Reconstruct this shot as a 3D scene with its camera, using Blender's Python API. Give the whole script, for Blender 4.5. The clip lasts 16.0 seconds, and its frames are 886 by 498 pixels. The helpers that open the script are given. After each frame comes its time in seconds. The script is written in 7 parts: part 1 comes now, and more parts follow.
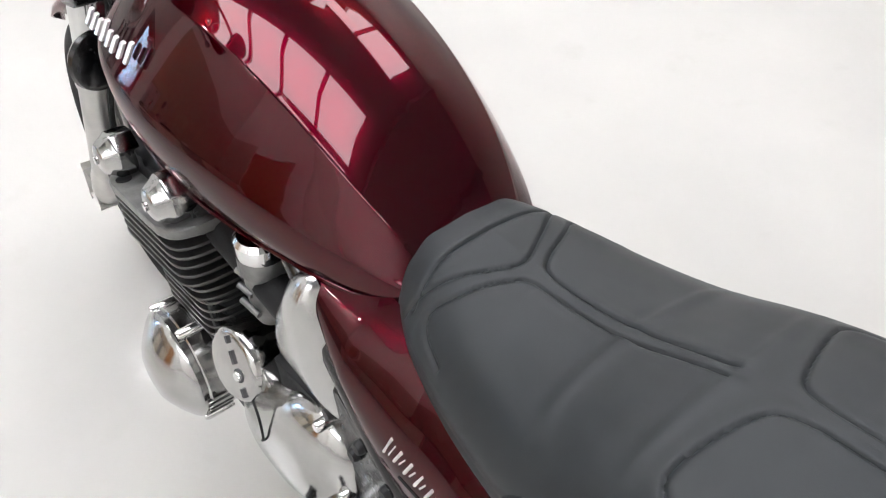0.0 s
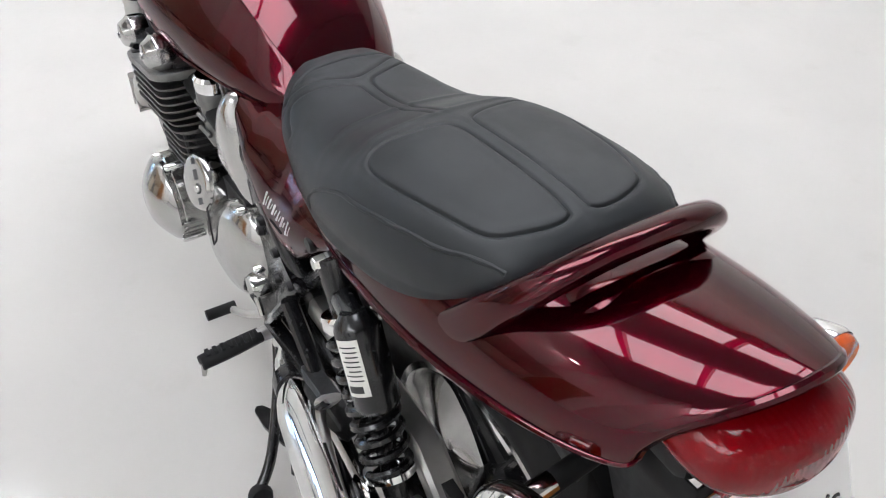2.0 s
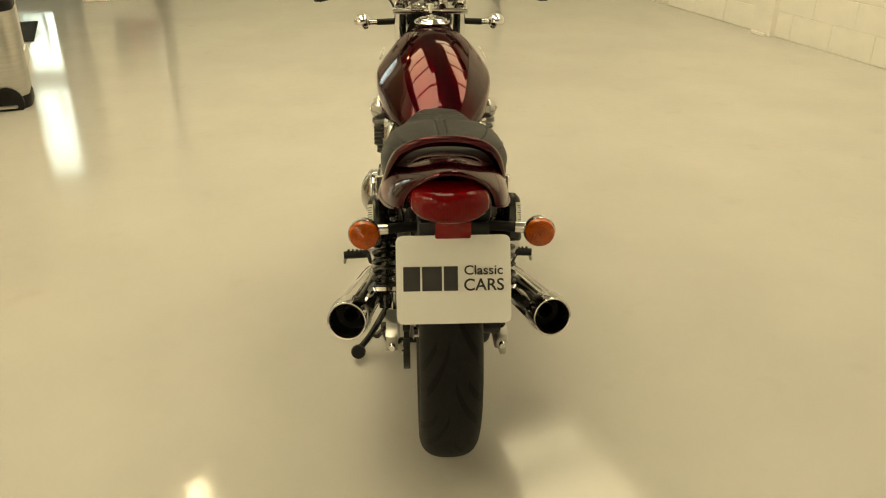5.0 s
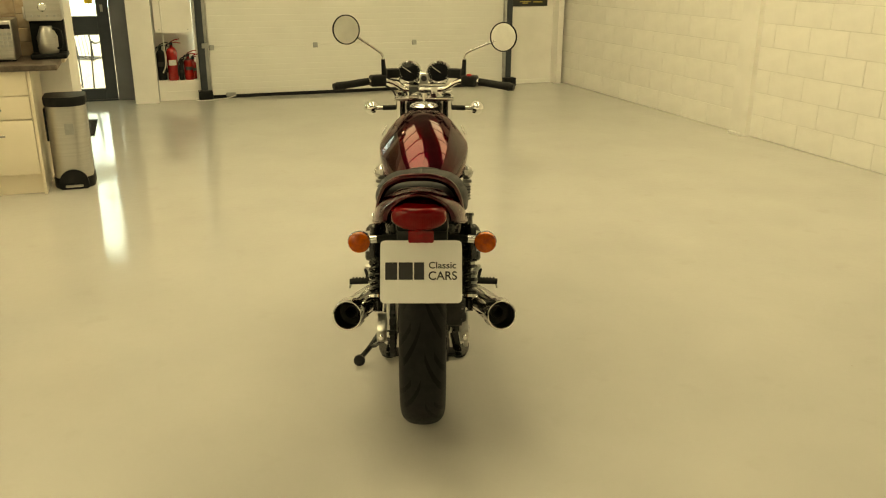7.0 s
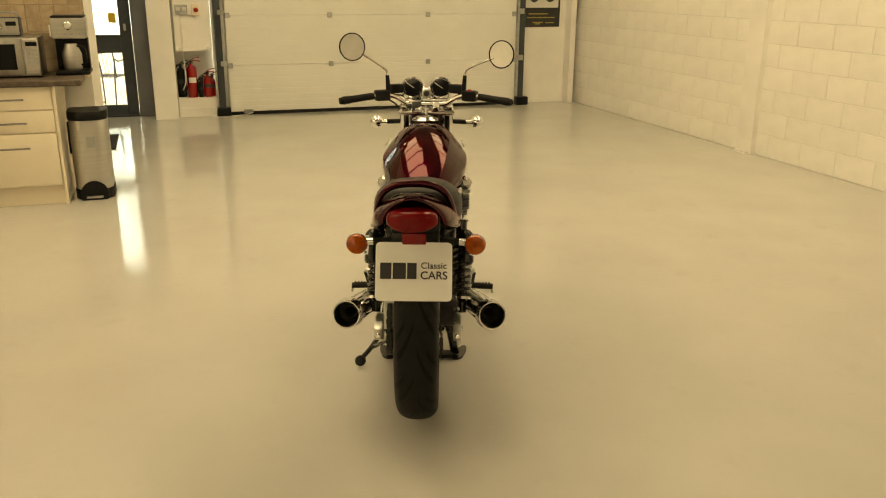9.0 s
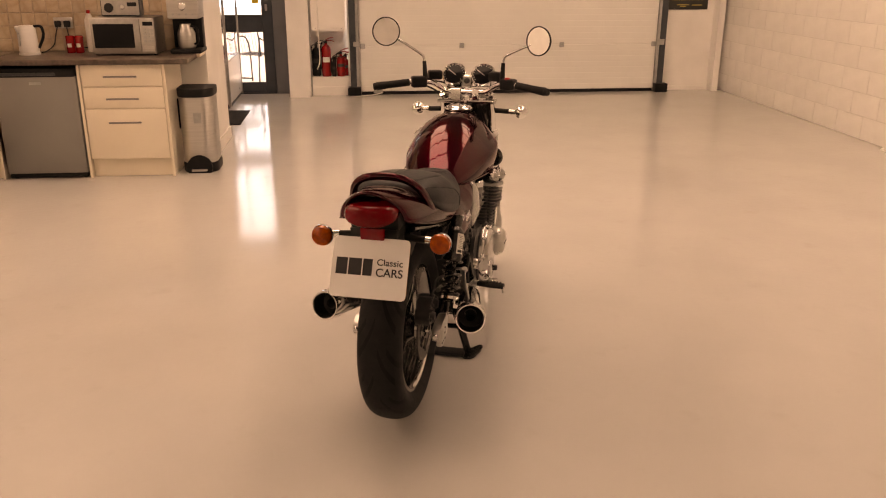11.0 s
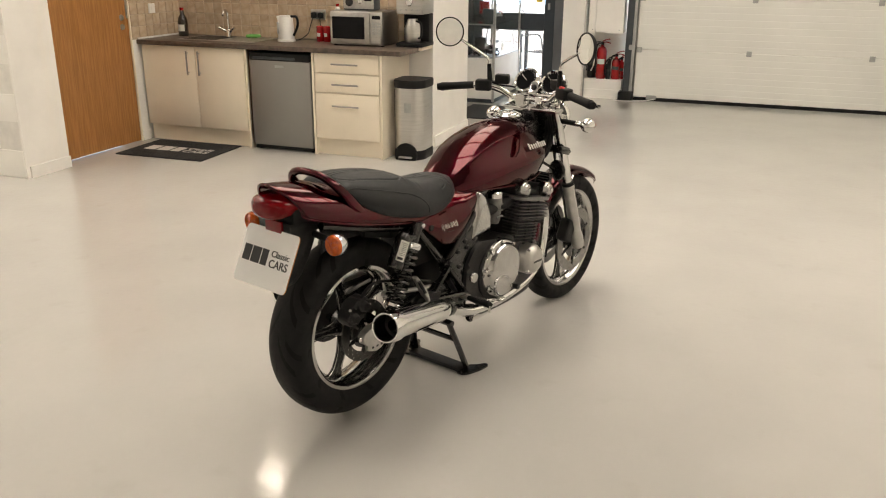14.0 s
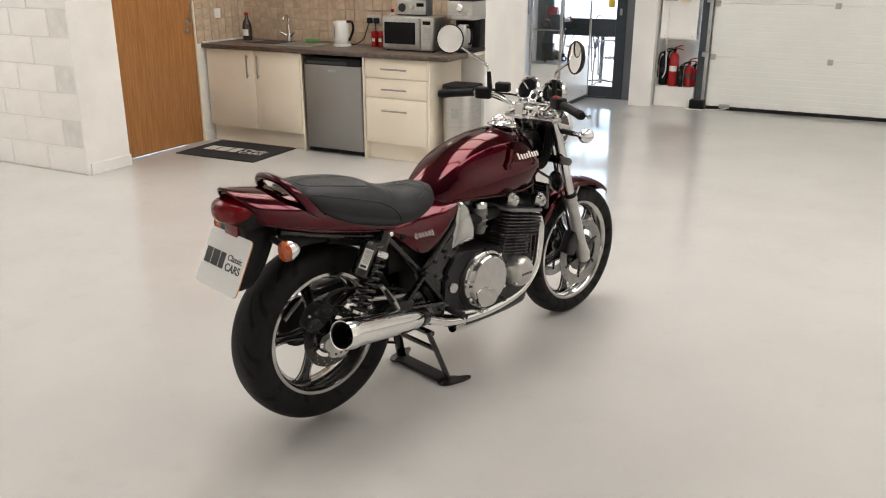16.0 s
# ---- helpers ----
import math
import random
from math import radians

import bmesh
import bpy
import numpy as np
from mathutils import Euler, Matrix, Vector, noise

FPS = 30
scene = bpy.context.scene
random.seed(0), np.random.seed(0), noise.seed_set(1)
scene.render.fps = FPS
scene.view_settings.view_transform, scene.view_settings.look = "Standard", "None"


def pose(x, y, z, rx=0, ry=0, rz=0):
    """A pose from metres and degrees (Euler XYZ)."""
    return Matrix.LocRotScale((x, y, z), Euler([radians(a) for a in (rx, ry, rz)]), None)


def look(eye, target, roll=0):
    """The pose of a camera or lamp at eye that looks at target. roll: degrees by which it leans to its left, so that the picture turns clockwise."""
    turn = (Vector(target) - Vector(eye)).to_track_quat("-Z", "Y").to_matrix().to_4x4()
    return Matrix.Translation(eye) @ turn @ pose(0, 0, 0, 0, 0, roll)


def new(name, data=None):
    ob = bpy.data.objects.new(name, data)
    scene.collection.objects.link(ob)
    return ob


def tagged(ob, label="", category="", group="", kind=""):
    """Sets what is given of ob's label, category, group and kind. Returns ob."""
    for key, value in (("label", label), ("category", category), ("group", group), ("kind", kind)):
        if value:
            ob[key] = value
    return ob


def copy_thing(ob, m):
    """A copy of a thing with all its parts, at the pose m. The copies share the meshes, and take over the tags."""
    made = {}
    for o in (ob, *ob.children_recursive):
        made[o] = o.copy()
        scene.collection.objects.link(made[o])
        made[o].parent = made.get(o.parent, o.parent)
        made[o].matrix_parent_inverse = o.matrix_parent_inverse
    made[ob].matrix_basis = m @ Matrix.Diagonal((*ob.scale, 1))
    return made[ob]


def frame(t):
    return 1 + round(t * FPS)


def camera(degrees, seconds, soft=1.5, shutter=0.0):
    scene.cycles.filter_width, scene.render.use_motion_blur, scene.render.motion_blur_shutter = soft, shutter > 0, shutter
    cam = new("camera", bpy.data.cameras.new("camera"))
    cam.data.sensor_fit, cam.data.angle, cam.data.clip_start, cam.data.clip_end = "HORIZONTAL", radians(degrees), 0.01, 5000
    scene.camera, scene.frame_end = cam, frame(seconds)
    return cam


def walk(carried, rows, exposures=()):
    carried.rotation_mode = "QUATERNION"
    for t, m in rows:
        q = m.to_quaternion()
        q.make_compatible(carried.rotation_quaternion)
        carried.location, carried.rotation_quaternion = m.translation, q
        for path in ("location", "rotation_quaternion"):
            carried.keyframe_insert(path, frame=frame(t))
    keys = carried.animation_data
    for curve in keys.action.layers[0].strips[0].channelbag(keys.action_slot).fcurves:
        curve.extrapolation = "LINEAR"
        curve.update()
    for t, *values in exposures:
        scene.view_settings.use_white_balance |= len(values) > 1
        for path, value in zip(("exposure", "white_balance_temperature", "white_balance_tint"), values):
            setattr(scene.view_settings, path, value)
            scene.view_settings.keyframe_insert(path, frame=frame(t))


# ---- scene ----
cam = camera(55.9, 16.0, 1.1)
PATH = [
    (0, (-0.757, -0.344, 1.344), (0.5, 0.429, -0.007), 1.8),
    (0.5, (-0.825, -0.437, 1.371), (0.416, 0.331, 0.005), 2.3),
    (1, (-0.867, -0.551, 1.378), (0.373, 0.235, 0.019), 3.2),
    (1.5, (-0.91, -0.731, 1.38), (0.288, 0.139, 0.036), 1.9),
    (2, (-0.967, -0.866, 1.385), (0.217, 0.1, 0.094), 1.6),
    (2.5, (-1.028, -1.055, 1.407), (0.107, 0.028, 0.167), 0.9),
    (3, (-1.059, -1.24, 1.454), (-0.023, -0.029, 0.247), 0.8),
    (3.5, (-1.043, -1.497, 1.464), (-0.14, -0.127, 0.322), 0.3),
    (3.7, (-1.044, -1.593, 1.474), (-0.182, -0.17, 0.364), 0.0),
    (5.8, (-1.131, -2.656, 1.566), (-0.52, -0.918, 0.787), 0.5),
    (6, (-1.154, -2.729, 1.559), (-0.539, -0.982, 0.803), 0.4),
    (6.5, (-1.202, -2.925, 1.572), (-0.572, -1.163, 0.867), 0.1),
    (7, (-1.202, -3.063, 1.579), (-0.568, -1.282, 0.924), 0.3),
    (7.5, (-1.221, -3.198, 1.585), (-0.595, -1.403, 0.965), 0.5),
    (8, (-1.245, -3.261, 1.579), (-0.623, -1.459, 0.973), 0.7),
    (8.2, (-1.244, -3.267, 1.58), (-0.623, -1.465, 0.977), 0.6),
    (10.3, (-0.87, -3.225, 1.576), (-0.461, -1.376, 0.933), 0.1),
    (10.5, (-0.795, -3.237, 1.591), (-0.443, -1.378, 0.942), -0.0),
    (11, (-0.503, -3.256, 1.592), (-0.309, -1.376, 0.938), 0.1),
    (11.5, (-0.244, -3.27, 1.59), (-0.19, -1.381, 0.935), -0.2),
    (12, (0.005, -3.179, 1.588), (-0.08, -1.29, 0.939), -0.2),
    (12.5, (0.231, -3.148, 1.6), (-0.014, -1.276, 0.94), -0.1),
    (13, (0.55, -3.125, 1.606), (0.141, -1.281, 0.95), 0.5),
    (13.5, (0.743, -3.068, 1.586), (0.205, -1.255, 0.935), 0.4),
    (14, (0.897, -2.979, 1.596), (0.247, -1.205, 0.938), 0.4),
    (14.5, (0.997, -2.924, 1.607), (0.28, -1.176, 0.953), 0.4),
    (15, (1.123, -2.826, 1.603), (0.343, -1.103, 0.953), 0.4),
    (15.5, (1.236, -2.786, 1.605), (0.407, -1.085, 0.958), 0.4),
    (16, (1.3, -2.762, 1.607), (0.434, -1.08, 0.957), 0.1),
]
EXPOSURE = [
    (0.00, 1.75, 6190, 12),
    (0.50, 1.72, 6150, 12),
    (1.00, 1.64, 6080, 12),
    (2.50, 1.50, 6080, 12),
    (3.00, 1.40, 6200, 12),
    (3.50, 1.24, 6320, 12),
    (4.20, 1.08, 7000, 8),
    (5.40, 0.90, 16500, -5),
    (6.00, 0.86, 18500, -6),
    (7.00, 0.84, 18300, -6),
    (8.00, 0.82, 21000, -3),
    (9.20, 0.75, 20000, 6),
    (10.50, 0.70, 16250, 22),
    (11.00, 0.70, 14920, 42),
    (12.00, 0.76, 17200, 36),
    (12.50, 0.82, 17200, 28),
    (13.00, 0.94, 10330, 15),
    (13.50, 1.02, 8830, 12),
    (14.00, 1.10, 7900, 12),
    (14.50, 1.16, 7250, 12),
    (16.00, 1.18, 6830, 12),
]
walk(cam, [(t, look(e, g, r)) for t, e, g, r in PATH], EXPOSURE)

# ---- world and light ----
world = bpy.data.worlds.new("daylight")
scene.world = world
world.use_nodes = True
_nt = world.node_tree
_sky = _nt.nodes.new("ShaderNodeTexSky")
_sky.sky_type, _sky.sun_disc = "NISHITA", False
_sky.sun_elevation, _sky.sun_rotation = radians(50), radians(90)
_nt.links.new(_sky.outputs[0], _nt.nodes["Background"].inputs[0])
_nt.nodes["Background"].inputs[1].default_value = 0.15
_sun = new("sun", bpy.data.lights.new("sun", "SUN"))
_sun.data.energy, _sun.data.angle, _sun.data.color = 5.0, radians(0.5), (1.0, 0.95, 0.88)
_sun.matrix_world = look((0, 0, 0), (-0.64, -0.03, -0.77))


# ---- materials ----
def material(name, color, rough=0.5, metal=0.0, coat=0.0, vary=0.0, scale=8.0, bump=0.0, bscale=60.0,
             rvary=0.0, color2=None, coat_rough=0.03, spec=0.5, rand=0.0, bdist=0.002, stretch=None):
    m = bpy.data.materials.new(name)
    m.use_nodes = True
    nt = m.node_tree
    p = nt.nodes["Principled BSDF"]
    p.inputs["Base Color"].default_value = (*color, 1)
    p.inputs["Roughness"].default_value = rough
    p.inputs["Metallic"].default_value = metal
    p.inputs["Coat Weight"].default_value = coat
    p.inputs["Coat Roughness"].default_value = coat_rough
    p.inputs["Specular IOR Level"].default_value = spec
    tc = nt.nodes.new("ShaderNodeTexCoord")
    src = tc.outputs["Object"]
    if stretch:
        mp = nt.nodes.new("ShaderNodeMapping")
        mp.inputs["Scale"].default_value = stretch
        nt.links.new(src, mp.inputs[0])
        src = mp.outputs[0]
    if vary or rvary or color2:
        n1 = nt.nodes.new("ShaderNodeTexNoise")
        n1.inputs["Scale"].default_value = scale
        n1.inputs["Detail"].default_value = 6
        nt.links.new(src, n1.inputs["Vector"])
        mix = nt.nodes.new("ShaderNodeMix")
        mix.data_type = "RGBA"
        c2 = color2 or tuple(c * (1 - vary) for c in color)
        c1 = color if color2 else tuple(min(1, c * (1 + vary * 0.6)) for c in color)
        mix.inputs[6].default_value, mix.inputs[7].default_value = (*c1, 1), (*c2, 1)
        rp = nt.nodes.new("ShaderNodeMapRange")
        rp.inputs[1].default_value, rp.inputs[2].default_value = 0.35, 0.65
        nt.links.new(n1.outputs["Fac"], rp.inputs[0])
        nt.links.new(rp.outputs[0], mix.inputs[0])
        out = mix.outputs[2]
        if rand:
            oi = nt.nodes.new("ShaderNodeObjectInfo")
            hsv = nt.nodes.new("ShaderNodeHueSaturation")
            mr = nt.nodes.new("ShaderNodeMapRange")
            mr.inputs[3].default_value, mr.inputs[4].default_value = 1 - rand, 1 + rand
            nt.links.new(oi.outputs["Random"], mr.inputs[0])
            nt.links.new(mr.outputs[0], hsv.inputs["Value"])
            nt.links.new(out, hsv.inputs["Color"])
            out = hsv.outputs[0]
        nt.links.new(out, p.inputs["Base Color"])
        if rvary:
            n2 = nt.nodes.new("ShaderNodeTexNoise")
            n2.inputs["Scale"].default_value = scale * 3
            n2.inputs["Detail"].default_value = 5
            nt.links.new(src, n2.inputs["Vector"])
            r2 = nt.nodes.new("ShaderNodeMapRange")
            r2.inputs[3].default_value, r2.inputs[4].default_value = max(0, rough - rvary), min(1, rough + rvary)
            nt.links.new(n2.outputs["Fac"], r2.inputs[0])
            nt.links.new(r2.outputs[0], p.inputs["Roughness"])
    if bump:
        n3 = nt.nodes.new("ShaderNodeTexNoise")
        n3.inputs["Scale"].default_value = bscale
        n3.inputs["Detail"].default_value = 3
        nt.links.new(src, n3.inputs["Vector"])
        b = nt.nodes.new("ShaderNodeBump")
        b.inputs["Strength"].default_value, b.inputs["Distance"].default_value = bump, bdist
        nt.links.new(n3.outputs["Fac"], b.inputs["Height"])
        nt.links.new(b.outputs[0], p.inputs["Normal"])
    return m


def glowing(name, color, strength):
    m = bpy.data.materials.new(name)
    m.use_nodes = True
    p = m.node_tree.nodes["Principled BSDF"]
    p.inputs["Base Color"].default_value = (*color, 1)
    p.inputs["Emission Color"].default_value = (*color, 1)
    p.inputs["Emission Strength"].default_value = strength
    return m


def glass(name, color=(1, 1, 1), rough=0.0, ior=1.45):
    m = material(name, color, rough)
    p = m.node_tree.nodes["Principled BSDF"]
    p.inputs["Transmission Weight"].default_value, p.inputs["IOR"].default_value = 1.0, ior
    return m


PAINT = material("burgundy_paint", (0.053, 0.0002, 0.0045), 0.18, 0.90, coat=0.66, coat_rough=0.008, vary=0.06, scale=300, spec=0.0)
PAINT.node_tree.nodes["Principled BSDF"].inputs["Specular Tint"].default_value = (0.35, 0.01, 0.03, 1)
CHROME = material("chrome", (0.72, 0.72, 0.715), 0.05, 1.0, vary=0.04, scale=30, rvary=0.03)
POLISHED = material("polished_aluminium", (0.46, 0.457, 0.45), 0.13, 1.0, vary=0.08, scale=25, rvary=0.05, bump=0.05, bscale=220)
BRUSHED = material("brushed_cover", (0.48, 0.478, 0.472), 0.20, 1.0, vary=0.05, scale=12, rvary=0.05, bump=0.03, bscale=400)
SATIN = material("satin_aluminium", (0.52, 0.51, 0.49), 0.32, 0.9, vary=0.1, scale=25, rvary=0.08, bump=0.08, bscale=250)
CAST = material("cast_dark_metal", (0.015, 0.015, 0.016), 0.5, 0.3, vary=0.3, scale=40, bump=0.3, bscale=300, rvary=0.12)
FIN_EDGE = material("fin_metal", (0.095, 0.093, 0.09), 0.42, 0.8, vary=0.25, scale=40, rvary=0.1)
HEAD_GREY = material("head_casting", (0.20, 0.20, 0.195), 0.42, 0.7, vary=0.2, scale=40, bump=0.2, bscale=300, rvary=0.1)
BLACK = material("black_gloss_frame", (0.006, 0.006, 0.0068), 0.25, 0.0, coat=0.25, vary=0.2, scale=30, rvary=0.08)
PLASTIC = material("black_plastic", (0.006, 0.006, 0.0066), 0.5, spec=0.25, vary=0.25, scale=30, bump=0.1, bscale=400, rvary=0.1)
RUBBER = material("rubber", (0.008, 0.008, 0.0085), 0.72, spec=0.3, vary=0.3, scale=40, bump=0.2, bscale=400)
VINYL = material("black_vinyl", (0.0158, 0.0182, 0.0204), 0.50, spec=0.33, vary=0.12, scale=14, bump=0.25, bscale=1100, bdist=0.0006, rvary=0.06)
RED_LENS = material("red_lens", (0.22, 0.001, 0.005), 0.10, coat=0.6, spec=0.2, vary=0.15, scale=40, bump=0.05, bscale=160)
def ribbed_lens():
    """Red lens with fine upright prisms moulded into it."""
    m = material("ribbed_red_lens", (0.165, 0.0005, 0.0028), 0.10, coat=0.35, spec=0.12, vary=0.12, scale=30)
    nt = m.node_tree
    tc, wv, b = nt.nodes.new("ShaderNodeTexCoord"), nt.nodes.new("ShaderNodeTexWave"), nt.nodes.new("ShaderNodeBump")
    wv.bands_direction = "X"
    wv.inputs["Scale"].default_value = 48
    b.inputs["Strength"].default_value, b.inputs["Distance"].default_value = 0.22, 0.0010
    nt.links.new(tc.outputs["Object"], wv.inputs["Vector"])
    nt.links.new(wv.outputs["Fac"], b.inputs["Height"])
    nt.links.new(b.outputs[0], nt.nodes["Principled BSDF"].inputs["Normal"])
    return m


TAIL_LENS = ribbed_lens()
AMBER = material("amber_lens", (0.50, 0.072, 0.002), 0.16, coat=0.8, vary=0.30, scale=60, bump=0.35, bscale=420)
WHITE_PLATE = material("white_acrylic", (0.82, 0.82, 0.81), 0.22, vary=0.02, scale=10)
AMBER_EDGE = material("amber_edge", (0.55, 0.2, 0.03), 0.4, vary=0.1)
INK = material("black_ink", (0.02, 0.02, 0.022), 0.4, vary=0.1)
SILVER_INK = material("silver_badge", (0.75, 0.74, 0.72), 0.3, 0.6, vary=0.05)
LABEL = material("paper_label", (0.68, 0.67, 0.63), 0.5, vary=0.05, scale=60)
MIRROR = material("mirror", (0.86, 0.87, 0.86), 0.01, 1.0)
GAUGE_GLASS = material("gauge_glass", (0.008, 0.008, 0.009), 0.06, spec=0.12)
BRAKE = material("brake_steel", (0.31, 0.305, 0.295), 0.36, 1.0, vary=0.15, scale=50, rvary=0.1)
# Darker tone of the brake steel, for the rear disc only.
BRAKE_DARK = material("dark_disc_steel", (0.075, 0.073, 0.07), 0.34, 1.0, vary=0.2, scale=50, rvary=0.1)
RED_SWITCH = material("red_switch", (0.5, 0.02, 0.02), 0.4)


def tyre_material():
    m = material("tyre_rubber", (0.0098, 0.0099, 0.0103), 0.60, spec=0.18, vary=0.25, scale=30, rvary=0.1)
    nt = m.node_tree
    L = nt.links.new
    tc = nt.nodes.new("ShaderNodeTexCoord")
    sp = nt.nodes.new("ShaderNodeSeparateXYZ")
    L(tc.outputs["Object"], sp.inputs[0])

    def mth(op, a, b=None, c=None):
        n = nt.nodes.new("ShaderNodeMath")
        n.operation = op
        for i, v in enumerate((a, b, c)):
            if v is None:
                continue
            if isinstance(v, (int, float)):
                n.inputs[i].default_value = v
            else:
                L(v, n.inputs[i])
        return n.outputs[0]
    ang = mth("ARCTAN2", sp.outputs[2], sp.outputs[1])
    ax = mth("ABSOLUTE", sp.outputs[0])
    side = mth("GREATER_THAN", sp.outputs[0], 0.0)
    s = mth("ADD", mth("MULTIPLY", ang, 11 / math.tau), mth("MULTIPLY", side, 0.5))
    s = mth("SUBTRACT", s, mth("MULTIPLY", mth("POWER", mth("MULTIPLY", ax, 14.0), 0.6), 0.95))
    fr = mth("FRACT", s)
    line = mth("LESS_THAN", mth("ABSOLUTE", mth("SUBTRACT", fr, 0.5)), 0.085)
    reach = mth("MULTIPLY", mth("GREATER_THAN", ax, 0.006), mth("LESS_THAN", ax, 0.06))
    fr2 = mth("FRACT", mth("ADD", s, 0.42))
    line2 = mth("LESS_THAN", mth("ABSOLUTE", mth("SUBTRACT", fr2, 0.5)), 0.07)
    reach2 = mth("MULTIPLY", mth("GREATER_THAN", ax, 0.036), mth("LESS_THAN", ax, 0.074))
    groove = mth("MAXIMUM", mth("MULTIPLY", line, reach), mth("MULTIPLY", line2, reach2))
    b = nt.nodes.new("ShaderNodeBump")
    b.invert = True
    b.inputs["Strength"].default_value, b.inputs["Distance"].default_value = 1.0, 0.006
    L(groove, b.inputs["Height"])
    p = nt.nodes["Principled BSDF"]
    L(b.outputs[0], p.inputs["Normal"])
    mx = nt.nodes.new("ShaderNodeMix")
    mx.data_type = "RGBA"
    old = p.inputs["Base Color"].links[0].from_socket
    L(groove, mx.inputs[0])
    L(old, mx.inputs[6])
    mx.inputs[7].default_value = (0.0016, 0.0016, 0.0016, 1)
    L(mx.outputs[2], p.inputs["Base Color"])
    return m


TYRE = tyre_material()
WALL_PAINT = material("white_wall_paint", (0.88, 0.86, 0.825), 0.55, vary=0.05, scale=3, bump=0.25, bscale=120, color2=None)
BLOCK_PAINT = material("painted_block", (0.89, 0.87, 0.83), 0.5, vary=0.04, scale=5, bump=0.3, bscale=180, rand=0.02)
MORTAR = material("painted_mortar", (0.78, 0.76, 0.72), 0.6, vary=0.08, scale=10, bump=0.4, bscale=100)
DOOR_PANEL = material("insulated_door_panel", (0.80, 0.80, 0.765), 0.42, vary=0.03, scale=2, bump=0.15, bscale=260)
STEEL_DARK = material("dark_steel_frame", (0.045, 0.055, 0.065), 0.4, 0.2, vary=0.1)
FRAME_GREY = material("mid_grey_frame", (0.15, 0.155, 0.165), 0.45, vary=0.08, scale=5)
GALV = material("galvanised_steel", (0.45, 0.46, 0.46), 0.4, 0.9, vary=0.15, scale=12, rvary=0.1)
CREAM = material("cream_cabinet", (0.88, 0.79, 0.65), 0.35, vary=0.03, scale=3, bump=0.03)
WORKTOP = material("dark_stone_worktop", (0.055, 0.040, 0.032), 0.35, vary=0.45, scale=30, color2=(0.12, 0.088, 0.068), rvary=0.1)
HANDLE_STEEL = material("satin_handle_steel", (0.33, 0.31, 0.29), 0.35, 1.0, vary=0.06, scale=20)
STAINLESS = material("brushed_stainless", (0.56, 0.55, 0.53), 0.3, 1.0, vary=0.06, scale=4, rvary=0.06, stretch=(1, 1, 30))
FRIDGE_GREY = material("silver_fridge", (0.29, 0.285, 0.275), 0.38, 0.55, vary=0.04, scale=3, rvary=0.05)
TILE = material("stone_tile", (0.44, 0.325, 0.22), 0.45, vary=0.22, scale=18, bump=0.3, bscale=80, rand=0.10, color2=(0.53, 0.42, 0.31))
GROUT = material("grout", (0.46, 0.375, 0.285), 0.8, vary=0.1, scale=30)
OAK = material("oak_veneer", (0.42, 0.19, 0.062), 0.42, color2=(0.30, 0.125, 0.038), scale=9, stretch=(9, 9, 0.5), bump=0.1, bscale=60)
MAT_PILE = material("black_mat_pile", (0.012, 0.012, 0.014), 0.95, vary=0.4, scale=120, bump=0.6, bscale=500)
MAT_INK = material("mat_light_print", (0.55, 0.53, 0.50), 0.9, vary=0.15, scale=100)
RED_PAINT = material("red_enamel", (0.36, 0.008, 0.010), 0.25, coat=0.5, vary=0.08)
WHITE_PLASTIC = material("white_plastic", (0.8, 0.79, 0.76), 0.3, vary=0.03)
GLASS = glass("clear_glass")
DARK_BOTTLE = material("dark_bottle", (0.02, 0.012, 0.008), 0.1, coat=0.8)
GREEN = material("green_sponge", (0.12, 0.36, 0.09), 0.8, vary=0.2, scale=80, bump=0.4, bscale=300)
BRONZE = material("poster_black", (0.02, 0.02, 0.018), 0.35, vary=0.1)
GOLD = material("poster_gold", (0.42, 0.33, 0.10), 0.4)
CEIL = material("grey_ceiling_sheet", (0.34, 0.34, 0.335), 0.6, vary=0.05, scale=2)
ROOF_LIGHT = glowing("roof_light_sheet", (1.0, 0.995, 0.985), 2.75)
LAMP_GLOW = glowing("lamp_glow", (1.0, 0.97, 0.92), 30.0)
ASPHALT = material("yard_concrete", (0.58, 0.57, 0.55), 0.85, vary=0.3, scale=40, bump=0.5, bscale=150)
# Even glow for the board that replaces the overbright outdoors.
FAR = glowing("daylight_board_glow", (0.52, 0.75, 1.0), 2.6)


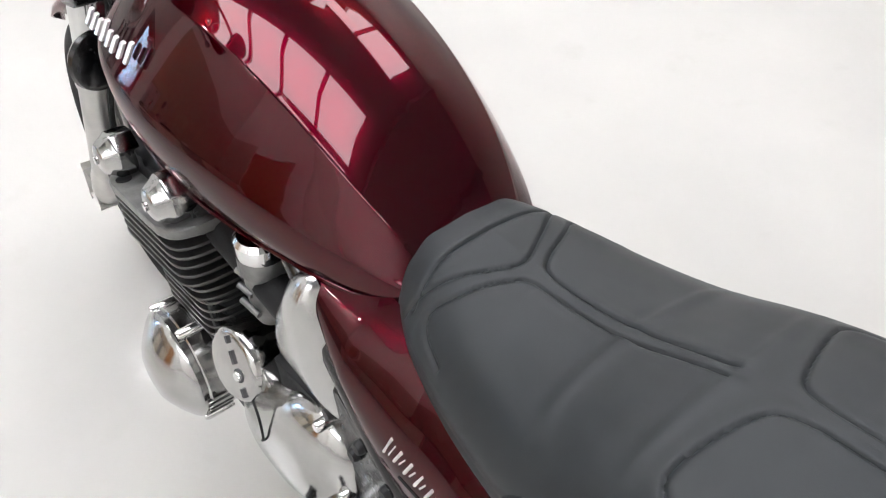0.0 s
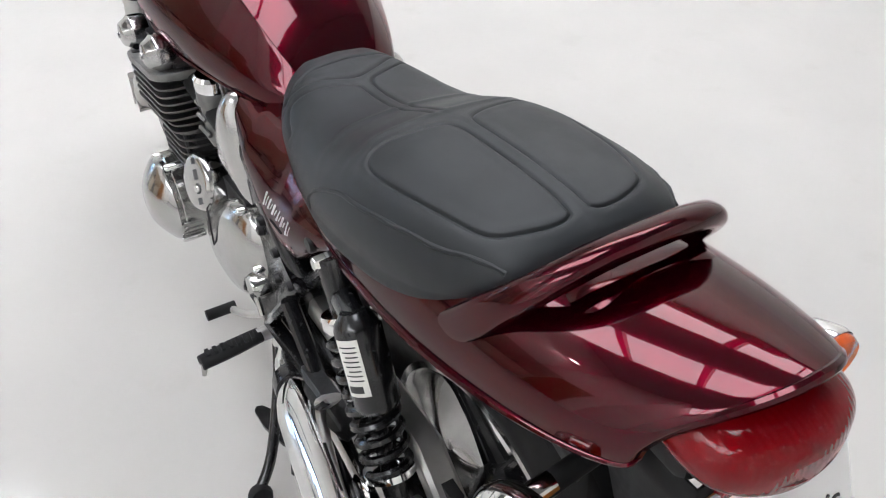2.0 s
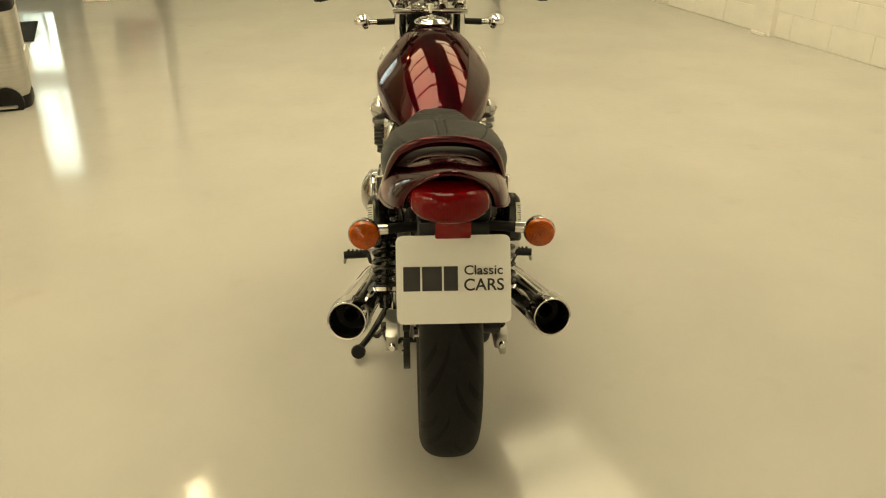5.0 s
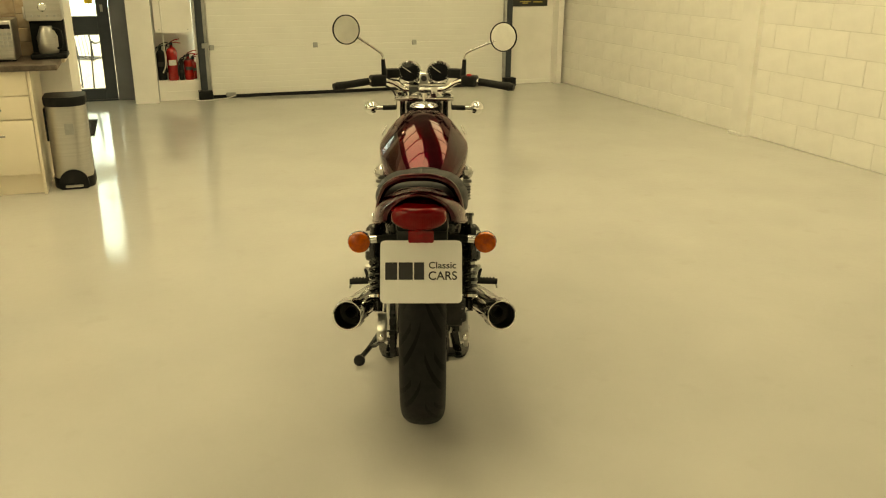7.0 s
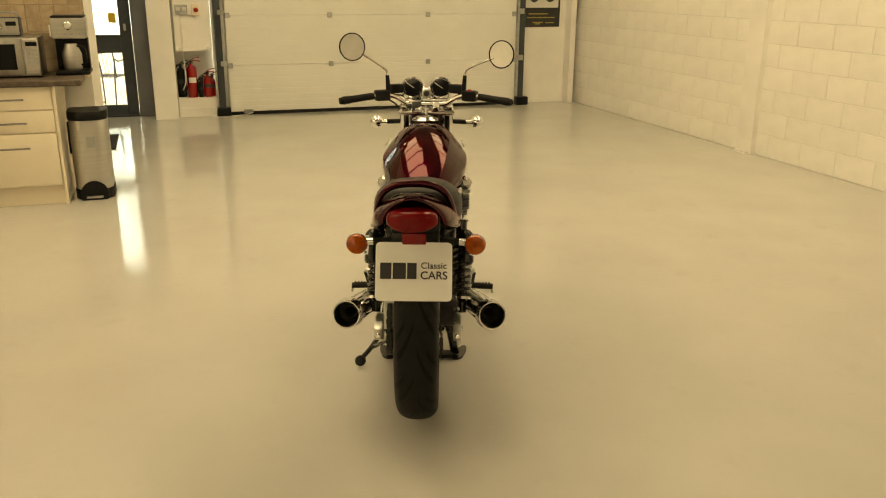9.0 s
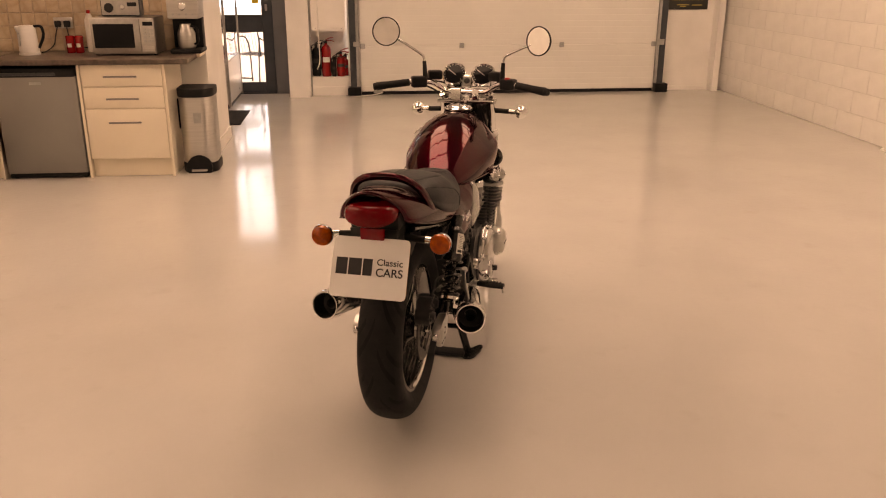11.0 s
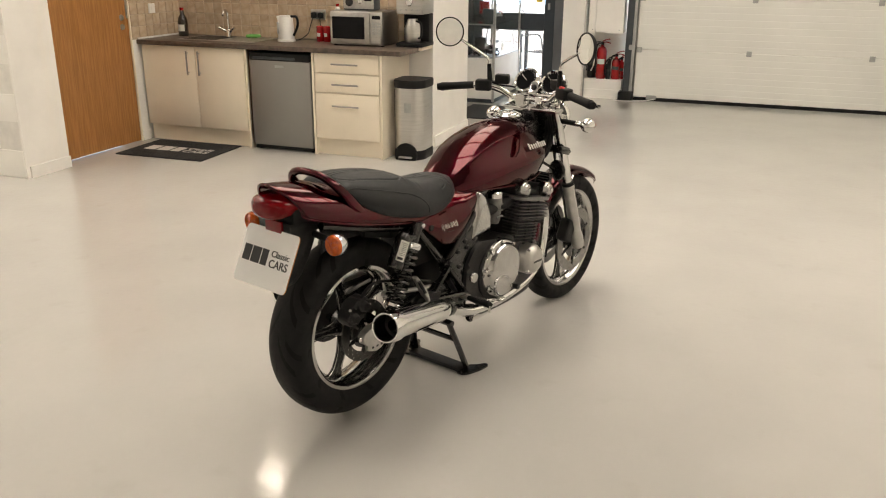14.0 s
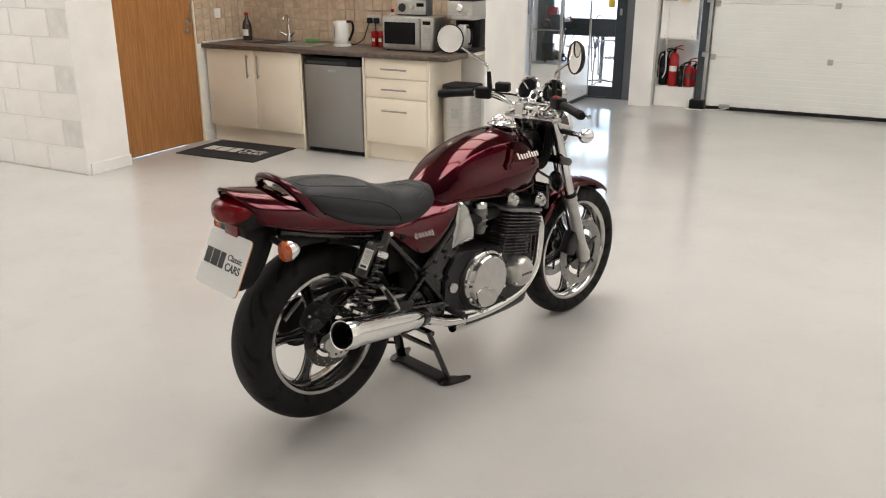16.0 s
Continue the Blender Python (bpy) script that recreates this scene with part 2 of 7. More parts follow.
def floor_material():
    m = material("resin_floor", (0.503, 0.489, 0.465), 0.09, vary=0.04, scale=1.6, rvary=0.04, bump=0.6, bscale=24.0, bdist=0.001, spec=0.46)
    nt = m.node_tree
    L = nt.links.new
    p = nt.nodes["Principled BSDF"]
    tc = nt.nodes.new("ShaderNodeTexCoord")
    n = nt.nodes.new("ShaderNodeTexNoise")
    n.inputs["Scale"].default_value, n.inputs["Detail"].default_value = 5.5, 9
    L(tc.outputs["Object"], n.inputs["Vector"])
    r = nt.nodes.new("ShaderNodeMapRange")
    r.inputs[1].default_value, r.inputs[2].default_value, r.inputs[3].default_value, r.inputs[4].default_value = 0.62, 0.78, 0.0, 0.16
    L(n.outputs["Fac"], r.inputs[0])
    v = nt.nodes.new("ShaderNodeTexVoronoi")
    v.inputs["Scale"].default_value = 3.0
    L(tc.outputs["Object"], v.inputs["Vector"])
    lt = nt.nodes.new("ShaderNodeMath")
    lt.operation = "LESS_THAN"
    lt.inputs[1].default_value = 0.013
    L(v.outputs["Distance"], lt.inputs[0])
    mu = nt.nodes.new("ShaderNodeMath")
    mu.operation = "MULTIPLY_ADD"
    mu.inputs[1].default_value = 0.35
    L(lt.outputs[0], mu.inputs[0])
    L(r.outputs[0], mu.inputs[2])
    mx = nt.nodes.new("ShaderNodeMix")
    mx.data_type = "RGBA"
    L(mu.outputs[0], mx.inputs[0])
    L(p.inputs["Base Color"].links[0].from_socket, mx.inputs[6])
    mx.inputs[7].default_value = (0.34, 0.30, 0.25, 1)
    L(mx.outputs[2], p.inputs["Base Color"])
    return m


FLOOR = floor_material()


# ---- mesh helpers ----
SITE = [Matrix()]


def site(scale):
    """Things set out from here on keep their drawing but stand at this scale from the corner of the plan."""
    SITE[0] = Matrix.Translation((0, -3, 0)) @ Matrix.Scale(scale, 4) @ Matrix.Translation((0, 3, 0))


def mesh_object(name, bm, mat, parent=None, label="", smooth=True, flip=True):
    if flip:
        bmesh.ops.recalc_face_normals(bm, faces=bm.faces)
    if parent is None:
        bmesh.ops.transform(bm, matrix=SITE[0], verts=bm.verts)
    me = bpy.data.meshes.new(name)
    bm.to_mesh(me)
    bm.free()
    for mm in (mat if isinstance(mat, (list, tuple)) else [mat]):
        me.materials.append(mm)
    if smooth:
        me.shade_smooth()
        me.set_sharp_from_angle(angle=radians(38))
    ob = new(name, me)
    if parent:
        ob.parent = parent
    if label:
        ob["label"] = label
    return ob


def part(name, bm, mat, parent, label="", smooth=True):
    return mesh_object(name, bm, mat, parent, label, smooth)


def empty(name, m, label, category, group="", kind=""):
    e = new(name)
    e.empty_display_size = 0.1
    e.matrix_world = SITE[0] @ m
    return tagged(e, label, category, group, kind)


def catmull(pts, n):
    """n points along a smooth curve through pts."""
    p = np.array(pts, float)
    p = np.vstack([2 * p[0] - p[1], p, 2 * p[-1] - p[-2]])
    out = []
    for s in np.linspace(0, len(pts) - 1 - 1e-9, n):
        i = int(s)
        t = s - i
        a, b, c, d = p[i:i + 4]
        out.append(0.5 * (2 * b + (c - a) * t + (2 * a - 5 * b + 4 * c - d) * t * t + (3 * b - a - 3 * c + d) * t ** 3))
    return np.array(out)


def grid_mesh(grid, close_v=False, cap=False, bm=None):
    """A sheet from rows of points; close_v joins each row into a ring, cap closes the two ends."""
    bm = bm or bmesh.new()
    rows = [[bm.verts.new(p) for p in r] for r in grid]
    m = len(rows[0])
    for a, b in zip(rows, rows[1:]):
        for j in range(m if close_v else m - 1):
            k = (j + 1) % m
            bm.faces.new((a[j], a[k], b[k], b[j]))
    if cap:
        for r in (rows[0], rows[-1]):
            bm.faces.new(r)
    return bm


def tube(pts, r, seg=10, n=0, bm=None, flat=1.0, cap=True):
    """A round bar along pts; r may be a list, flat squashes the section."""
    pts = catmull(pts, n) if n else np.array(pts, float)
    k = len(pts)
    rr = np.interp(np.linspace(0, 1, k), np.linspace(0, 1, len(r)), r) if isinstance(r, (list, tuple)) else np.full(k, r)
    up = Vector((0, 0, 1))
    rows, side = [], None
    for i in range(k):
        t = Vector(pts[min(i + 1, k - 1)] - pts[max(i - 1, 0)]).normalized()
        if side is None:
            side = t.cross(up if abs(t.z) < 0.95 else Vector((0, 1, 0))).normalized()
        side = (side - t * side.dot(t)).normalized()
        nn = side.cross(t)
        c = Vector(pts[i])
        rows.append([c + (side * math.cos(a) + nn * math.sin(a) * flat) * rr[i] for a in np.linspace(0, math.tau, seg, endpoint=False)])
    return grid_mesh(rows, True, cap, bm)


def lathe(profile, seg=32, m=None, bm=None, closed=False):
    """Turns (radius, along) pairs about the local x axis, then places by m."""
    bm = bm or bmesh.new()
    m = m or Matrix()
    rows = []
    for r, a in profile:
        rows.append([m @ Vector((a, r * math.cos(t), r * math.sin(t))) for t in np.linspace(0, math.tau, seg, endpoint=False)])
    first = len(bm.verts)
    vs = []
    for (r, a), row in zip(profile, rows):
        vs.append([bm.verts.new(m @ Vector((a, 0, 0)))] if r < 1e-6 else [bm.verts.new(p) for p in row])
    pairs = list(zip(vs, vs[1:])) + ([(vs[-1], vs[0])] if closed else [])
    for a, b in pairs:
        for j in range(seg):
            k = (j + 1) % seg
            if len(a) == 1 and len(b) == 1:
                continue
            if len(a) == 1:
                bm.faces.new((a[0], b[k], b[j]))
            elif len(b) == 1:
                bm.faces.new((a[j], a[k], b[0]))
            else:
                bm.faces.new((a[j], a[k], b[k], b[j]))
    return bm


def box(a, b, bevel=0.004, seg=2, m=None, bm=None):
    """A box from corner a to corner b with rounded edges."""
    bm = bm or bmesh.new()
    made = bmesh.ops.create_cube(bm, size=1)["verts"]
    for v in made:
        v.co = Vector([(a[i] + b[i]) / 2 + (b[i] - a[i]) * v.co[i] for i in range(3)])
    if bevel:
        edges = list({e for v in made for e in v.link_edges})
        res = bmesh.ops.bevel(bm, geom=edges, offset=bevel, segments=seg, profile=0.5, affect="EDGES")
        made = list({v for f in res["faces"] for v in f.verts} | {v for v in made if v.is_valid})
    if m is not None:
        bmesh.ops.transform(bm, matrix=m, verts=[v for v in made if v.is_valid])
    return bm


def prism(outline, x0, x1, bevel=0.004, seg=2, m=None, bm=None):
    """A plate with a (y, z) outline between x0 and x1."""
    bm = bm or bmesh.new()
    lo = [bm.verts.new((x0, y, z)) for y, z in outline]
    hi = [bm.verts.new((x1, y, z)) for y, z in outline]
    k = len(lo)
    faces = [bm.faces.new(lo), bm.faces.new(hi[::-1])]
    faces += [bm.faces.new((lo[i], hi[i], hi[(i + 1) % k], lo[(i + 1) % k])) for i in range(k)]
    vs = lo + hi
    if bevel:
        edges = [e for e in {e for f in faces[:2] for e in f.edges}]
        res = bmesh.ops.bevel(bm, geom=edges, offset=bevel, segments=seg, profile=0.5, affect="EDGES")
        vs = list({v for f in res["faces"] for v in f.verts} | {v for v in vs if v.is_valid})
    if m is not None:
        bmesh.ops.transform(bm, matrix=m, verts=[v for v in vs if v.is_valid])
    return bm


def rounded(pts, r, n=4):
    """A polygon with its corners rounded."""
    out = []
    k = len(pts)
    for i in range(k):
        p, a, b = Vector(pts[i]), Vector(pts[i - 1]), Vector(pts[(i + 1) % k])
        d1, d2 = (a - p), (b - p)
        q = min(r, d1.length * 0.45, d2.length * 0.45)
        s, e = p + d1.normalized() * q, p + d2.normalized() * q
        for t in np.linspace(0, 1, n + 1):
            out.append(tuple((1 - t) ** 2 * s + 2 * t * (1 - t) * p + t * t * e))
    return out


def body_loft(rows, nu, nv, disp=None, cap=True, even=0):
    """A body symmetric about x = 0: rows of (y, [(x, z), ...]) from the top's middle down one side."""
    ctrl = np.array([[(x, y, z) for x, z in prof] for y, prof in rows])
    k = ctrl.shape[1]
    lines = np.array([catmull(ctrl[:, j], nu) for j in range(k)])
    grid = []
    for i in range(nu):
        half = catmull(lines[:, i], nv)
        half[0, 0] = 0
        grid.append(np.vstack([half[::-1], half[1:] * (-1, 1, 1)]))
    g = np.array(grid)
    for _ in range(even):
        g[1:-1] = g[1:-1] * 0.5 + (g[:-2] + g[2:]) * 0.25
    if disp is not None:
        du = np.gradient(g, axis=0)
        dv = np.gradient(g, axis=1)
        nrm = np.cross(du, dv)
        nrm /= np.linalg.norm(nrm, axis=2, keepdims=True) + 1e-9
        nrm *= np.sign(nrm[:, nv - 1:nv, 2:3] + 1e-9)
        g = g + nrm * disp(g)[..., None]
    return grid_mesh(g, False, cap)


def along(a, b):
    """A pose at a whose local x axis points to b."""
    d = Vector(b) - Vector(a)
    return Matrix.Translation(a) @ d.to_track_quat("X", "Z").to_matrix().to_4x4()


def words(text, size, m, mat, parent, name="lettering", depth=0.0006, width=None):
    cu = bpy.data.curves.new(name, "FONT")
    cu.body, cu.size, cu.extrude, cu.align_x = text, size, depth, "LEFT"
    cu.offset = size * 0.012
    tmp = new(name, cu)
    bpy.context.view_layer.update()
    me = bpy.data.meshes.new_from_object(tmp.evaluated_get(bpy.context.evaluated_depsgraph_get()))
    bpy.data.objects.remove(tmp)
    me.materials.clear()
    me.materials.append(mat)
    if width:
        xs = [v.co.x for v in me.vertices]
        s = width / (max(xs) - min(xs))
        for v in me.vertices:
            v.co.x = (v.co.x - min(xs)) * s
    ob = new(name, me)
    ob.parent = parent
    ob.matrix_local = m
    return ob


# ---- the motorcycle: x to its right, y ahead, z up; y = 0 at the feet of the centre stand ----
BIKE = empty("motorcycle", pose(-0.1766, 0.0564, 0.0055, -0.355, 0, -18.5),
             "burgundy naked motorcycle with black seat and chrome exhausts on centre stand", "motorcycle")
REAR_AXLE, FRONT_AXLE = (0, -0.608, 0.344), (0, 0.865, 0.312)


def wheel(name, axle, tyre_r, rim_r, half, disc_r, disc_x, spoke_turn):
    """Cast five-spoke wheel with a polished lip, black spokes and a bare tyre."""
    at = Matrix.Translation(axle)
    b = half * 0.74
    rim = [(rim_r - 0.004, -b + 0.004), (rim_r, -b), (rim_r - 0.012, -b - 0.001), (rim_r - 0.020, -b + 0.006), (rim_r - 0.026, -b * 0.55),
           (rim_r - 0.034, -b * 0.3), (rim_r - 0.034, b * 0.3), (rim_r - 0.026, b * 0.55), (rim_r - 0.020, b - 0.006), (rim_r - 0.012, b + 0.001), (rim_r, b), (rim_r - 0.004, b - 0.004)]
    w = part(name, lathe(rim, 72, closed=True), POLISHED, BIKE, "polished cast rim")
    w.matrix_local = at
    h, r = half, tyre_r
    prof = []
    for a in np.linspace(-1, 1, 25):
        prof.append((rim_r - 0.004 + (r - rim_r + 0.004) * max(0.0, 1 - abs(a) ** 2.3) ** 0.62, h * (math.sin(a * math.pi / 2) * 0.98 if abs(a) < 0.9 else math.copysign(0.968 - (abs(a) - 0.9) * 2.2, a))))
    prof = [(rim_r - 0.006, -b + 0.002)] + prof[1:-1] + [(rim_r - 0.006, b - 0.002)]
    part("tyre", lathe(prof, 96), TYRE, w, "worn black road tyre")
    for i in range(5):
        turn = Matrix.Rotation(math.tau * i / 5 + spoke_turn, 4, "X")
        bm = bmesh.new()
        for s in (-1, 1):
            tube([(0, s * 0.016, 0.045), (0, s * 0.009, 0.11), (0, s * 0.011, rim_r - 0.06), (0, s * 0.026, rim_r - 0.028)], [0.016, 0.0105, 0.010, 0.012], 8, 12, bm, flat=0.9)
        box((-0.007, -0.010, 0.05), (0.007, 0.010, rim_r - 0.035), 0.004, 1, bm=bm)
        sp = part("spoke", bm, BLACK, w, "black cast spoke")
        sp.matrix_local = turn
        for s in (-1, 1):
            part("spoke_edge", tube([(0.0055, s * 0.0245, 0.075), (0.0075, s * 0.0185, 0.115), (0.0075, s * 0.0205, rim_r - 0.062), (0.0075, s * 0.036, rim_r - 0.032)], 0.0016, 6, 10), POLISHED, sp, "machined bright spoke edge")
    part("hub", lathe([(0, -0.07), (0.022, -0.07), (0.03, -0.055), (0.055, -0.03), (0.055, 0.03), (0.03, 0.055), (0.022, 0.07), (0, 0.07)], 28), BLACK, w)
    part("hub_ring", lathe([(0.030, 0.060), (0.036, 0.066), (0.042, 0.066), (0.044, 0.058)], 32), POLISHED, w, "polished hub ring")
    part("axle_nut", lathe([(0, -0.10), (0.012, -0.10), (0.014, -0.095), (0.014, 0.095), (0.012, 0.10), (0, 0.10)], 6), CHROME, w)
    for x in disc_x:
        part("brake_disc", drilled_disc(disc_r, disc_r - (0.046 if len(disc_x) > 1 else 0.036), x), BRAKE if len(disc_x) > 1 else BRAKE_DARK, w, "drilled steel brake disc")
        part("disc_hub", lathe([(0.03, x - 0.002), (disc_r * 0.56, x - 0.002), (disc_r * 0.56, x + 0.002), (0.03, x + 0.002)], 40, closed=True), BLACK, w)
        for k in range(6):
            arm = part("disc_arm", tube([(x, 0, 0.04), (x, 0.01, disc_r - 0.03)], 0.007, 6), BLACK, w)
            arm.matrix_local = Matrix.Rotation(math.tau * k / 6, 4, "X")
    return w


def drilled_disc(ro, ri, x):
    bm = bmesh.new()
    nt, nr = 144, 7
    for side in (x - 0.0025, x + 0.0025):
        vs = [[bm.verts.new((side, (ri + (ro - ri) * j / nr) * math.cos(math.tau * i / nt), (ri + (ro - ri) * j / nr) * math.sin(math.tau * i / nt))) for j in range(nr + 1)] for i in range(nt)]
        for i in range(nt):
            for j in range(nr):
                if (i % 8 in (0, 1) and j == 1) or (i % 8 in (3, 4) and j == 3) or (i % 8 in (6, 7) and j == 5):
                    continue
                bm.faces.new((vs[i][j], vs[i][j + 1], vs[(i + 1) % nt][j + 1], vs[(i + 1) % nt][j]))
    lathe([(ro, x - 0.0025), (ro, x + 0.0025)], nt, bm=bm)
    lathe([(ri, x - 0.0025), (ri, x + 0.0025)], nt, bm=bm)
    return bm


wheel("rear_wheel", REAR_AXLE, 0.328, 0.229, 0.080, 0.113, (0.085,), 0.25)
wheel("front_wheel", FRONT_AXLE, 0.312, 0.241, 0.060, 0.155, (-0.075, 0.075), 0.5)


# rear sprocket, chain, brake
def sprocket(center, r, x, teeth):
    bm = bmesh.new()
    out = []
    for i in range(teeth * 4):
        a = math.tau * i / (teeth * 4)
        rr = r + (0.004 if i % 4 in (1, 2) else -0.002)
        out.append((center[1] + rr * math.cos(a), center[2] + rr * math.sin(a)))
    prism(out, x - 0.003, x + 0.003, 0, bm=bm)
    return bm


part("rear_sprocket", sprocket(REAR_AXLE, 0.088, -0.105, 40), CAST, BIKE)
part("front_sprocket", sprocket((0, -0.02, 0.40), 0.040, -0.105, 17), CAST, BIKE)
for _i in range(6):
    _a = math.tau * _i / 6
    part("sprocket_bolt", lathe([(0, -0.118), (0.008, -0.118), (0.008, -0.105)], 6, Matrix.Translation((0, REAR_AXLE[1] + 0.055 * math.cos(_a), REAR_AXLE[2] + 0.055 * math.sin(_a)))), CHROME, BIKE)


def chain_mesh():
    pts = []
    n = 78
    c1, c2, r1, r2 = Vector(REAR_AXLE[1:]), Vector((-0.02, 0.40)), 0.090, 0.042
    up1, up2 = c1 + Vector((0.02, r1)), c2 + Vector((0.0, r2))
    lo1, lo2 = c1 + Vector((0.02, -r1)), c2 + Vector((0.0, -r2))
    path = [up1.lerp(up2, t) for t in np.linspace(0, 1, 30, endpoint=False)]
    path += [c2 + Vector((math.cos(a), math.sin(a))) * r2 for a in np.linspace(math.pi / 2, -math.pi / 2, 8, endpoint=False)]
    path += [lo2.lerp(lo1, t) for t in np.linspace(0, 1, 30, endpoint=False)]
    path += [c1 + Vector((math.cos(a), math.sin(a))) * r1 for a in np.linspace(-math.pi / 2, -math.pi * 1.5, 16, endpoint=False)]
    bm = bmesh.new()
    for i in range(len(path)):
        a, b = path[i], path[(i + 1) % len(path)]
        x0, x1 = (-0.114, -0.096) if i % 2 else (-0.112, -0.098)
        d = (b - a)
        nn = Vector((-d.y, d.x)).normalized() * 0.007
        prism([tuple(a - nn), tuple(b - nn), tuple(b + nn), tuple(a + nn)], x0, x1, 0, bm=bm)
    return bm


part("drive_chain", chain_mesh(), CAST, BIKE, "dark oiled drive chain")
bm = bmesh.new()
_g = []
for _a in np.linspace(0.15, 1.0, 14):
    _y, _z = -0.02 - 0.66 * _a, 0.46 + 0.015 * _a
    if _a > 0.8:
        _z -= (_a - 0.8) * 0.55
    _g.append([(-0.128, _y, _z - 0.035), (-0.128, _y, _z), (-0.122, _y, _z + 0.008), (-0.092, _y, _z + 0.008), (-0.086, _y, _z)])
part("chain_guard", grid_mesh(_g, bm=bm), SATIN, BIKE, "brushed silver chain guard")
for _s in (-1, 1):
    bm = bmesh.new()
    prism(rounded([(-0.08, 0.445), (-0.60, 0.385), (-0.60, 0.325), (-0.08, 0.385)], 0.012), 0.105 * _s, 0.140 * _s, 0.006, bm=bm)
    part("swingarm", bm, BLACK, BIKE)
    bm = prism(rounded([(-0.56, 0.392), (-0.64, 0.385), (-0.685, 0.37), (-0.685, 0.335), (-0.64, 0.312), (-0.56, 0.318)], 0.012), 0.128 * _s, 0.158 * _s, 0.005)
    _ax = part("axle_adjuster", bm, SATIN, BIKE, "silver axle adjuster")
    part("adjuster_bolt", lathe([(0, 0.162), (0.012, 0.162), (0.014, 0.158), (0.014, 0.15)], 6, Matrix.Translation(REAR_AXLE) if _s > 0 else Matrix.Translation(REAR_AXLE) @ Matrix.Rotation(math.pi, 4, "Z")), CHROME, _ax)
    part("adjuster_screw", lathe([(0, 0), (0.007, 0), (0.009, 0.003), (0.009, 0.014)], 12, along((0.143 * _s, -0.70, 0.353), (0.143 * _s, -0.6, 0.353))), CHROME, _ax)
_cm = Matrix.Translation((0.105, -0.680, 0.452)) @ Matrix.Rotation(radians(33), 4, "X")
_cal = part("rear_caliper", prism(rounded([(-0.060, -0.020), (-0.034, -0.036), (0.030, -0.036), (0.058, -0.018), (0.056, 0.016), (0.034, 0.022), (0.022, 0.034), (-0.022, 0.034), (-0.036, 0.022), (-0.058, 0.018)], 0.010), -0.026, 0.026, 0.007, 2, m=_cm), CAST, BIKE, "black brake caliper")
for _y, _z in ((-0.030, -0.004), (0.026, -0.004)):
    part("piston_boss", lathe([(0, 0.040), (0.013, 0.040), (0.018, 0.034), (0.022, 0.02)], 20, _cm @ Matrix.Translation((0, _y, _z))), CAST, _cal)
for _y, _z in ((-0.048, 0.004), (-0.002, 0.024), (0.046, 0.002), (-0.002, -0.026)):
    part("caliper_bolt", lathe([(0, 0.034), (0.005, 0.034), (0.0065, 0.031), (0.0065, 0.02)], 10, _cm @ Matrix.Translation((0, _y, _z))), CAST, _cal)
part("bleed_nipple", tube([(0.13, -0.715, 0.455), (0.145, -0.735, 0.475)], 0.005, 8), CHROME, _cal)
part("caliper_hose", tube([(0.12, -0.66, 0.49), (0.13, -0.60, 0.53), (0.14, -0.45, 0.50), (0.13, -0.30, 0.45)], 0.0055, 8, 20), RUBBER, _cal)
part("torque_bracket", prism(rounded([(-0.668, 0.303), (-0.61, 0.288), (-0.575, 0.312), (-0.585, 0.345), (-0.655, 0.352)], 0.012), 0.142, 0.156, 0.004), SATIN, BIKE, "silver slotted bracket")
for _k in range(3):
    part("bracket_slot", box((0.155, -0.645 + _k * 0.022, 0.305), (0.1575, -0.635 + _k * 0.022, 0.328), 0.001, 1), INK, BIKE)
part("torque_rod", tube([(0.12, -0.55, 0.47), (0.11, -0.2, 0.40)], 0.009, 8), SATIN, BIKE)

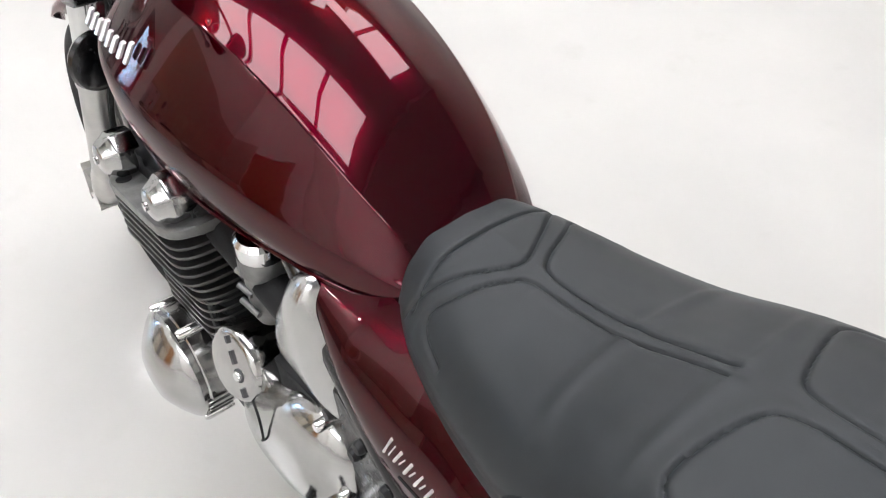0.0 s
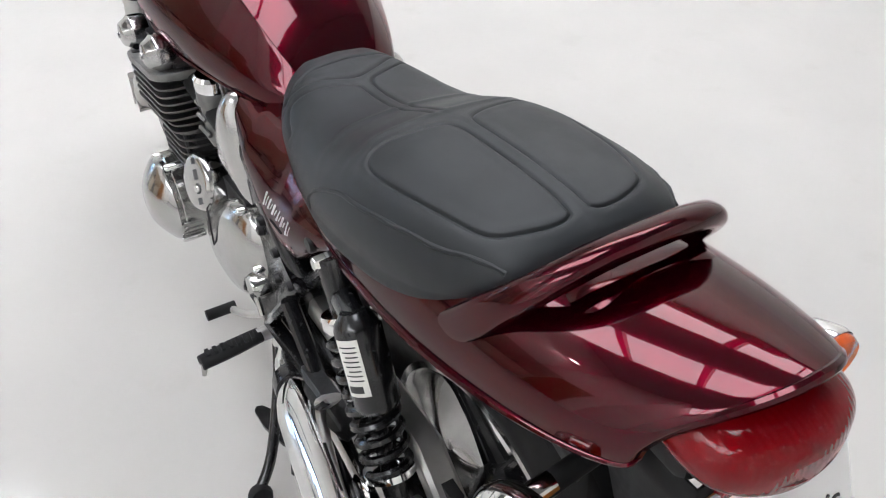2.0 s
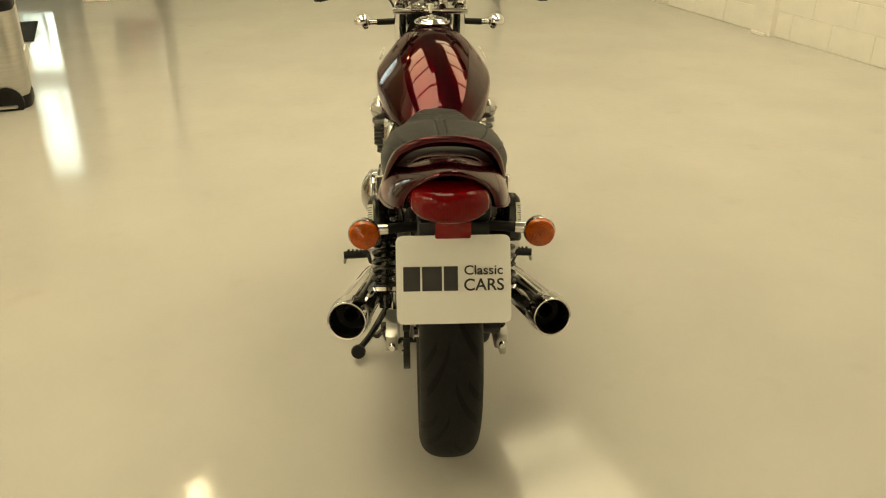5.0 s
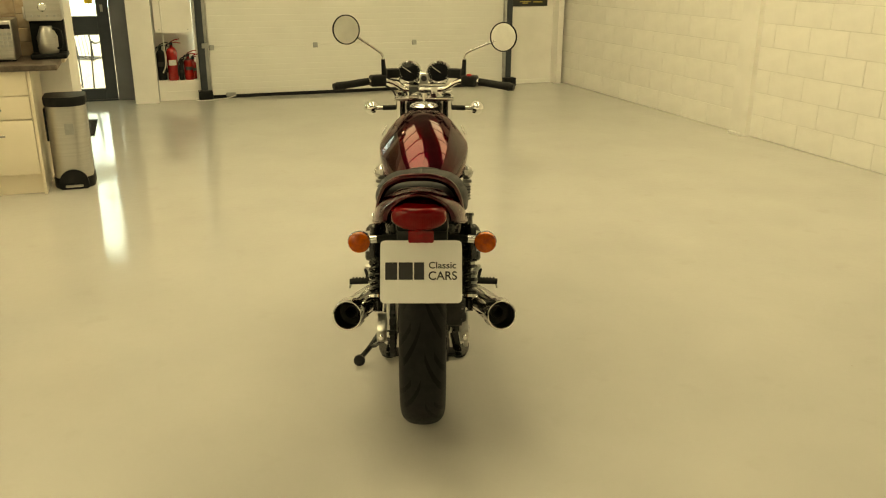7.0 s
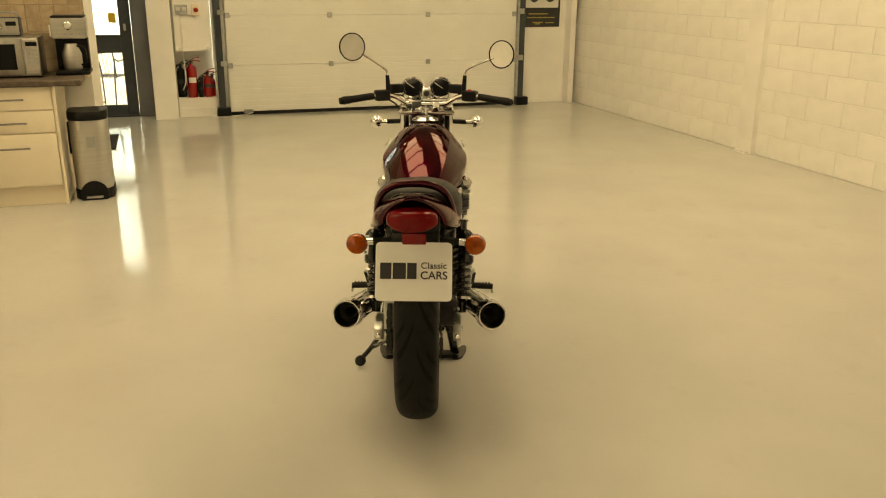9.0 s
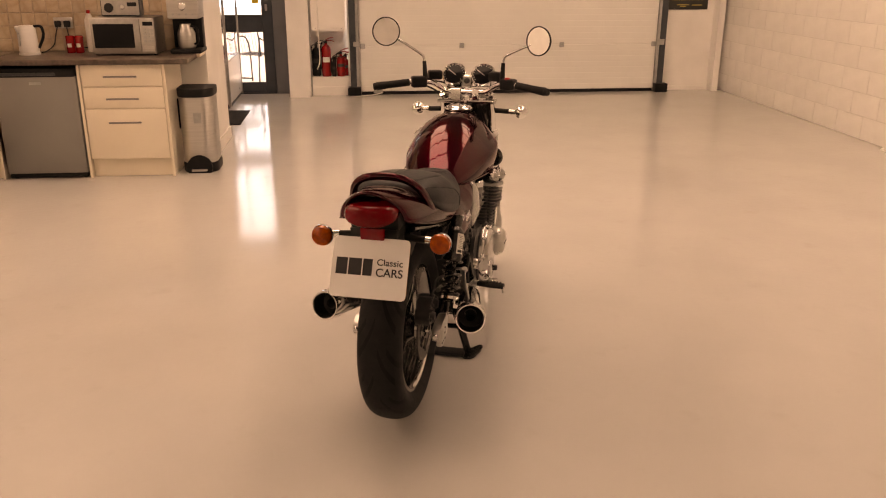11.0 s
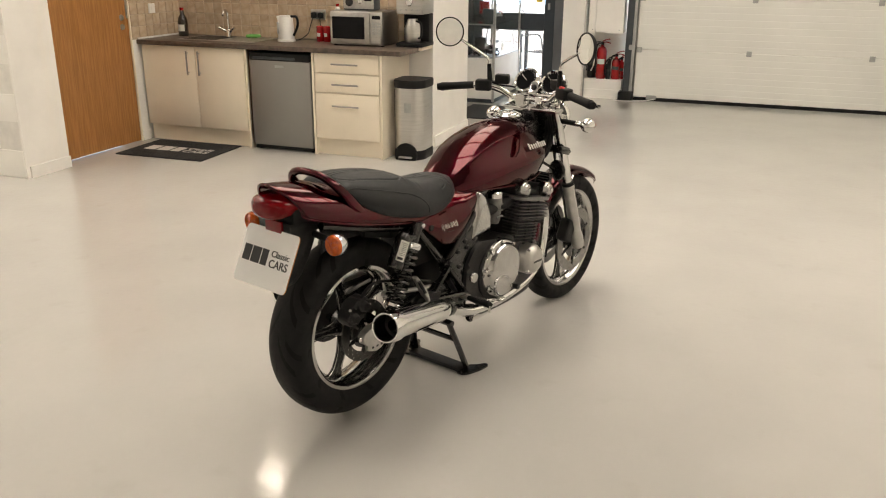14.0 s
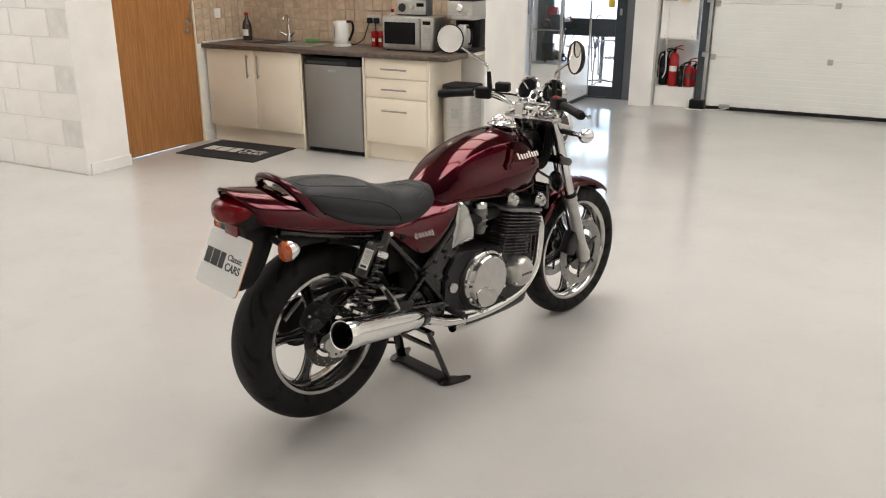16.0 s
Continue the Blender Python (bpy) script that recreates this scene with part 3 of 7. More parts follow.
# shocks with piggyback reservoirs
for _s in (-1, 1):
    top, bot = Vector((0.157 * _s, -0.40, 0.70)), Vector((0.160 * _s, -0.566, 0.395))
    m = along(top, bot)
    ln = (bot - top).length
    sh = part("shock_absorber", lathe([(0, 0.03), (0.016, 0.03), (0.018, 0.05), (0.019, 0.10), (0.014, 0.105), (0.012, ln - 0.04), (0.018, ln - 0.035), (0.016, ln), (0, ln)], 20, m), BLACK, BIKE)
    bm = bmesh.new()
    pts = []
    for i in range(160):
        t = i / 159
        a = t * math.tau * 8.5
        pts.append(m @ Vector((0.095 + t * (ln - 0.15), 0.030 * math.cos(a), 0.030 * math.sin(a))))
    part("spring", tube([tuple(p) for p in pts], 0.0066, 7, 0, bm), BLACK, sh, "black coil spring")
    part("spring_collar", lathe([(0.02, 0.068), (0.033, 0.068), (0.035, 0.073), (0.035, 0.084), (0.032, 0.09), (0.02, 0.09)], 24, m), CHROME, sh, "silver adjuster ring")
    part("lower_collar", lathe([(0.015, ln - 0.056), (0.036, ln - 0.056), (0.036, ln - 0.046), (0.02, ln - 0.042)], 24, m), CHROME, sh)
    part("upper_mount", tube([tuple(top + Vector((0, 0.0, 0.004))), tuple(top.lerp(bot, 0.2))], [0.022, 0.02], 12), BLACK, sh)
    part("mount_bolt", lathe([(0, 0.026), (0.008, 0.026), (0.010, 0.022), (0.011, 0.0)], 6, Matrix.Translation(top) @ Matrix.Rotation(0 if _s > 0 else math.pi, 4, "Z")), CHROME, sh, "polished mounting bolt")
    rc = Vector((0.172 * _s, -0.515, 0.635))
    ax = (bot - top).normalized()
    rm = along(rc - ax * 0.062, rc + ax * 0.062)
    rs = part("reservoir", lathe([(0, 0), (0.017, 0), (0.027, 0.012), (0.029, 0.02), (0.029, 0.118), (0.025, 0.125), (0, 0.125)], 28, rm), BLACK, sh, "black gas reservoir")
    part("reservoir_arm", tube([tuple(top.lerp(bot, 0.13)), tuple(rc - ax * 0.045)], 0.017, 10), BLACK, sh)
    bm = bmesh.new()
    # find the outward side in the lathe's own axes
    inv = rm.inverted().to_3x3()
    o = inv @ Vector((_s, -0.55, 0.25))
    a0 = math.atan2(o.z, o.y)
    g = [[rm @ Vector((d, 0.0295 * math.cos(a0 + k), 0.0295 * math.sin(a0 + k))) for k in np.linspace(-0.55, 0.55, 8)] for d in (0.026, 0.098)]
    part("warning_label", grid_mesh(g, bm=bm), LABEL, rs, "white printed label")
    bm = bmesh.new()
    for i, d in enumerate(np.linspace(0.034, 0.076, 8)):
        grid_mesh([[rm @ Vector((dd, 0.0299 * math.cos(a0 + k), 0.0299 * math.sin(a0 + k))) for k in np.linspace(-0.42, 0.36 - 0.1 * (i % 3), 6)] for dd in (d, d + 0.0018)], bm=bm)
    grid_mesh([[rm @ Vector((dd, 0.0299 * math.cos(a0 + k), 0.0299 * math.sin(a0 + k))) for k in np.linspace(-0.3, 0.42, 6)] for dd in (0.084, 0.093)], bm=bm)
    part("label_print", bm, INK, rs)

# ---- tank ----
TANK_ROWS = [
    (-0.135, 0.770, 0.045, 0.764, 0.070, 0.752, 0.055, 0.738),
    (-0.105, 0.802, 0.068, 0.792, 0.098, 0.764, 0.085, 0.738),
    (-0.05, 0.850, 0.088, 0.836, 0.121, 0.775, 0.114, 0.740),
    (0.03, 0.908, 0.102, 0.880, 0.152, 0.788, 0.138, 0.741),
    (0.12, 0.946, 0.108, 0.911, 0.177, 0.804, 0.155, 0.736),
    (0.22, 0.967, 0.118, 0.926, 0.193, 0.812, 0.164, 0.731),
    (0.32, 0.972, 0.124, 0.922, 0.192, 0.816, 0.160, 0.731),
    (0.40, 0.964, 0.119, 0.905, 0.180, 0.822, 0.146, 0.743),
    (0.450, 0.942, 0.096, 0.892, 0.152, 0.828, 0.116, 0.772),
    (0.480, 0.908, 0.062, 0.876, 0.100, 0.836, 0.070, 0.805),
    (0.490, 0.878, 0.030, 0.865, 0.040, 0.845, 0.030, 0.830),
]


def tank_rows():
    """Sections of the tank, faired along its length between the two ends."""
    rows = np.array(TANK_ROWS)
    for k in range(1, 8):
        rows[1:9, k] = np.polyval(np.polyfit(rows[1:9, 0], rows[1:9, k], 4), rows[1:9, 0])
    out = []
    for y, top, cx, cz, sx, sz, bx, bz in rows:
        d, dx, dz = top - cz, sx - cx, sz - cz
        out.append((y, [(0, top), (cx * 0.35, top - d * 0.12), (cx * 0.70, top - d * 0.48), (cx * 0.95, top - d * 0.91), (cx + dx * 0.05, cz + dz * 0.045), (cx + dx * 0.40, cz + dz * 0.35), (cx + dx * 0.77, cz + dz * 0.70),
                        (sx, sz), ((sx + bx) / 2 + 0.008, (sz + bz) / 2 - 0.012), (bx, bz), (bx * 0.5, bz + 0.012), (0, bz + 0.02)]))
    return out


TANK = part("fuel_tank", body_loft(tank_rows(), 120, 70, even=190), PAINT, BIKE, "glossy burgundy metallic fuel tank")
for _s in (-1, 1):
    part("tank_seam", tube([(_s * (r[6] + 0.006), r[0], r[7] - 0.002) for r in TANK_ROWS[1:8]], 0.0042, 8, 60), PAINT, TANK, "rolled lower seam of the tank")
part("cap_bezel", lathe([(0.0, 0.970), (0.060, 0.970), (0.061, 0.974), (0.056, 0.978), (0.048, 0.978)], 40, Matrix.Translation((0, 0.365, 0)) @ Matrix.Rotation(-math.pi / 2, 4, "Y")), CHROME, TANK)
part("filler_cap", lathe([(0.048, 0.977), (0.044, 0.983), (0.036, 0.986), (0.0, 0.987)], 40, Matrix.Translation((0, 0.365, 0)) @ Matrix.Rotation(-math.pi / 2, 4, "Y")), CHROME, TANK, "chrome filler cap")
part("cap_latch", box((-0.008, 0.335, 0.985), (0.008, 0.385, 0.992), 0.003, 2), CHROME, TANK)

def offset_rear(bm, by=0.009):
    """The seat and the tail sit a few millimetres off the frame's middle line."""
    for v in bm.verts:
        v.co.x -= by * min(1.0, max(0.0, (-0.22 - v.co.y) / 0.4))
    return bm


# ---- seat ----
SEAT_ROWS = [  # y, middle height, shoulder half width and height, lower half width and height
    (-0.062, 0.7832, 0.042, 0.7756, 0.0468, 0.76, 0.734),
    (-0.074, 0.7972, 0.057, 0.7826, 0.0638, 0.758, 0.72),
    (-0.105, 0.8092, 0.073, 0.7886, 0.0908, 0.75, 0.706),
    (-0.16, 0.8122, 0.089, 0.7906, 0.1168, 0.746, 0.7),
    (-0.24, 0.813, 0.108, 0.791, 0.135, 0.745, 0.702),
    (-0.32, 0.83, 0.122, 0.803, 0.15, 0.757, 0.71),
    (-0.39, 0.862, 0.127, 0.831, 0.158, 0.778, 0.72),
    (-0.46, 0.884, 0.13, 0.853, 0.16, 0.798, 0.737),
    (-0.54, 0.895, 0.128, 0.868, 0.157, 0.818, 0.76),
    (-0.61, 0.901, 0.122, 0.878, 0.148, 0.835, 0.79),
    (-0.66, 0.9002, 0.106, 0.8826, 0.1298, 0.85, 0.82),
    (-0.69, 0.8912, 0.092, 0.8786, 0.1078, 0.858, 0.84),
    (-0.702, 0.8772, 0.072, 0.8696, 0.0808, 0.857, 0.848),
]
FOLDS = [[(0.012, -0.318), (0.06, -0.321), (0.10, -0.326), (0.135, -0.338)], [(0.008, -0.409), (0.066, -0.409), (0.11, -0.409), (0.14, -0.412)]]
SEAMS = [
    [(0.0, -0.187), (0.012, -0.184), (0.030, -0.174), (0.055, -0.160), (0.080, -0.144), (0.094, -0.134)],
    [(0.114, -0.205), (0.103, -0.174), (0.090, -0.164), (0.065, -0.178), (0.030, -0.193), (0.012, -0.207), (0.008, -0.23), (0.008, -0.30), (0.007, -0.36), (0.006, -0.392), (0.007, -0.407)],
    [(0.0, -0.131), (0.022, -0.131), (0.048, -0.132), (0.074, -0.136), (0.092, -0.142)],
    [(0.010, -0.478), (0.010, -0.56), (0.010, -0.650), (0.016, -0.671), (0.045, -0.672), (0.077, -0.661), (0.094, -0.642), (0.105, -0.60), (0.114, -0.54), (0.119, -0.485), (0.115, -0.446), (0.100, -0.431), (0.07, -0.434), (0.035, -0.442), (0.016, -0.453), (0.010, -0.478)],
]
SEAM_MIDDLE = -0.008  # the cover is sewn a little off centre


def seat_rows():
    return [(y, [(0, t), (w * 0.35, t - 0.002), (w * 0.72, t - (t - ez) * 0.3), (w, ez), ((w + lw) / 2 + 0.003, (ez * 0.55 + lz * 0.45)), (lw, lz), (lw * 0.995, (lz + bz) / 2), (lw * 0.95, bz), (lw * 0.6, bz - 0.004), (0, bz - 0.004)])
            for y, t, w, ez, lw, lz, bz in SEAT_ROWS]


def seam_depth(g):
    x, y, z = np.abs(g[..., 0] - SEAM_MIDDLE), g[..., 1], g[..., 2]
    def nearest(lines):
        best = np.full(x.shape, 9.0)
        for line in lines:
            pts = catmull(line, len(line) * 6)
            for a, b in zip(pts, pts[1:]):
                d = b - a
                t = np.clip(((x - a[0]) * d[0] + (y - a[1]) * d[1]) / (d @ d + 1e-12), 0, 1)
                best = np.minimum(best, np.hypot(x - a[0] - t * d[0], y - a[1] - t * d[1]))
        return best
    best, fold = nearest(SEAMS), nearest(FOLDS)
    top = np.interp(-y, [-r[0] for r in SEAT_ROWS], [r[5] for r in SEAT_ROWS])
    on = (z > top).astype(float)
    edge = np.clip((0.135 - x) / 0.05, 0, 1)
    return on * (edge * 0.0019 * np.exp(-(fold / 0.0075) ** 2) - 0.0028 * np.exp(-(best / 0.0017) ** 2) + 0.0006 * np.exp(-((best - 0.007) / 0.006) ** 2))


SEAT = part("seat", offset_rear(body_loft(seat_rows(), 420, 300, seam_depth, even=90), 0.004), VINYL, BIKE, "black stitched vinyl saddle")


def on_seat(y, z, s):
    for (y0, p0), (y1, p1) in zip(seat_rows(), seat_rows()[1:]):
        if y1 <= y <= y0:
            t = (y - y0) / (y1 - y0)
            c = [(a[0] + (b[0] - a[0]) * t, a[1] + (b[1] - a[1]) * t) for a, b in zip(p0, p1)]
            c = catmull(c[:8], 40)
            k = min(range(len(c)), key=lambda i: abs(c[i][1] - z))
            return (s * (c[k][0] + 0.0005), y, z)
    return (0.13 * s, y, z)


for _s in (-1, 1):
    _line = [(-0.325, 0.715), (-0.330, 0.742), (-0.347, 0.766), (-0.38, 0.791), (-0.424, 0.813), (-0.47, 0.827), (-0.552, 0.850), (-0.622, 0.866), (-0.659, 0.874), (-0.686, 0.872)]
    _pts = [on_seat(y, z, _s) for y, z in catmull(_line, 40)]
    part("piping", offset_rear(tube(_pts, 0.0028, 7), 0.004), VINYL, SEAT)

# ---- tail ----
TAIL_ROWS = [  # middle and lower edge of one half, from under the seat to the lip over the lamp
    ((0, -0.27, 0.790), (0.137, -0.27, 0.690)),
    ((0, -0.38, 0.815), (0.149, -0.385, 0.703)),
    ((0, -0.49, 0.838), (0.152, -0.49, 0.720)),
    ((0, -0.60, 0.861), (0.151, -0.58, 0.741)),
    ((0, -0.68, 0.878), (0.149, -0.66, 0.758)),
    ((0, -0.76, 0.894), (0.144, -0.74, 0.777)),
    ((0, -0.83, 0.907), (0.135, -0.803, 0.795)),
    ((0, -0.885, 0.9155), (0.122, -0.845, 0.808)),
    ((0, -0.920, 0.920), (0.108, -0.867, 0.818)),
    ((0, -0.936, 0.921), (0.098, -0.877, 0.824)),
]


def half_section(row):
    """One half of the cowl's section, a full curve from its middle down to the lower edge."""
    c, e = [np.array(p, float) for p in row]
    p = float(np.interp(-c[1], [0.70, 0.80, 0.936], [0.90, 1.0, 1.12]))
    out = []
    for a in np.linspace(0, math.pi / 2, 9):
        f, g = math.sin(a) ** p, math.cos(a) ** p if a < 1.57 else 0.0
        out.append(np.array((e[0] * f, c[1] + (e[1] - c[1]) * f ** 2.2, e[2] + (c[2] - e[2]) * g)))
    return out


def tail_grid(nu=80, nv=30):
    ctrl = np.array([half_section(r) for r in TAIL_ROWS])
    u = np.linspace(0, 1, len(ctrl))
    for j in range(ctrl.shape[1]):
        for k in range(3):
            ctrl[:, j, k] = np.polyval(np.polyfit(u, ctrl[:, j, k], 4), u)
    lines = np.array([catmull(ctrl[:, j], nu) for j in range(ctrl.shape[1])])
    grid = []
    for i in range(nu):
        half = catmull(lines[:, i], nv)
        half[0, 0] = 0
        grid.append(np.vstack([half[::-1], half[1:] * (-1, 1, 1)]))
    return grid


_grid = tail_grid()
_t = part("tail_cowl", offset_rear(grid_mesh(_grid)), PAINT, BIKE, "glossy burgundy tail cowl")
_sol = _t.modifiers.new("thickness", "SOLIDIFY")
_sol.thickness, _sol.offset = 0.004, 0
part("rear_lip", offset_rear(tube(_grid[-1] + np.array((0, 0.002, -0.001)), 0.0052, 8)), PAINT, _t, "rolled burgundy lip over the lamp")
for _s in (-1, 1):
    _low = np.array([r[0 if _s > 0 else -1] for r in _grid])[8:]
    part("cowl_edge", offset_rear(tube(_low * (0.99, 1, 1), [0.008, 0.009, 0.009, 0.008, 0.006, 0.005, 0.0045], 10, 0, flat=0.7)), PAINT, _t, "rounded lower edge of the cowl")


def strap(rows, seg=18, n=90):
    """A flat rounded band: rows of its middle, its half width across and its half thickness."""
    mid, half = catmull([r[0] for r in rows], n), catmull([r[1] for r in rows], n)
    thick = np.interp(np.linspace(0, 1, n), np.linspace(0, 1, len(rows)), [r[2] for r in rows])
    rings = []
    for i in range(n):
        t = Vector(mid[min(i + 1, n - 1)] - mid[max(i - 1, 0)])
        nn = Vector(half[i]).cross(t).normalized()
        ring = []
        for a in np.linspace(0, math.tau, seg, endpoint=False):
            ca, sa = math.cos(a), math.sin(a)
            ring.append(Vector(mid[i]) + Vector(half[i]) * math.copysign(abs(ca) ** 0.75, ca) + nn * (math.copysign(abs(sa) ** 0.75, sa) * thick[i]))
        rings.append(ring)
    return grid_mesh(rings, True, True)


_bar = [((0.1440, -0.500, 0.722), (0.0, 0.016, -0.005), 0.002), ((0.1445, -0.560, 0.738), (0.0, 0.036, -0.011), 0.004), ((0.1415, -0.618, 0.766), (0.0, 0.044, -0.013), 0.006),
        ((0.1355, -0.664, 0.806), (0.0, 0.034, -0.009), 0.009), ((0.1245, -0.699, 0.850), (0.0, 0.024, -0.002), 0.0105), ((0.110, -0.726, 0.884), (0.0, 0.019, 0.0), 0.0115),
        ((0.090, -0.742, 0.906), (0.0, 0.0165, -0.003), 0.012), ((0.066, -0.750, 0.919), (0.0, 0.0155, -0.006), 0.012), ((0.036, -0.754, 0.926), (0.0, 0.0155, -0.007), 0.012), ((0.0, -0.755, 0.928), (0.0, 0.0155, -0.007), 0.012)]
_bar = _bar + [((-c[0], c[1], c[2]), w, t) for c, w, t in _bar[-2::-1]]
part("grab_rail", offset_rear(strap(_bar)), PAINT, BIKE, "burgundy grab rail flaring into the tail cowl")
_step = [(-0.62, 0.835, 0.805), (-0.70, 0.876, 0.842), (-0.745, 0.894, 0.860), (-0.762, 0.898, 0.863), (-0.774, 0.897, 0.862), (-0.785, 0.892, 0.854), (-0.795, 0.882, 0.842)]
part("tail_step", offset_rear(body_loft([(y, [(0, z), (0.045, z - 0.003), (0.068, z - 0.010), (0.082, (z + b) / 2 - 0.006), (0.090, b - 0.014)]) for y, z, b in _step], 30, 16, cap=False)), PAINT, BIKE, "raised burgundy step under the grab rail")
part("seat_underside", box((-0.074, -0.726, 0.850), (0.062, -0.66, 0.874), 0.010, 2), PLASTIC, BIKE)


# tail lamp
LAMP_ROWS = [(-0.850, 0.082, 0.886, 0.834), (-0.885, 0.085, 0.889, 0.823), (-0.915, 0.0855, 0.888, 0.815), (-0.938, 0.084, 0.885, 0.812), (-0.952, 0.079, 0.879, 0.815), (-0.960, 0.066, 0.870, 0.823), (-0.963, 0.04, 0.859, 0.834)]


def sweep_back(bm):
    """Bow the lamp in plan: its corners end further forward than its middle."""
    for v in bm.verts:
        k = min(1.0, max(0.0, (-0.84 - v.co.y) / 0.08))
        v.co.y += 0.030 * k * min(1.3, (v.co.x / 0.085) ** 2)
    return bm


def lamp_rows():
    rows = []
    for y, w, zt, zb in LAMP_ROWS:
        zc, hh = zb + (zt - zb) * 0.46, (zt - zb)
        prof = []
        for a in np.linspace(0, math.pi, 13):
            c = math.cos(a)
            prof.append((w * abs(math.sin(a)) ** 0.78, zc + (hh * 0.54 if c > 0 else hh * 0.46) * math.copysign(abs(c) ** 0.85, c)))
        prof[0], prof[-1] = (0, zt), (0, zb)
        rows.append((y, prof))
    return rows


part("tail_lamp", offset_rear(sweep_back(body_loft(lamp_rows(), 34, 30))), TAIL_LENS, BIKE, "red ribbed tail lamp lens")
part("lamp_base", box((-0.080, -0.905, 0.79), (0.080, -0.82, 0.85), 0.015, 2), PLASTIC, BIKE)

# rear mudguard, number plate carrier, reflector, plate
bm = body_loft([(-0.60, [(0, 0.722), (0.06, 0.716), (0.072, 0.692)]), (-0.70, [(0, 0.745), (0.07, 0.735), (0.082, 0.700)]), (-0.80, [(0, 0.79), (0.08, 0.77), (0.088, 0.68)])], 24, 12, cap=False)
part("inner_mudguard", bm, PLASTIC, BIKE, "black inner mudguard").modifiers.new("thickness", "SOLIDIFY").thickness = 0.004
bm = bmesh.new()
_g = []
for y0, y1, z in ((-0.80, -0.915, 0.80), (-0.80, -0.912, 0.765), (-0.82, -0.93, 0.72), (-0.845, -0.95, 0.67), (-0.875, -0.965, 0.628), (-0.905, -0.972, 0.605)):
    _g.append([(-0.072, y0, z), (-0.078, (y0 + y1) / 2, z), (-0.074, y1, z), (0, y1 + 0.006, z), (0.074, y1, z), (0.078, (y0 + y1) / 2, z), (0.072, y0, z)])
grid_mesh(_g, bm=bm)
part("rear_mudguard", bm, PLASTIC, BIKE, "black plastic rear mudguard").modifiers.new("thickness", "SOLIDIFY").thickness = 0.004
part("reflector", box((-0.042, -0.919, 0.752), (0.036, -0.906, 0.803), 0.004, 2), RED_LENS, BIKE, "red rear reflector")
_pm = Matrix.Translation((-0.003, -0.952, 0.686)) @ Matrix.Rotation(radians(90 - 25), 4, "X")
bm = prism(rounded([(-0.122, -0.094), (0.122, -0.094), (0.122, 0.094), (-0.122, 0.094)], 0.016, 6), 0, 0.004, 0.0008, 1)
# outline lies in (y, z): turn it into the plate's own (x, y)
bmesh.ops.transform(bm, matrix=Matrix(((0, 1, 0, 0), (0, 0, 1, 0), (1, 0, 0, 0), (0, 0, 0, 1))), verts=bm.verts)
_pl = part("display_plate", bm, WHITE_PLATE, BIKE, "white acrylic dealer plate with black print")
_pl.matrix_local = _pm
bm = prism(rounded([(-0.1215, -0.0935), (0.1215, -0.0935), (0.1215, 0.0935), (-0.1215, 0.0935)], 0.016, 6), -0.004, -0.0002, 0.0008, 1)
bmesh.ops.transform(bm, matrix=Matrix(((0, 1, 0, 0), (0, 0, 1, 0), (1, 0, 0, 0), (0, 0, 0, 1))), verts=bm.verts)
part("plate_backing", bm, AMBER_EDGE, _pl, "amber plate backing")
for _x0, _x1 in ((-0.107, -0.071), (-0.067, -0.025), (-0.021, 0.009)):
    part("logo_block", box((_x0, -0.024, 0.0042), (_x1, 0.028, 0.0048), 0, 1), INK, _pl)
words("Classic", 0.028, Matrix.Translation((0.023, 0.010, 0.0046)), INK, _pl, width=0.082)
words("CARS", 0.036, Matrix.Translation((0.022, -0.024, 0.0046)), INK, _pl, width=0.085)


# indicators
def indicator(center, face, s, stalk, r=0.034):
    """face +1 looks ahead, -1 looks back."""
    m = Matrix.Translation(center) @ Matrix.Rotation(radians(90 * face), 4, "Z")
    b = part("indicator", lathe([(r + 0.001, 0.0), (r + 0.002, -0.006), (r * 0.97, -0.018), (r * 0.8, -0.034), (r * 0.45, -0.046), (0.0, -0.05)], 28, m), CHROME, BIKE, "chrome bullet indicator")
    prof = [(r, 0.0), (r, 0.003), (r * 0.95, 0.008)]
    for k in range(9):
        q = 0.90 - 0.09 * k
        prof += [(r * q, 0.0095 + 0.0065 * (1 - q * q)), (r * (q - 0.045), 0.0083 + 0.0065 * (1 - (q - 0.045) ** 2))]
    prof += [(r * 0.07, 0.016), (0, 0.0165)]
    part("indicator_lens", lathe(prof, 28, m), AMBER, b, "amber ribbed lens")
    y = center[1] - face * 0.02
    c = Vector((center[0], y, center[2]))
    inn = Vector(stalk)
    q = c.lerp(inn, 0.42)
    part("collar", tube([tuple(c.lerp(inn, 0.2)), tuple(q)], 0.0125, 12), CHROME, b)
    part("stalk", tube([tuple(q), tuple(inn)], 0.0115, 12), RUBBER, b, "black rubber stalk")


for _s in (-1, 1):
    indicator((0.195 * _s, -0.845, 0.744), -1, _s, (0.07 * _s, -0.815, 0.750))
    indicator((0.246 * _s, 0.625, 0.922), 1, _s, (0.12 * _s, 0.62, 0.925), 0.030)

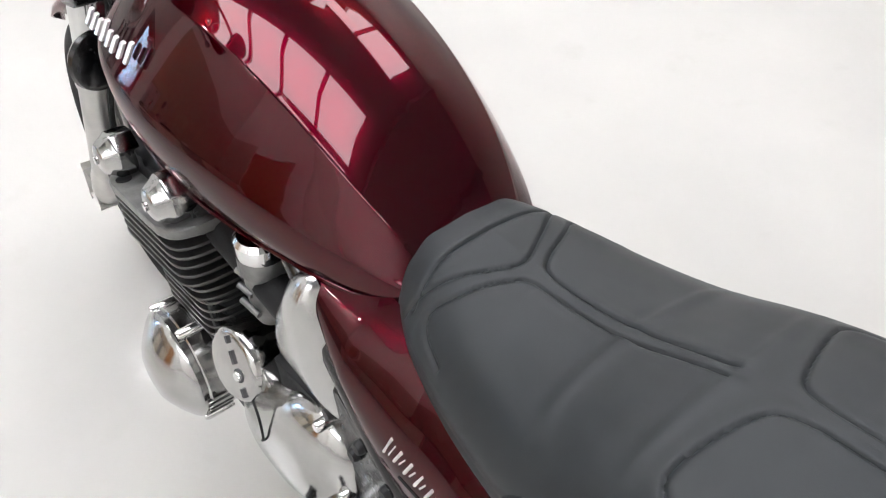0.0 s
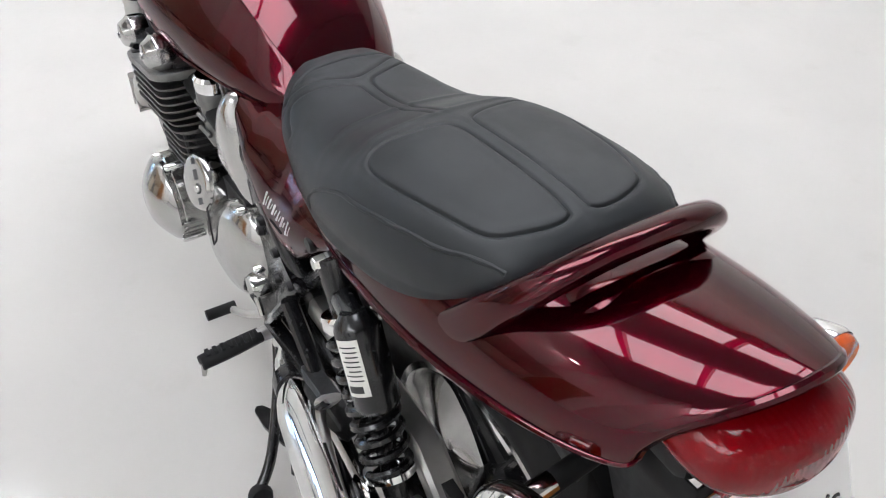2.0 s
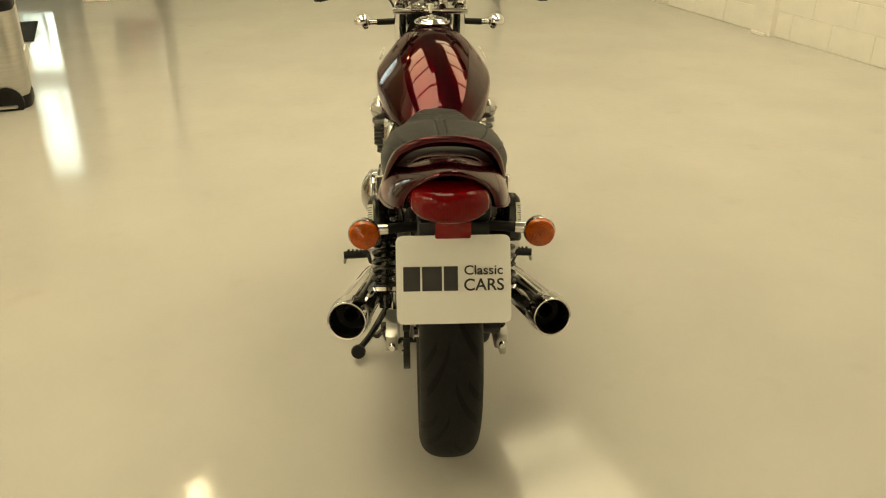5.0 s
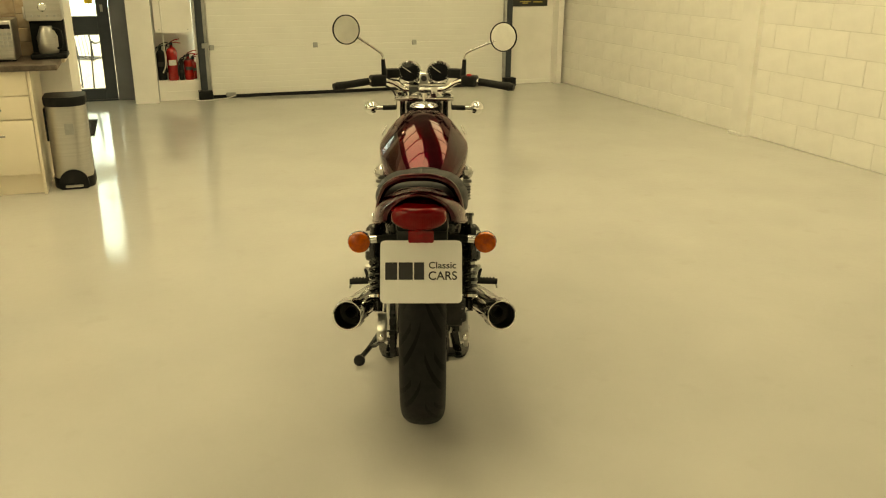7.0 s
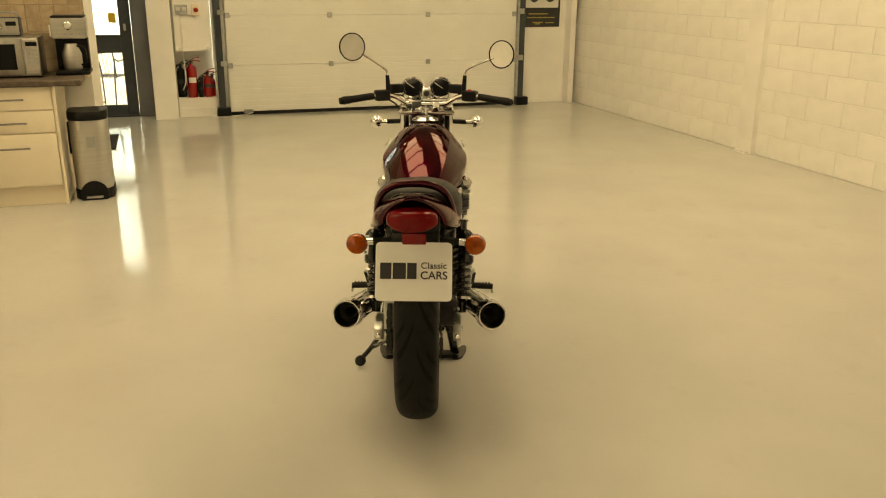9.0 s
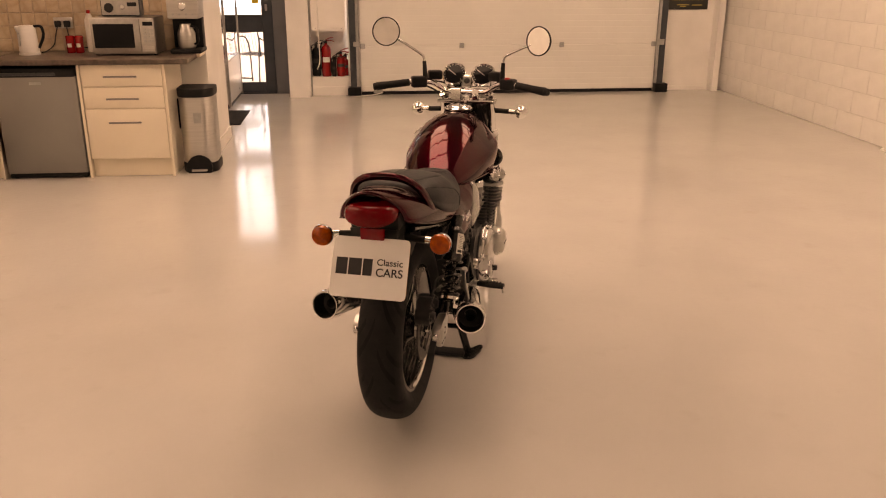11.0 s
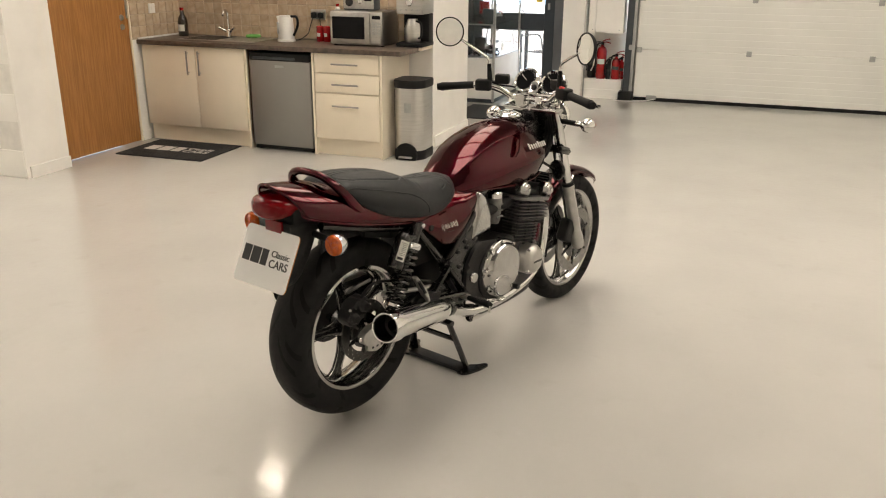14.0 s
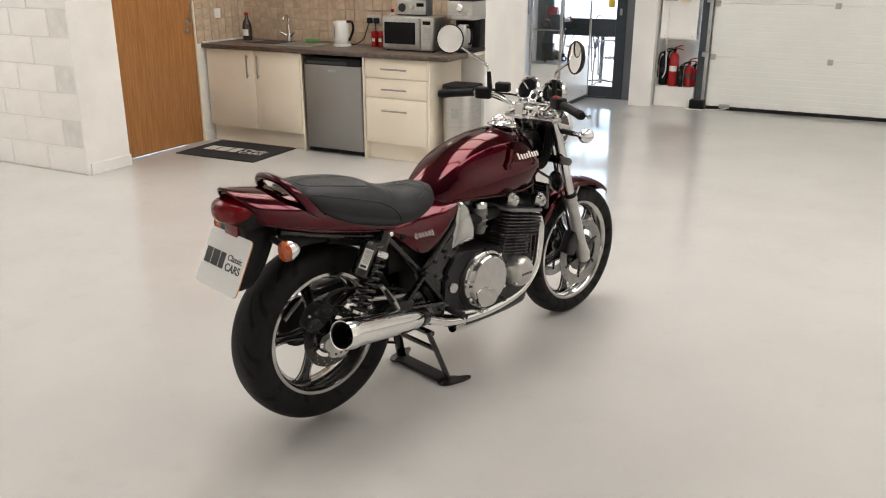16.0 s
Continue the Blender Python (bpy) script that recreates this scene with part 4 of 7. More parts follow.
# ---- side panels ----
PANEL_LOW = [(0.128, 0.022, 0.742), (0.138, -0.026, 0.702), (0.144, -0.068, 0.660), (0.148, -0.108, 0.624), (0.151, -0.15, 0.592), (0.152, -0.20, 0.577), (0.151, -0.25, 0.588), (0.150, -0.29, 0.617), (0.147, -0.34, 0.660), (0.140, -0.385, 0.696)]
PANEL_TOP = [(0.122, 0.024, 0.748), (0.112, -0.018, 0.748), (0.102, -0.06, 0.750), (0.095, -0.10, 0.752), (0.10, -0.15, 0.745), (0.112, -0.20, 0.730), (0.123, -0.25, 0.722), (0.132, -0.30, 0.716), (0.136, -0.345, 0.710), (0.137, -0.388, 0.704)]


def panel_rows(n=60, nv=26):
    """Side panel: from its lower edge a full curve up and in under the seat and the tank."""
    low, top = catmull(PANEL_LOW, n), catmull(PANEL_TOP, n)
    rows = []
    for p, q in zip(low, top):
        h = q[2] - p[2]
        c = np.array((p[0] + 0.042 * min(1.0, h / 0.12), (p[1] + q[1]) / 2, p[2] + 0.52 * h))
        rows.append([p - (0.018, 0, 0), p - (0.004, 0, 0.002)] + [p * (1 - v) ** 2 + c * 2 * v * (1 - v) + q * v * v for v in np.linspace(0, 1, nv)])
    return [[r - np.array((0.02, 0, 0)) for r in rows[0]]] + rows + [[r - np.array((0.02, 0, 0)) for r in rows[-1]]]


def on_panel(y, z, s, out=0.0):
    """The panel's face at a height, for what is fixed to it."""
    p = min((q for r in panel_rows()[1:-1] for q in r[2:]), key=lambda q: math.hypot(q[1] - y, q[2] - z))
    return (s * (p[0] + out), y, z)


def pillow(outline, x0, bulge, s):
    """A plate with a softly domed outer face."""
    c = np.mean(np.array(outline), axis=0)
    bm = bmesh.new()
    rings = []
    for f, h in [(0.985, -0.02), (1.0, 0.0)] + [(f, (1 - f ** 3.2) ** 0.62) for f in (0.985, 0.96, 0.92, 0.87, 0.80, 0.72, 0.62, 0.5, 0.36, 0.2, 0.06)]:
        rings.append([(s * (x0 + bulge * h), c[0] + (y - c[0]) * f, c[1] + (z - c[1]) * f) for y, z in outline])
    return grid_mesh(rings, True, True, bm)


for _s in (-1, 1):
    _p = part("side_panel", grid_mesh([[(_s * x, y, z) for x, y, z in r] for r in panel_rows()]), PAINT, BIKE, "glossy burgundy side panel")
    for _k in range(6):
        _y, _h = -0.182 - _k * 0.0168, 0.012 if _k in (0, 5) else 0.009
        _a, _b = (_y + 0.003, 0.6555 - _h + 0.0006 * _k), (_y - 0.004, 0.6555 + _h + 0.0006 * _k)
        part("badge_bar", tube([on_panel(*_a, _s), on_panel(*_b, _s)], 0.0019, 6), SILVER_INK, _p, "slanted silver badge bar")
        part("badge_bar", tube([on_panel(_a[0] - 0.0075, _a[1] + 0.003, _s), on_panel(_b[0] - 0.0065, _b[1] - 0.004, _s)], 0.0012, 6), SILVER_INK, _p, "slanted silver badge bar")
    part("badge_bar", tube([on_panel(-0.205, 0.633, _s), on_panel(-0.245, 0.636, _s)], 0.0018, 6), PLASTIC, _p, "dark badge bar")
    part("panel_plug", lathe([(0, 0.160), (0.010, 0.160), (0.012, 0.157), (0.012, 0.13)], 20, Matrix.Translation((0, -0.325, 0.668)) if _s > 0 else Matrix.Translation((0, -0.325, 0.668)) @ Matrix.Rotation(math.pi, 4, "Z")), PLASTIC, _p)
    _tri = rounded([(-0.080, 0.548), (-0.064, 0.622), (-0.044, 0.706), (-0.022, 0.744), (0.010, 0.730), (0.044, 0.665), (0.062, 0.615), (0.060, 0.562)], 0.016, 6)
    part("air_cover", pillow(_tri, 0.134, 0.033, _s), BRUSHED, BIKE, "polished aluminium triangular side cover")
    # tank badge bars
    for _k in range(8):
        _y = 0.275 + _k * 0.0165
        _xs = 0.1815 - abs(_y - 0.31) * 0.06
        bm = box((_xs - 0.004, _y, 0.862), (_xs + 0.0012, _y + 0.0075, 0.884 if _k in (0, 4) else 0.879), 0.0008, 1)
        for v in bm.verts:
            v.co.x = _s * (v.co.x - (v.co.z - 0.862) * 0.6)
        part("badge_bar", bm, SILVER_INK, TANK, "silver badge bar")

# ---- frame ----
for _s in (-1, 1):
    X = 0.118 * _s
    part("frame_tube", tube([(0.10 * _s, 0.40, 0.74), (X, 0.10, 0.735), (X * 1.08, 0.020, 0.722), (X * 1.14, -0.052, 0.650), (X * 1.14, -0.155, 0.552), (X * 1.06, -0.205, 0.495)], 0.0175, 12, 40), BLACK, BIKE)
    part("seat_rail", tube([(X, 0.02, 0.725), (X, -0.25, 0.695), (0.12 * _s, -0.45, 0.690), (0.09 * _s, -0.80, 0.775)], 0.014, 10, 30), BLACK, BIKE)
    part("rear_stay", tube([(0.128 * _s, -0.395, 0.695), (X, -0.205, 0.490)], 0.014, 10), BLACK, BIKE)
    part("down_tube", tube([(0.03 * _s, 0.545, 0.90), (0.06 * _s, 0.50, 0.72), (0.075 * _s, 0.475, 0.45), (0.085 * _s, 0.44, 0.24), (0.10 * _s, 0.36, 0.205), (0.11 * _s, 0.05, 0.21), (0.11 * _s, -0.10, 0.26), (0.118 * _s, -0.14, 0.34)], 0.0165, 12, 60), BLACK, BIKE)
    part("pivot_plate", prism(rounded([(-0.235, 0.505), (-0.195, 0.515), (-0.06, 0.62), (-0.035, 0.60), (-0.03, 0.46), (-0.005, 0.32), (-0.03, 0.275), (-0.13, 0.27), (-0.17, 0.33)], 0.02), 0.108 * _s, 0.150 * _s, 0.008), BLACK, BIKE, "black frame plate")
    part("pivot_cap", lathe([(0, 0.182), (0.019, 0.182), (0.022, 0.178), (0.022, 0.145)], 28, Matrix.Translation((0, -0.086, 0.412)) @ Matrix.Rotation(0 if _s > 0 else math.pi, 4, "Z")), POLISHED, BIKE, "polished pivot cap")
    for _y, _z in ((-0.208, 0.500), (-0.160, 0.532), (-0.112, 0.562), (-0.052, 0.56), (-0.15, 0.47), (-0.10, 0.535)):
        part("frame_bolt", lathe([(0, 0.158), (0.007, 0.158), (0.009, 0.154), (0.009, 0.145)], 12, Matrix.Translation((0, _y, _z)) @ Matrix.Rotation(0 if _s > 0 else math.pi, 4, "Z")), CAST, BIKE)
    # footrest hanger
    bm = bmesh.new()
    for a, b in (((-0.235, 0.495), (-0.345, 0.395)), ((-0.235, 0.495), (-0.125, 0.36)), ((-0.345, 0.395), (-0.125, 0.36)), ((-0.345, 0.395), (-0.40, 0.36))):
        tube([(0.165 * _s, *a), (0.165 * _s, *b)], 0.014, 8, 0, bm, flat=0.7)
    _h = part("footrest_hanger", bm, BLACK, BIKE, "black triangular footrest hanger")
    bm = tube([(0.180 * _s, -0.378, 0.412), (0.190 * _s, -0.415, 0.465), (0.198 * _s, -0.466, 0.530)], [0.014, 0.018, 0.011], 10, 10, flat=0.55)
    part("passenger_peg", bm, SATIN, _h, "folded silver passenger footrest")
    part("peg_rubber", tube([(0.200 * _s, -0.412, 0.455), (0.207 * _s, -0.455, 0.512)], 0.0075, 8, flat=0.6), RUBBER, _h)
    part("hanger_casting", prism(rounded([(-0.29, 0.418), (-0.33, 0.372), (-0.40, 0.372), (-0.445, 0.398), (-0.43, 0.428), (-0.36, 0.432)], 0.012), 0.158 * _s, 0.182 * _s, 0.004), CAST, _h)
    # rider footrest
    _r = part("footrest_mount", tube([(0.14 * _s, -0.13, 0.345), (0.195 * _s, -0.132, 0.345)], 0.013, 10), SATIN, BIKE)
    part("rider_peg", tube([(0.19 * _s, -0.132, 0.346), (0.298 * _s, -0.145, 0.346)], [0.015, 0.017, 0.015], 10, 6, flat=0.75), RUBBER, _r, "ribbed rubber footrest")
    bm = bmesh.new()
    for _k in range(7):
        _x = (0.205 + _k * 0.013) * _s
        box((_x - 0.0035, -0.147 - 0.01 * (abs(_x) - 0.2), 0.352), (_x + 0.0035, -0.130 - 0.01 * (abs(_x) - 0.2), 0.3602), 0.001, 1, bm=bm)
    part("peg_ribs", bm, RUBBER, _r)
    part("peg_tip", tube([(0.292 * _s, -0.145, 0.343), (0.297 * _s, -0.146, 0.318)], [0.007, 0.004], 8), SATIN, _r)
part("battery_box", box((-0.09, -0.34, 0.50), (0.09, -0.02, 0.70), 0.02, 2), PLASTIC, BIKE, "black airbox and battery case")
part("wiring_bundle", tube([(0.10, -0.35, 0.67), (0.115, -0.42, 0.655), (0.10, -0.50, 0.675), (0.08, -0.6, 0.70)], 0.014, 8, 20), RUBBER, BIKE)
part("connector_box", box((0.075, -0.50, 0.665), (0.125, -0.43, 0.70), 0.006, 2), PLASTIC, BIKE)

# ---- engine ----
part("crankcase", prism(rounded([(0.385, 0.30), (0.395, 0.40), (0.36, 0.475), (0.19, 0.515), (-0.05, 0.545), (-0.12, 0.46), (-0.12, 0.31), (0.0, 0.275), (0.2, 0.272), (0.335, 0.275)], 0.03), -0.150, 0.165, 0.02, 3), CAST, BIKE, "dark painted crankcase")
part("oil_pan", prism(rounded([(0.34, 0.24), (0.30, 0.175), (0.08, 0.175), (0.05, 0.24)], 0.02), -0.09, 0.09, 0.015), CAST, BIKE)
TILT = Matrix.Translation((0, 0.265, 0.453)) @ Matrix.Rotation(radians(-11), 4, "X")
# swaps an extruded outline from (y, z) to lie flat in (x, y)
LIE = Matrix(((0, 1, 0, 0), (0, 0, 1, 0), (1, 0, 0, 0), (0, 0, 0, 1)))
part("cylinder_block", box((-0.160, -0.085, -0.02), (0.160, 0.085, 0.20), 0.012, 2, m=TILT), CAST, BIKE, "black cylinder block")
for _k in range(13):
    _z = 0.018 + _k * 0.0135
    _w = 0.178 if _k < 6 else (0.200 if _k > 7 else 0.190)
    _d = 0.098 if _k < 6 else 0.124
    _b = _w + 0.004
    bm = prism(rounded([(-_b, -_d + 0.012), (-_b + 0.075, -_d + 0.012), (-_b + 0.095, -0.075), (_b - 0.095, -0.075), (_b - 0.075, -_d + 0.012), (_b, -_d + 0.012), (_b, _d), (-_b, _d)], 0.036, 6), _z, _z + 0.0042, 0.001, 1)
    bmesh.ops.transform(bm, matrix=TILT @ LIE, verts=bm.verts)
    f = part("cooling_fin", bm, FIN_EDGE, BIKE, "thin cooling fin")
for _s in (-1, 1):
    for _y in (-0.07, 0.0, 0.07):
        part("cylinder_stud", tube([TILT @ Vector((0.17 * _s, _y, 0.0)), TILT @ Vector((0.17 * _s, _y, 0.19))], 0.006, 8), CAST, BIKE)
bm = prism(rounded([(-0.208, -0.118), (0.208, -0.118), (0.208, 0.118), (-0.208, 0.118)], 0.042, 6), 0.198, 0.212, 0.004, 2)
bmesh.ops.transform(bm, matrix=TILT @ LIE, verts=bm.verts)
part("cylinder_head", bm, HEAD_GREY, BIKE, "grey cylinder head")
for _s in (-1, 1):
    for _y in (-0.03, 0.075):
        part("stud_well", lathe([(0.011, 0), (0.011, 0.003), (0, 0.003)], 14, TILT @ Matrix.Translation((0.19 * _s, _y, 0.2105)) @ Matrix.Rotation(-math.pi / 2, 4, "Y")), INK, BIKE)
part("cam_cover", prism(rounded([(-0.115, 0.215), (-0.105, 0.262), (-0.05, 0.262), (-0.03, 0.235), (0.05, 0.235), (0.07, 0.262), (0.11, 0.262), (0.118, 0.215)], 0.012), -0.168, 0.168, 0.01, 2, m=TILT), CAST, BIKE, "black cam cover")
for _s in (-1, 1):
    for _y in (-0.082, 0.092):
        m = TILT @ Matrix.Translation((0.160 * _s, _y, 0.243)) @ Matrix.Rotation(0 if _s > 0 else math.pi, 4, "Z")
        bm = lathe([(0.031, 0), (0.033, 0.012), (0.033, 0.030), (0.028, 0.036), (0.021, 0.048), (0.012, 0.051), (0, 0.051)], 8, m @ Matrix.Rotation(math.pi / 8, 4, "X"))
        bmesh.ops.bevel(bm, geom=bm.edges, offset=0.002, segments=2, affect="EDGES", profile=0.5)
        _c = part("cam_end_cap", bm, POLISHED, BIKE, "polished faceted camshaft end cap")
        part("cap_screw", lathe([(0.006, 0.05), (0.006, 0.054), (0, 0.054)], 10, m), CHROME, _c)
    for _y in (0.30, 0.345):
        part("spark_plug_lead", tube([(0.085 * _s, _y, 0.72), (0.09 * _s, _y + 0.02, 0.77), (0.05 * _s, 0.36, 0.79)], 0.007, 8, 10), RUBBER, BIKE)
# carburettors
for _x in (-0.135, -0.048, 0.048, 0.135):
    _c = part("carburettor", lathe([(0.0, 0.585), (0.018, 0.585), (0.024, 0.60), (0.026, 0.66), (0.03, 0.668), (0.03, 0.69), (0.026, 0.696)], 20, Matrix.Translation((_x, 0.098, 0)) @ Matrix.Rotation(-math.pi / 2, 4, "Y")), HEAD_GREY, BIKE, "aluminium carburettor")
    part("carburettor_cap", lathe([(0.03, 0.692), (0.031, 0.698), (0.031, 0.712), (0.026, 0.718), (0, 0.719)], 24, Matrix.Translation((_x, 0.098, 0)) @ Matrix.Rotation(-math.pi / 2, 4, "Y")), CHROME, _c, "chrome cap")
    part("intake_stub", tube([(_x, 0.0, 0.645), (_x, 0.20, 0.655)], 0.024, 14), RUBBER, _c)
    for _z in (0.61, 0.635, 0.66):
        part("fitting", tube([(_x + 0.024 * math.copysign(1, _x), 0.080 + 0.4 * (_z - 0.61), _z + 0.004), (_x + 0.029 * math.copysign(1, _x), 0.112, _z + 0.008)], 0.0042, 10), HEAD_GREY, _c)
# right covers
m = Matrix.Translation((0, 0.092, 0.406))
_cl = part("clutch_cover", lathe([(0.121, 0.15), (0.121, 0.178), (0.116, 0.186), (0.107, 0.190), (0.103, 0.200), (0.094, 0.208), (0, 0.212)], 48, m), POLISHED, BIKE, "polished clutch cover")
part("cover_plinth", prism(rounded([(0.10, 0.27), (0.24, 0.30), (0.25, 0.44), (0.17, 0.53), (0.02, 0.52), (-0.045, 0.44), (-0.04, 0.34), (0.02, 0.275)], 0.03), 0.14, 0.172, 0.006), CAST, BIKE)
for _k in range(9):
    _a = math.tau * _k / 9 + 0.2
    part("cover_bolt", lathe([(0, 0.196), (0.006, 0.196), (0.0085, 0.192), (0.0085, 0.18)], 12, Matrix.Translation((0, 0.092 + 0.113 * math.cos(_a), 0.406 + 0.113 * math.sin(_a)))), CHROME, _cl)
part("cover_boss", prism(rounded([(0.005, 0.385), (0.09, 0.385), (0.13, 0.35), (0.125, 0.30), (0.03, 0.305)], 0.025), 0.19, 0.2145, 0.008, 3), POLISHED, _cl)
part("oil_plug", lathe([(0, 0.222), (0.011, 0.222), (0.013, 0.218), (0.013, 0.2)], 6, Matrix.Translation((0, 0.165, 0.31))), CAST, _cl)
_pc = part("ignition_cover", lathe([(0.065, 0.14), (0.065, 0.205), (0.062, 0.214), (0.056, 0.222), (0.049, 0.232), (0.034, 0.238), (0, 0.239)], 40, Matrix.Translation((0, 0.278, 0.398))), SATIN, BIKE, "satin ignition cover")
bm = bmesh.new()
for _k in range(8):
    box((0.2385, 0.248 + _k * 0.0078, 0.392), (0.2400, 0.253 + _k * 0.0078, 0.401), 0.0004, 1, bm=bm)
part("cover_badge", bm, INK, _pc)
for _a in (0.6, 2.2, 3.9, 5.4):
    part("cover_screw", lathe([(0, 0.222), (0.006, 0.222), (0.007, 0.21)], 10, Matrix.Translation((0, 0.278 + 0.058 * math.cos(_a), 0.398 + 0.058 * math.sin(_a)))), CHROME, _pc)
# left covers
_flip = Matrix.Rotation(math.pi, 4, "Z")
_al = part("alternator_cover", lathe([(0.086, 0.15), (0.086, 0.205), (0.083, 0.208), (0.083, 0.216), (0.086, 0.217), (0.0845, 0.221), (0.078, 0.228), (0.062, 0.2405), (0.046, 0.2505), (0.034, 0.2555), (0.02, 0.2575), (0, 0.258)], 44, Matrix.Translation((0, 0.275, 0.385)) @ _flip), POLISHED, BIKE, "polished domed alternator cover")
for _k in range(14):
    _a = math.pi * (1.05 + 0.75 * _k / 13)
    _y, _z = 0.275 + 0.0845 * math.cos(_a), 0.385 + 0.0845 * math.sin(_a)
    part("cover_rib", box((-0.212, _y - 0.0022, _z - 0.0035), (-0.175, _y + 0.0022, _z + 0.0035), 0.001, 1), POLISHED, _al)
for _a in (0.6, 1.9, 4.0):
    _y, _z = 0.275 + 0.088 * math.cos(_a), 0.385 + 0.088 * math.sin(_a)
    part("cover_bolt", lathe([(0, 0.216), (0.006, 0.216), (0.008, 0.212), (0.008, 0.17)], 12, Matrix.Translation((0, _y, _z)) @ _flip), CHROME, _al)
_face, _out = Vector((-0.192, 0.122, 0.506)), Vector((-0.955, -0.11, 0.26)).normalized()
_stm = along(_face - _out * 0.1885, _face)
_st = part("starter_cover", lathe([(0.056, 0.09), (0.056, 0.110), (0.0545, 0.112), (0.0545, 0.150), (0.054, 0.172), (0.051, 0.182), (0.047, 0.1865), (0.044, 0.188), (0.040, 0.1885), (0, 0.1885)], 44, _stm), POLISHED, BIKE, "polished starter cover with slots")
_up = Vector((0, 0.60, 0.80))
_up = (_up - _out * _up.dot(_out)).normalized()
_side = _face + _up.cross(_out).normalized() * 0.012
for _d, _w in ((0.036, 0.005), (0.012, 0.009), (-0.036, 0.006)):
    part("cover_slot", tube([_side - _out * 0.0030 + _up * (_d + q) for q in (-_w, 0, _w)], 0.0066, 8), INK, _st)
part("slot_ring", lathe([(0, 0.1893), (0.010, 0.1893), (0.011, 0.186)], 16, Matrix.Translation(_side - _face - _up * 0.013) @ _stm), INK, _st)
part("starter_bolt", lathe([(0, 0.1935), (0.006, 0.1935), (0.0075, 0.191), (0.0075, 0.186)], 12, Matrix.Translation(_side - _face - _up * 0.013) @ _stm), CHROME, _st)
_sc = part("sprocket_cover", pillow(rounded([(0.195, 0.33), (0.175, 0.42), (0.11, 0.455), (0.02, 0.530), (-0.05, 0.545), (-0.092, 0.51), (-0.105, 0.43), (-0.06, 0.345), (0.03, 0.295), (0.15, 0.285)], 0.03), 0.145, 0.045, -1), POLISHED, BIKE, "polished sprocket cover")
part("cover_hose", tube([(-0.186, 0.09, 0.475), (-0.193, 0.06, 0.46), (-0.193, 0.06, 0.42), (-0.188, 0.08, 0.39)], 0.0018, 6, 16), RUBBER, _sc)
for _y, _z in ((0.155, 0.37), (0.14, 0.44), (-0.05, 0.545), (-0.09, 0.45), (-0.04, 0.375)):
    part("cover_screw", lathe([(0, 0.172), (0.006, 0.172), (0.008, 0.168), (0.008, 0.15)], 10, Matrix.Translation((0, _y, _z)) @ _flip), CHROME, _sc)
# gear lever and brake pedal
_gl = part("gear_lever", tube([(-0.16, -0.075, 0.33), (-0.185, -0.04, 0.315), (-0.20, 0.0, 0.302)], 0.007, 8, 10), SATIN, BIKE)
part("lever_rubber", tube([(-0.19, 0.002, 0.303), (-0.245, 0.002, 0.303)], 0.0105, 12), RUBBER, _gl)
part("gear_linkage", tube([(-0.165, -0.075, 0.33), (-0.16, 0.0, 0.42)], 0.0055, 8), CHROME, BIKE)
_bp = part("brake_pedal", tube([(0.165, -0.13, 0.32), (0.18, -0.05, 0.30), (0.20, 0.02, 0.295), (0.225, 0.03, 0.297)], 0.008, 8, 14), CHROME, BIKE)
part("pedal_pad", box((0.205, 0.01, 0.300), (0.245, 0.045, 0.307), 0.003, 1), CHROME, _bp)
part("stop_switch", tube([(0.15, -0.22, 0.44), (0.15, -0.16, 0.36)], 0.010, 8), PLASTIC, BIKE)

# ---- exhaust ----
for _x in (0.150, 0.060, -0.060, -0.150):
    s = 1 if _x > 0 else -1
    _x = -0.122 if _x == -0.150 else _x
    if abs(_x) > 0.1:
        pts = [(_x * 0.86, 0.385, 0.612), (_x * 0.92, 0.432, 0.602), (_x, 0.455, 0.555), (_x, 0.456, 0.45), (_x, 0.428, 0.355), (_x, 0.345, 0.282), (_x, 0.18, 0.250), (_x, 0.02, 0.250), (_x * 1.03, -0.09, 0.268), (0.168 * s, -0.18, 0.302), (0.184 * s, -0.27, 0.343)]
    else:
        pts = [(_x, 0.40, 0.615), (_x, 0.435, 0.602), (_x, 0.458, 0.545), (_x, 0.460, 0.44), (_x, 0.445, 0.33), (_x, 0.40, 0.235), (_x * 1.2, 0.30, 0.20), (_x * 1.6, 0.08, 0.19), (_x * 2.1, -0.04, 0.215)]
    part("header_pipe", tube(pts, 0.0195, 16, 60), CHROME, BIKE, "chrome header pipe")
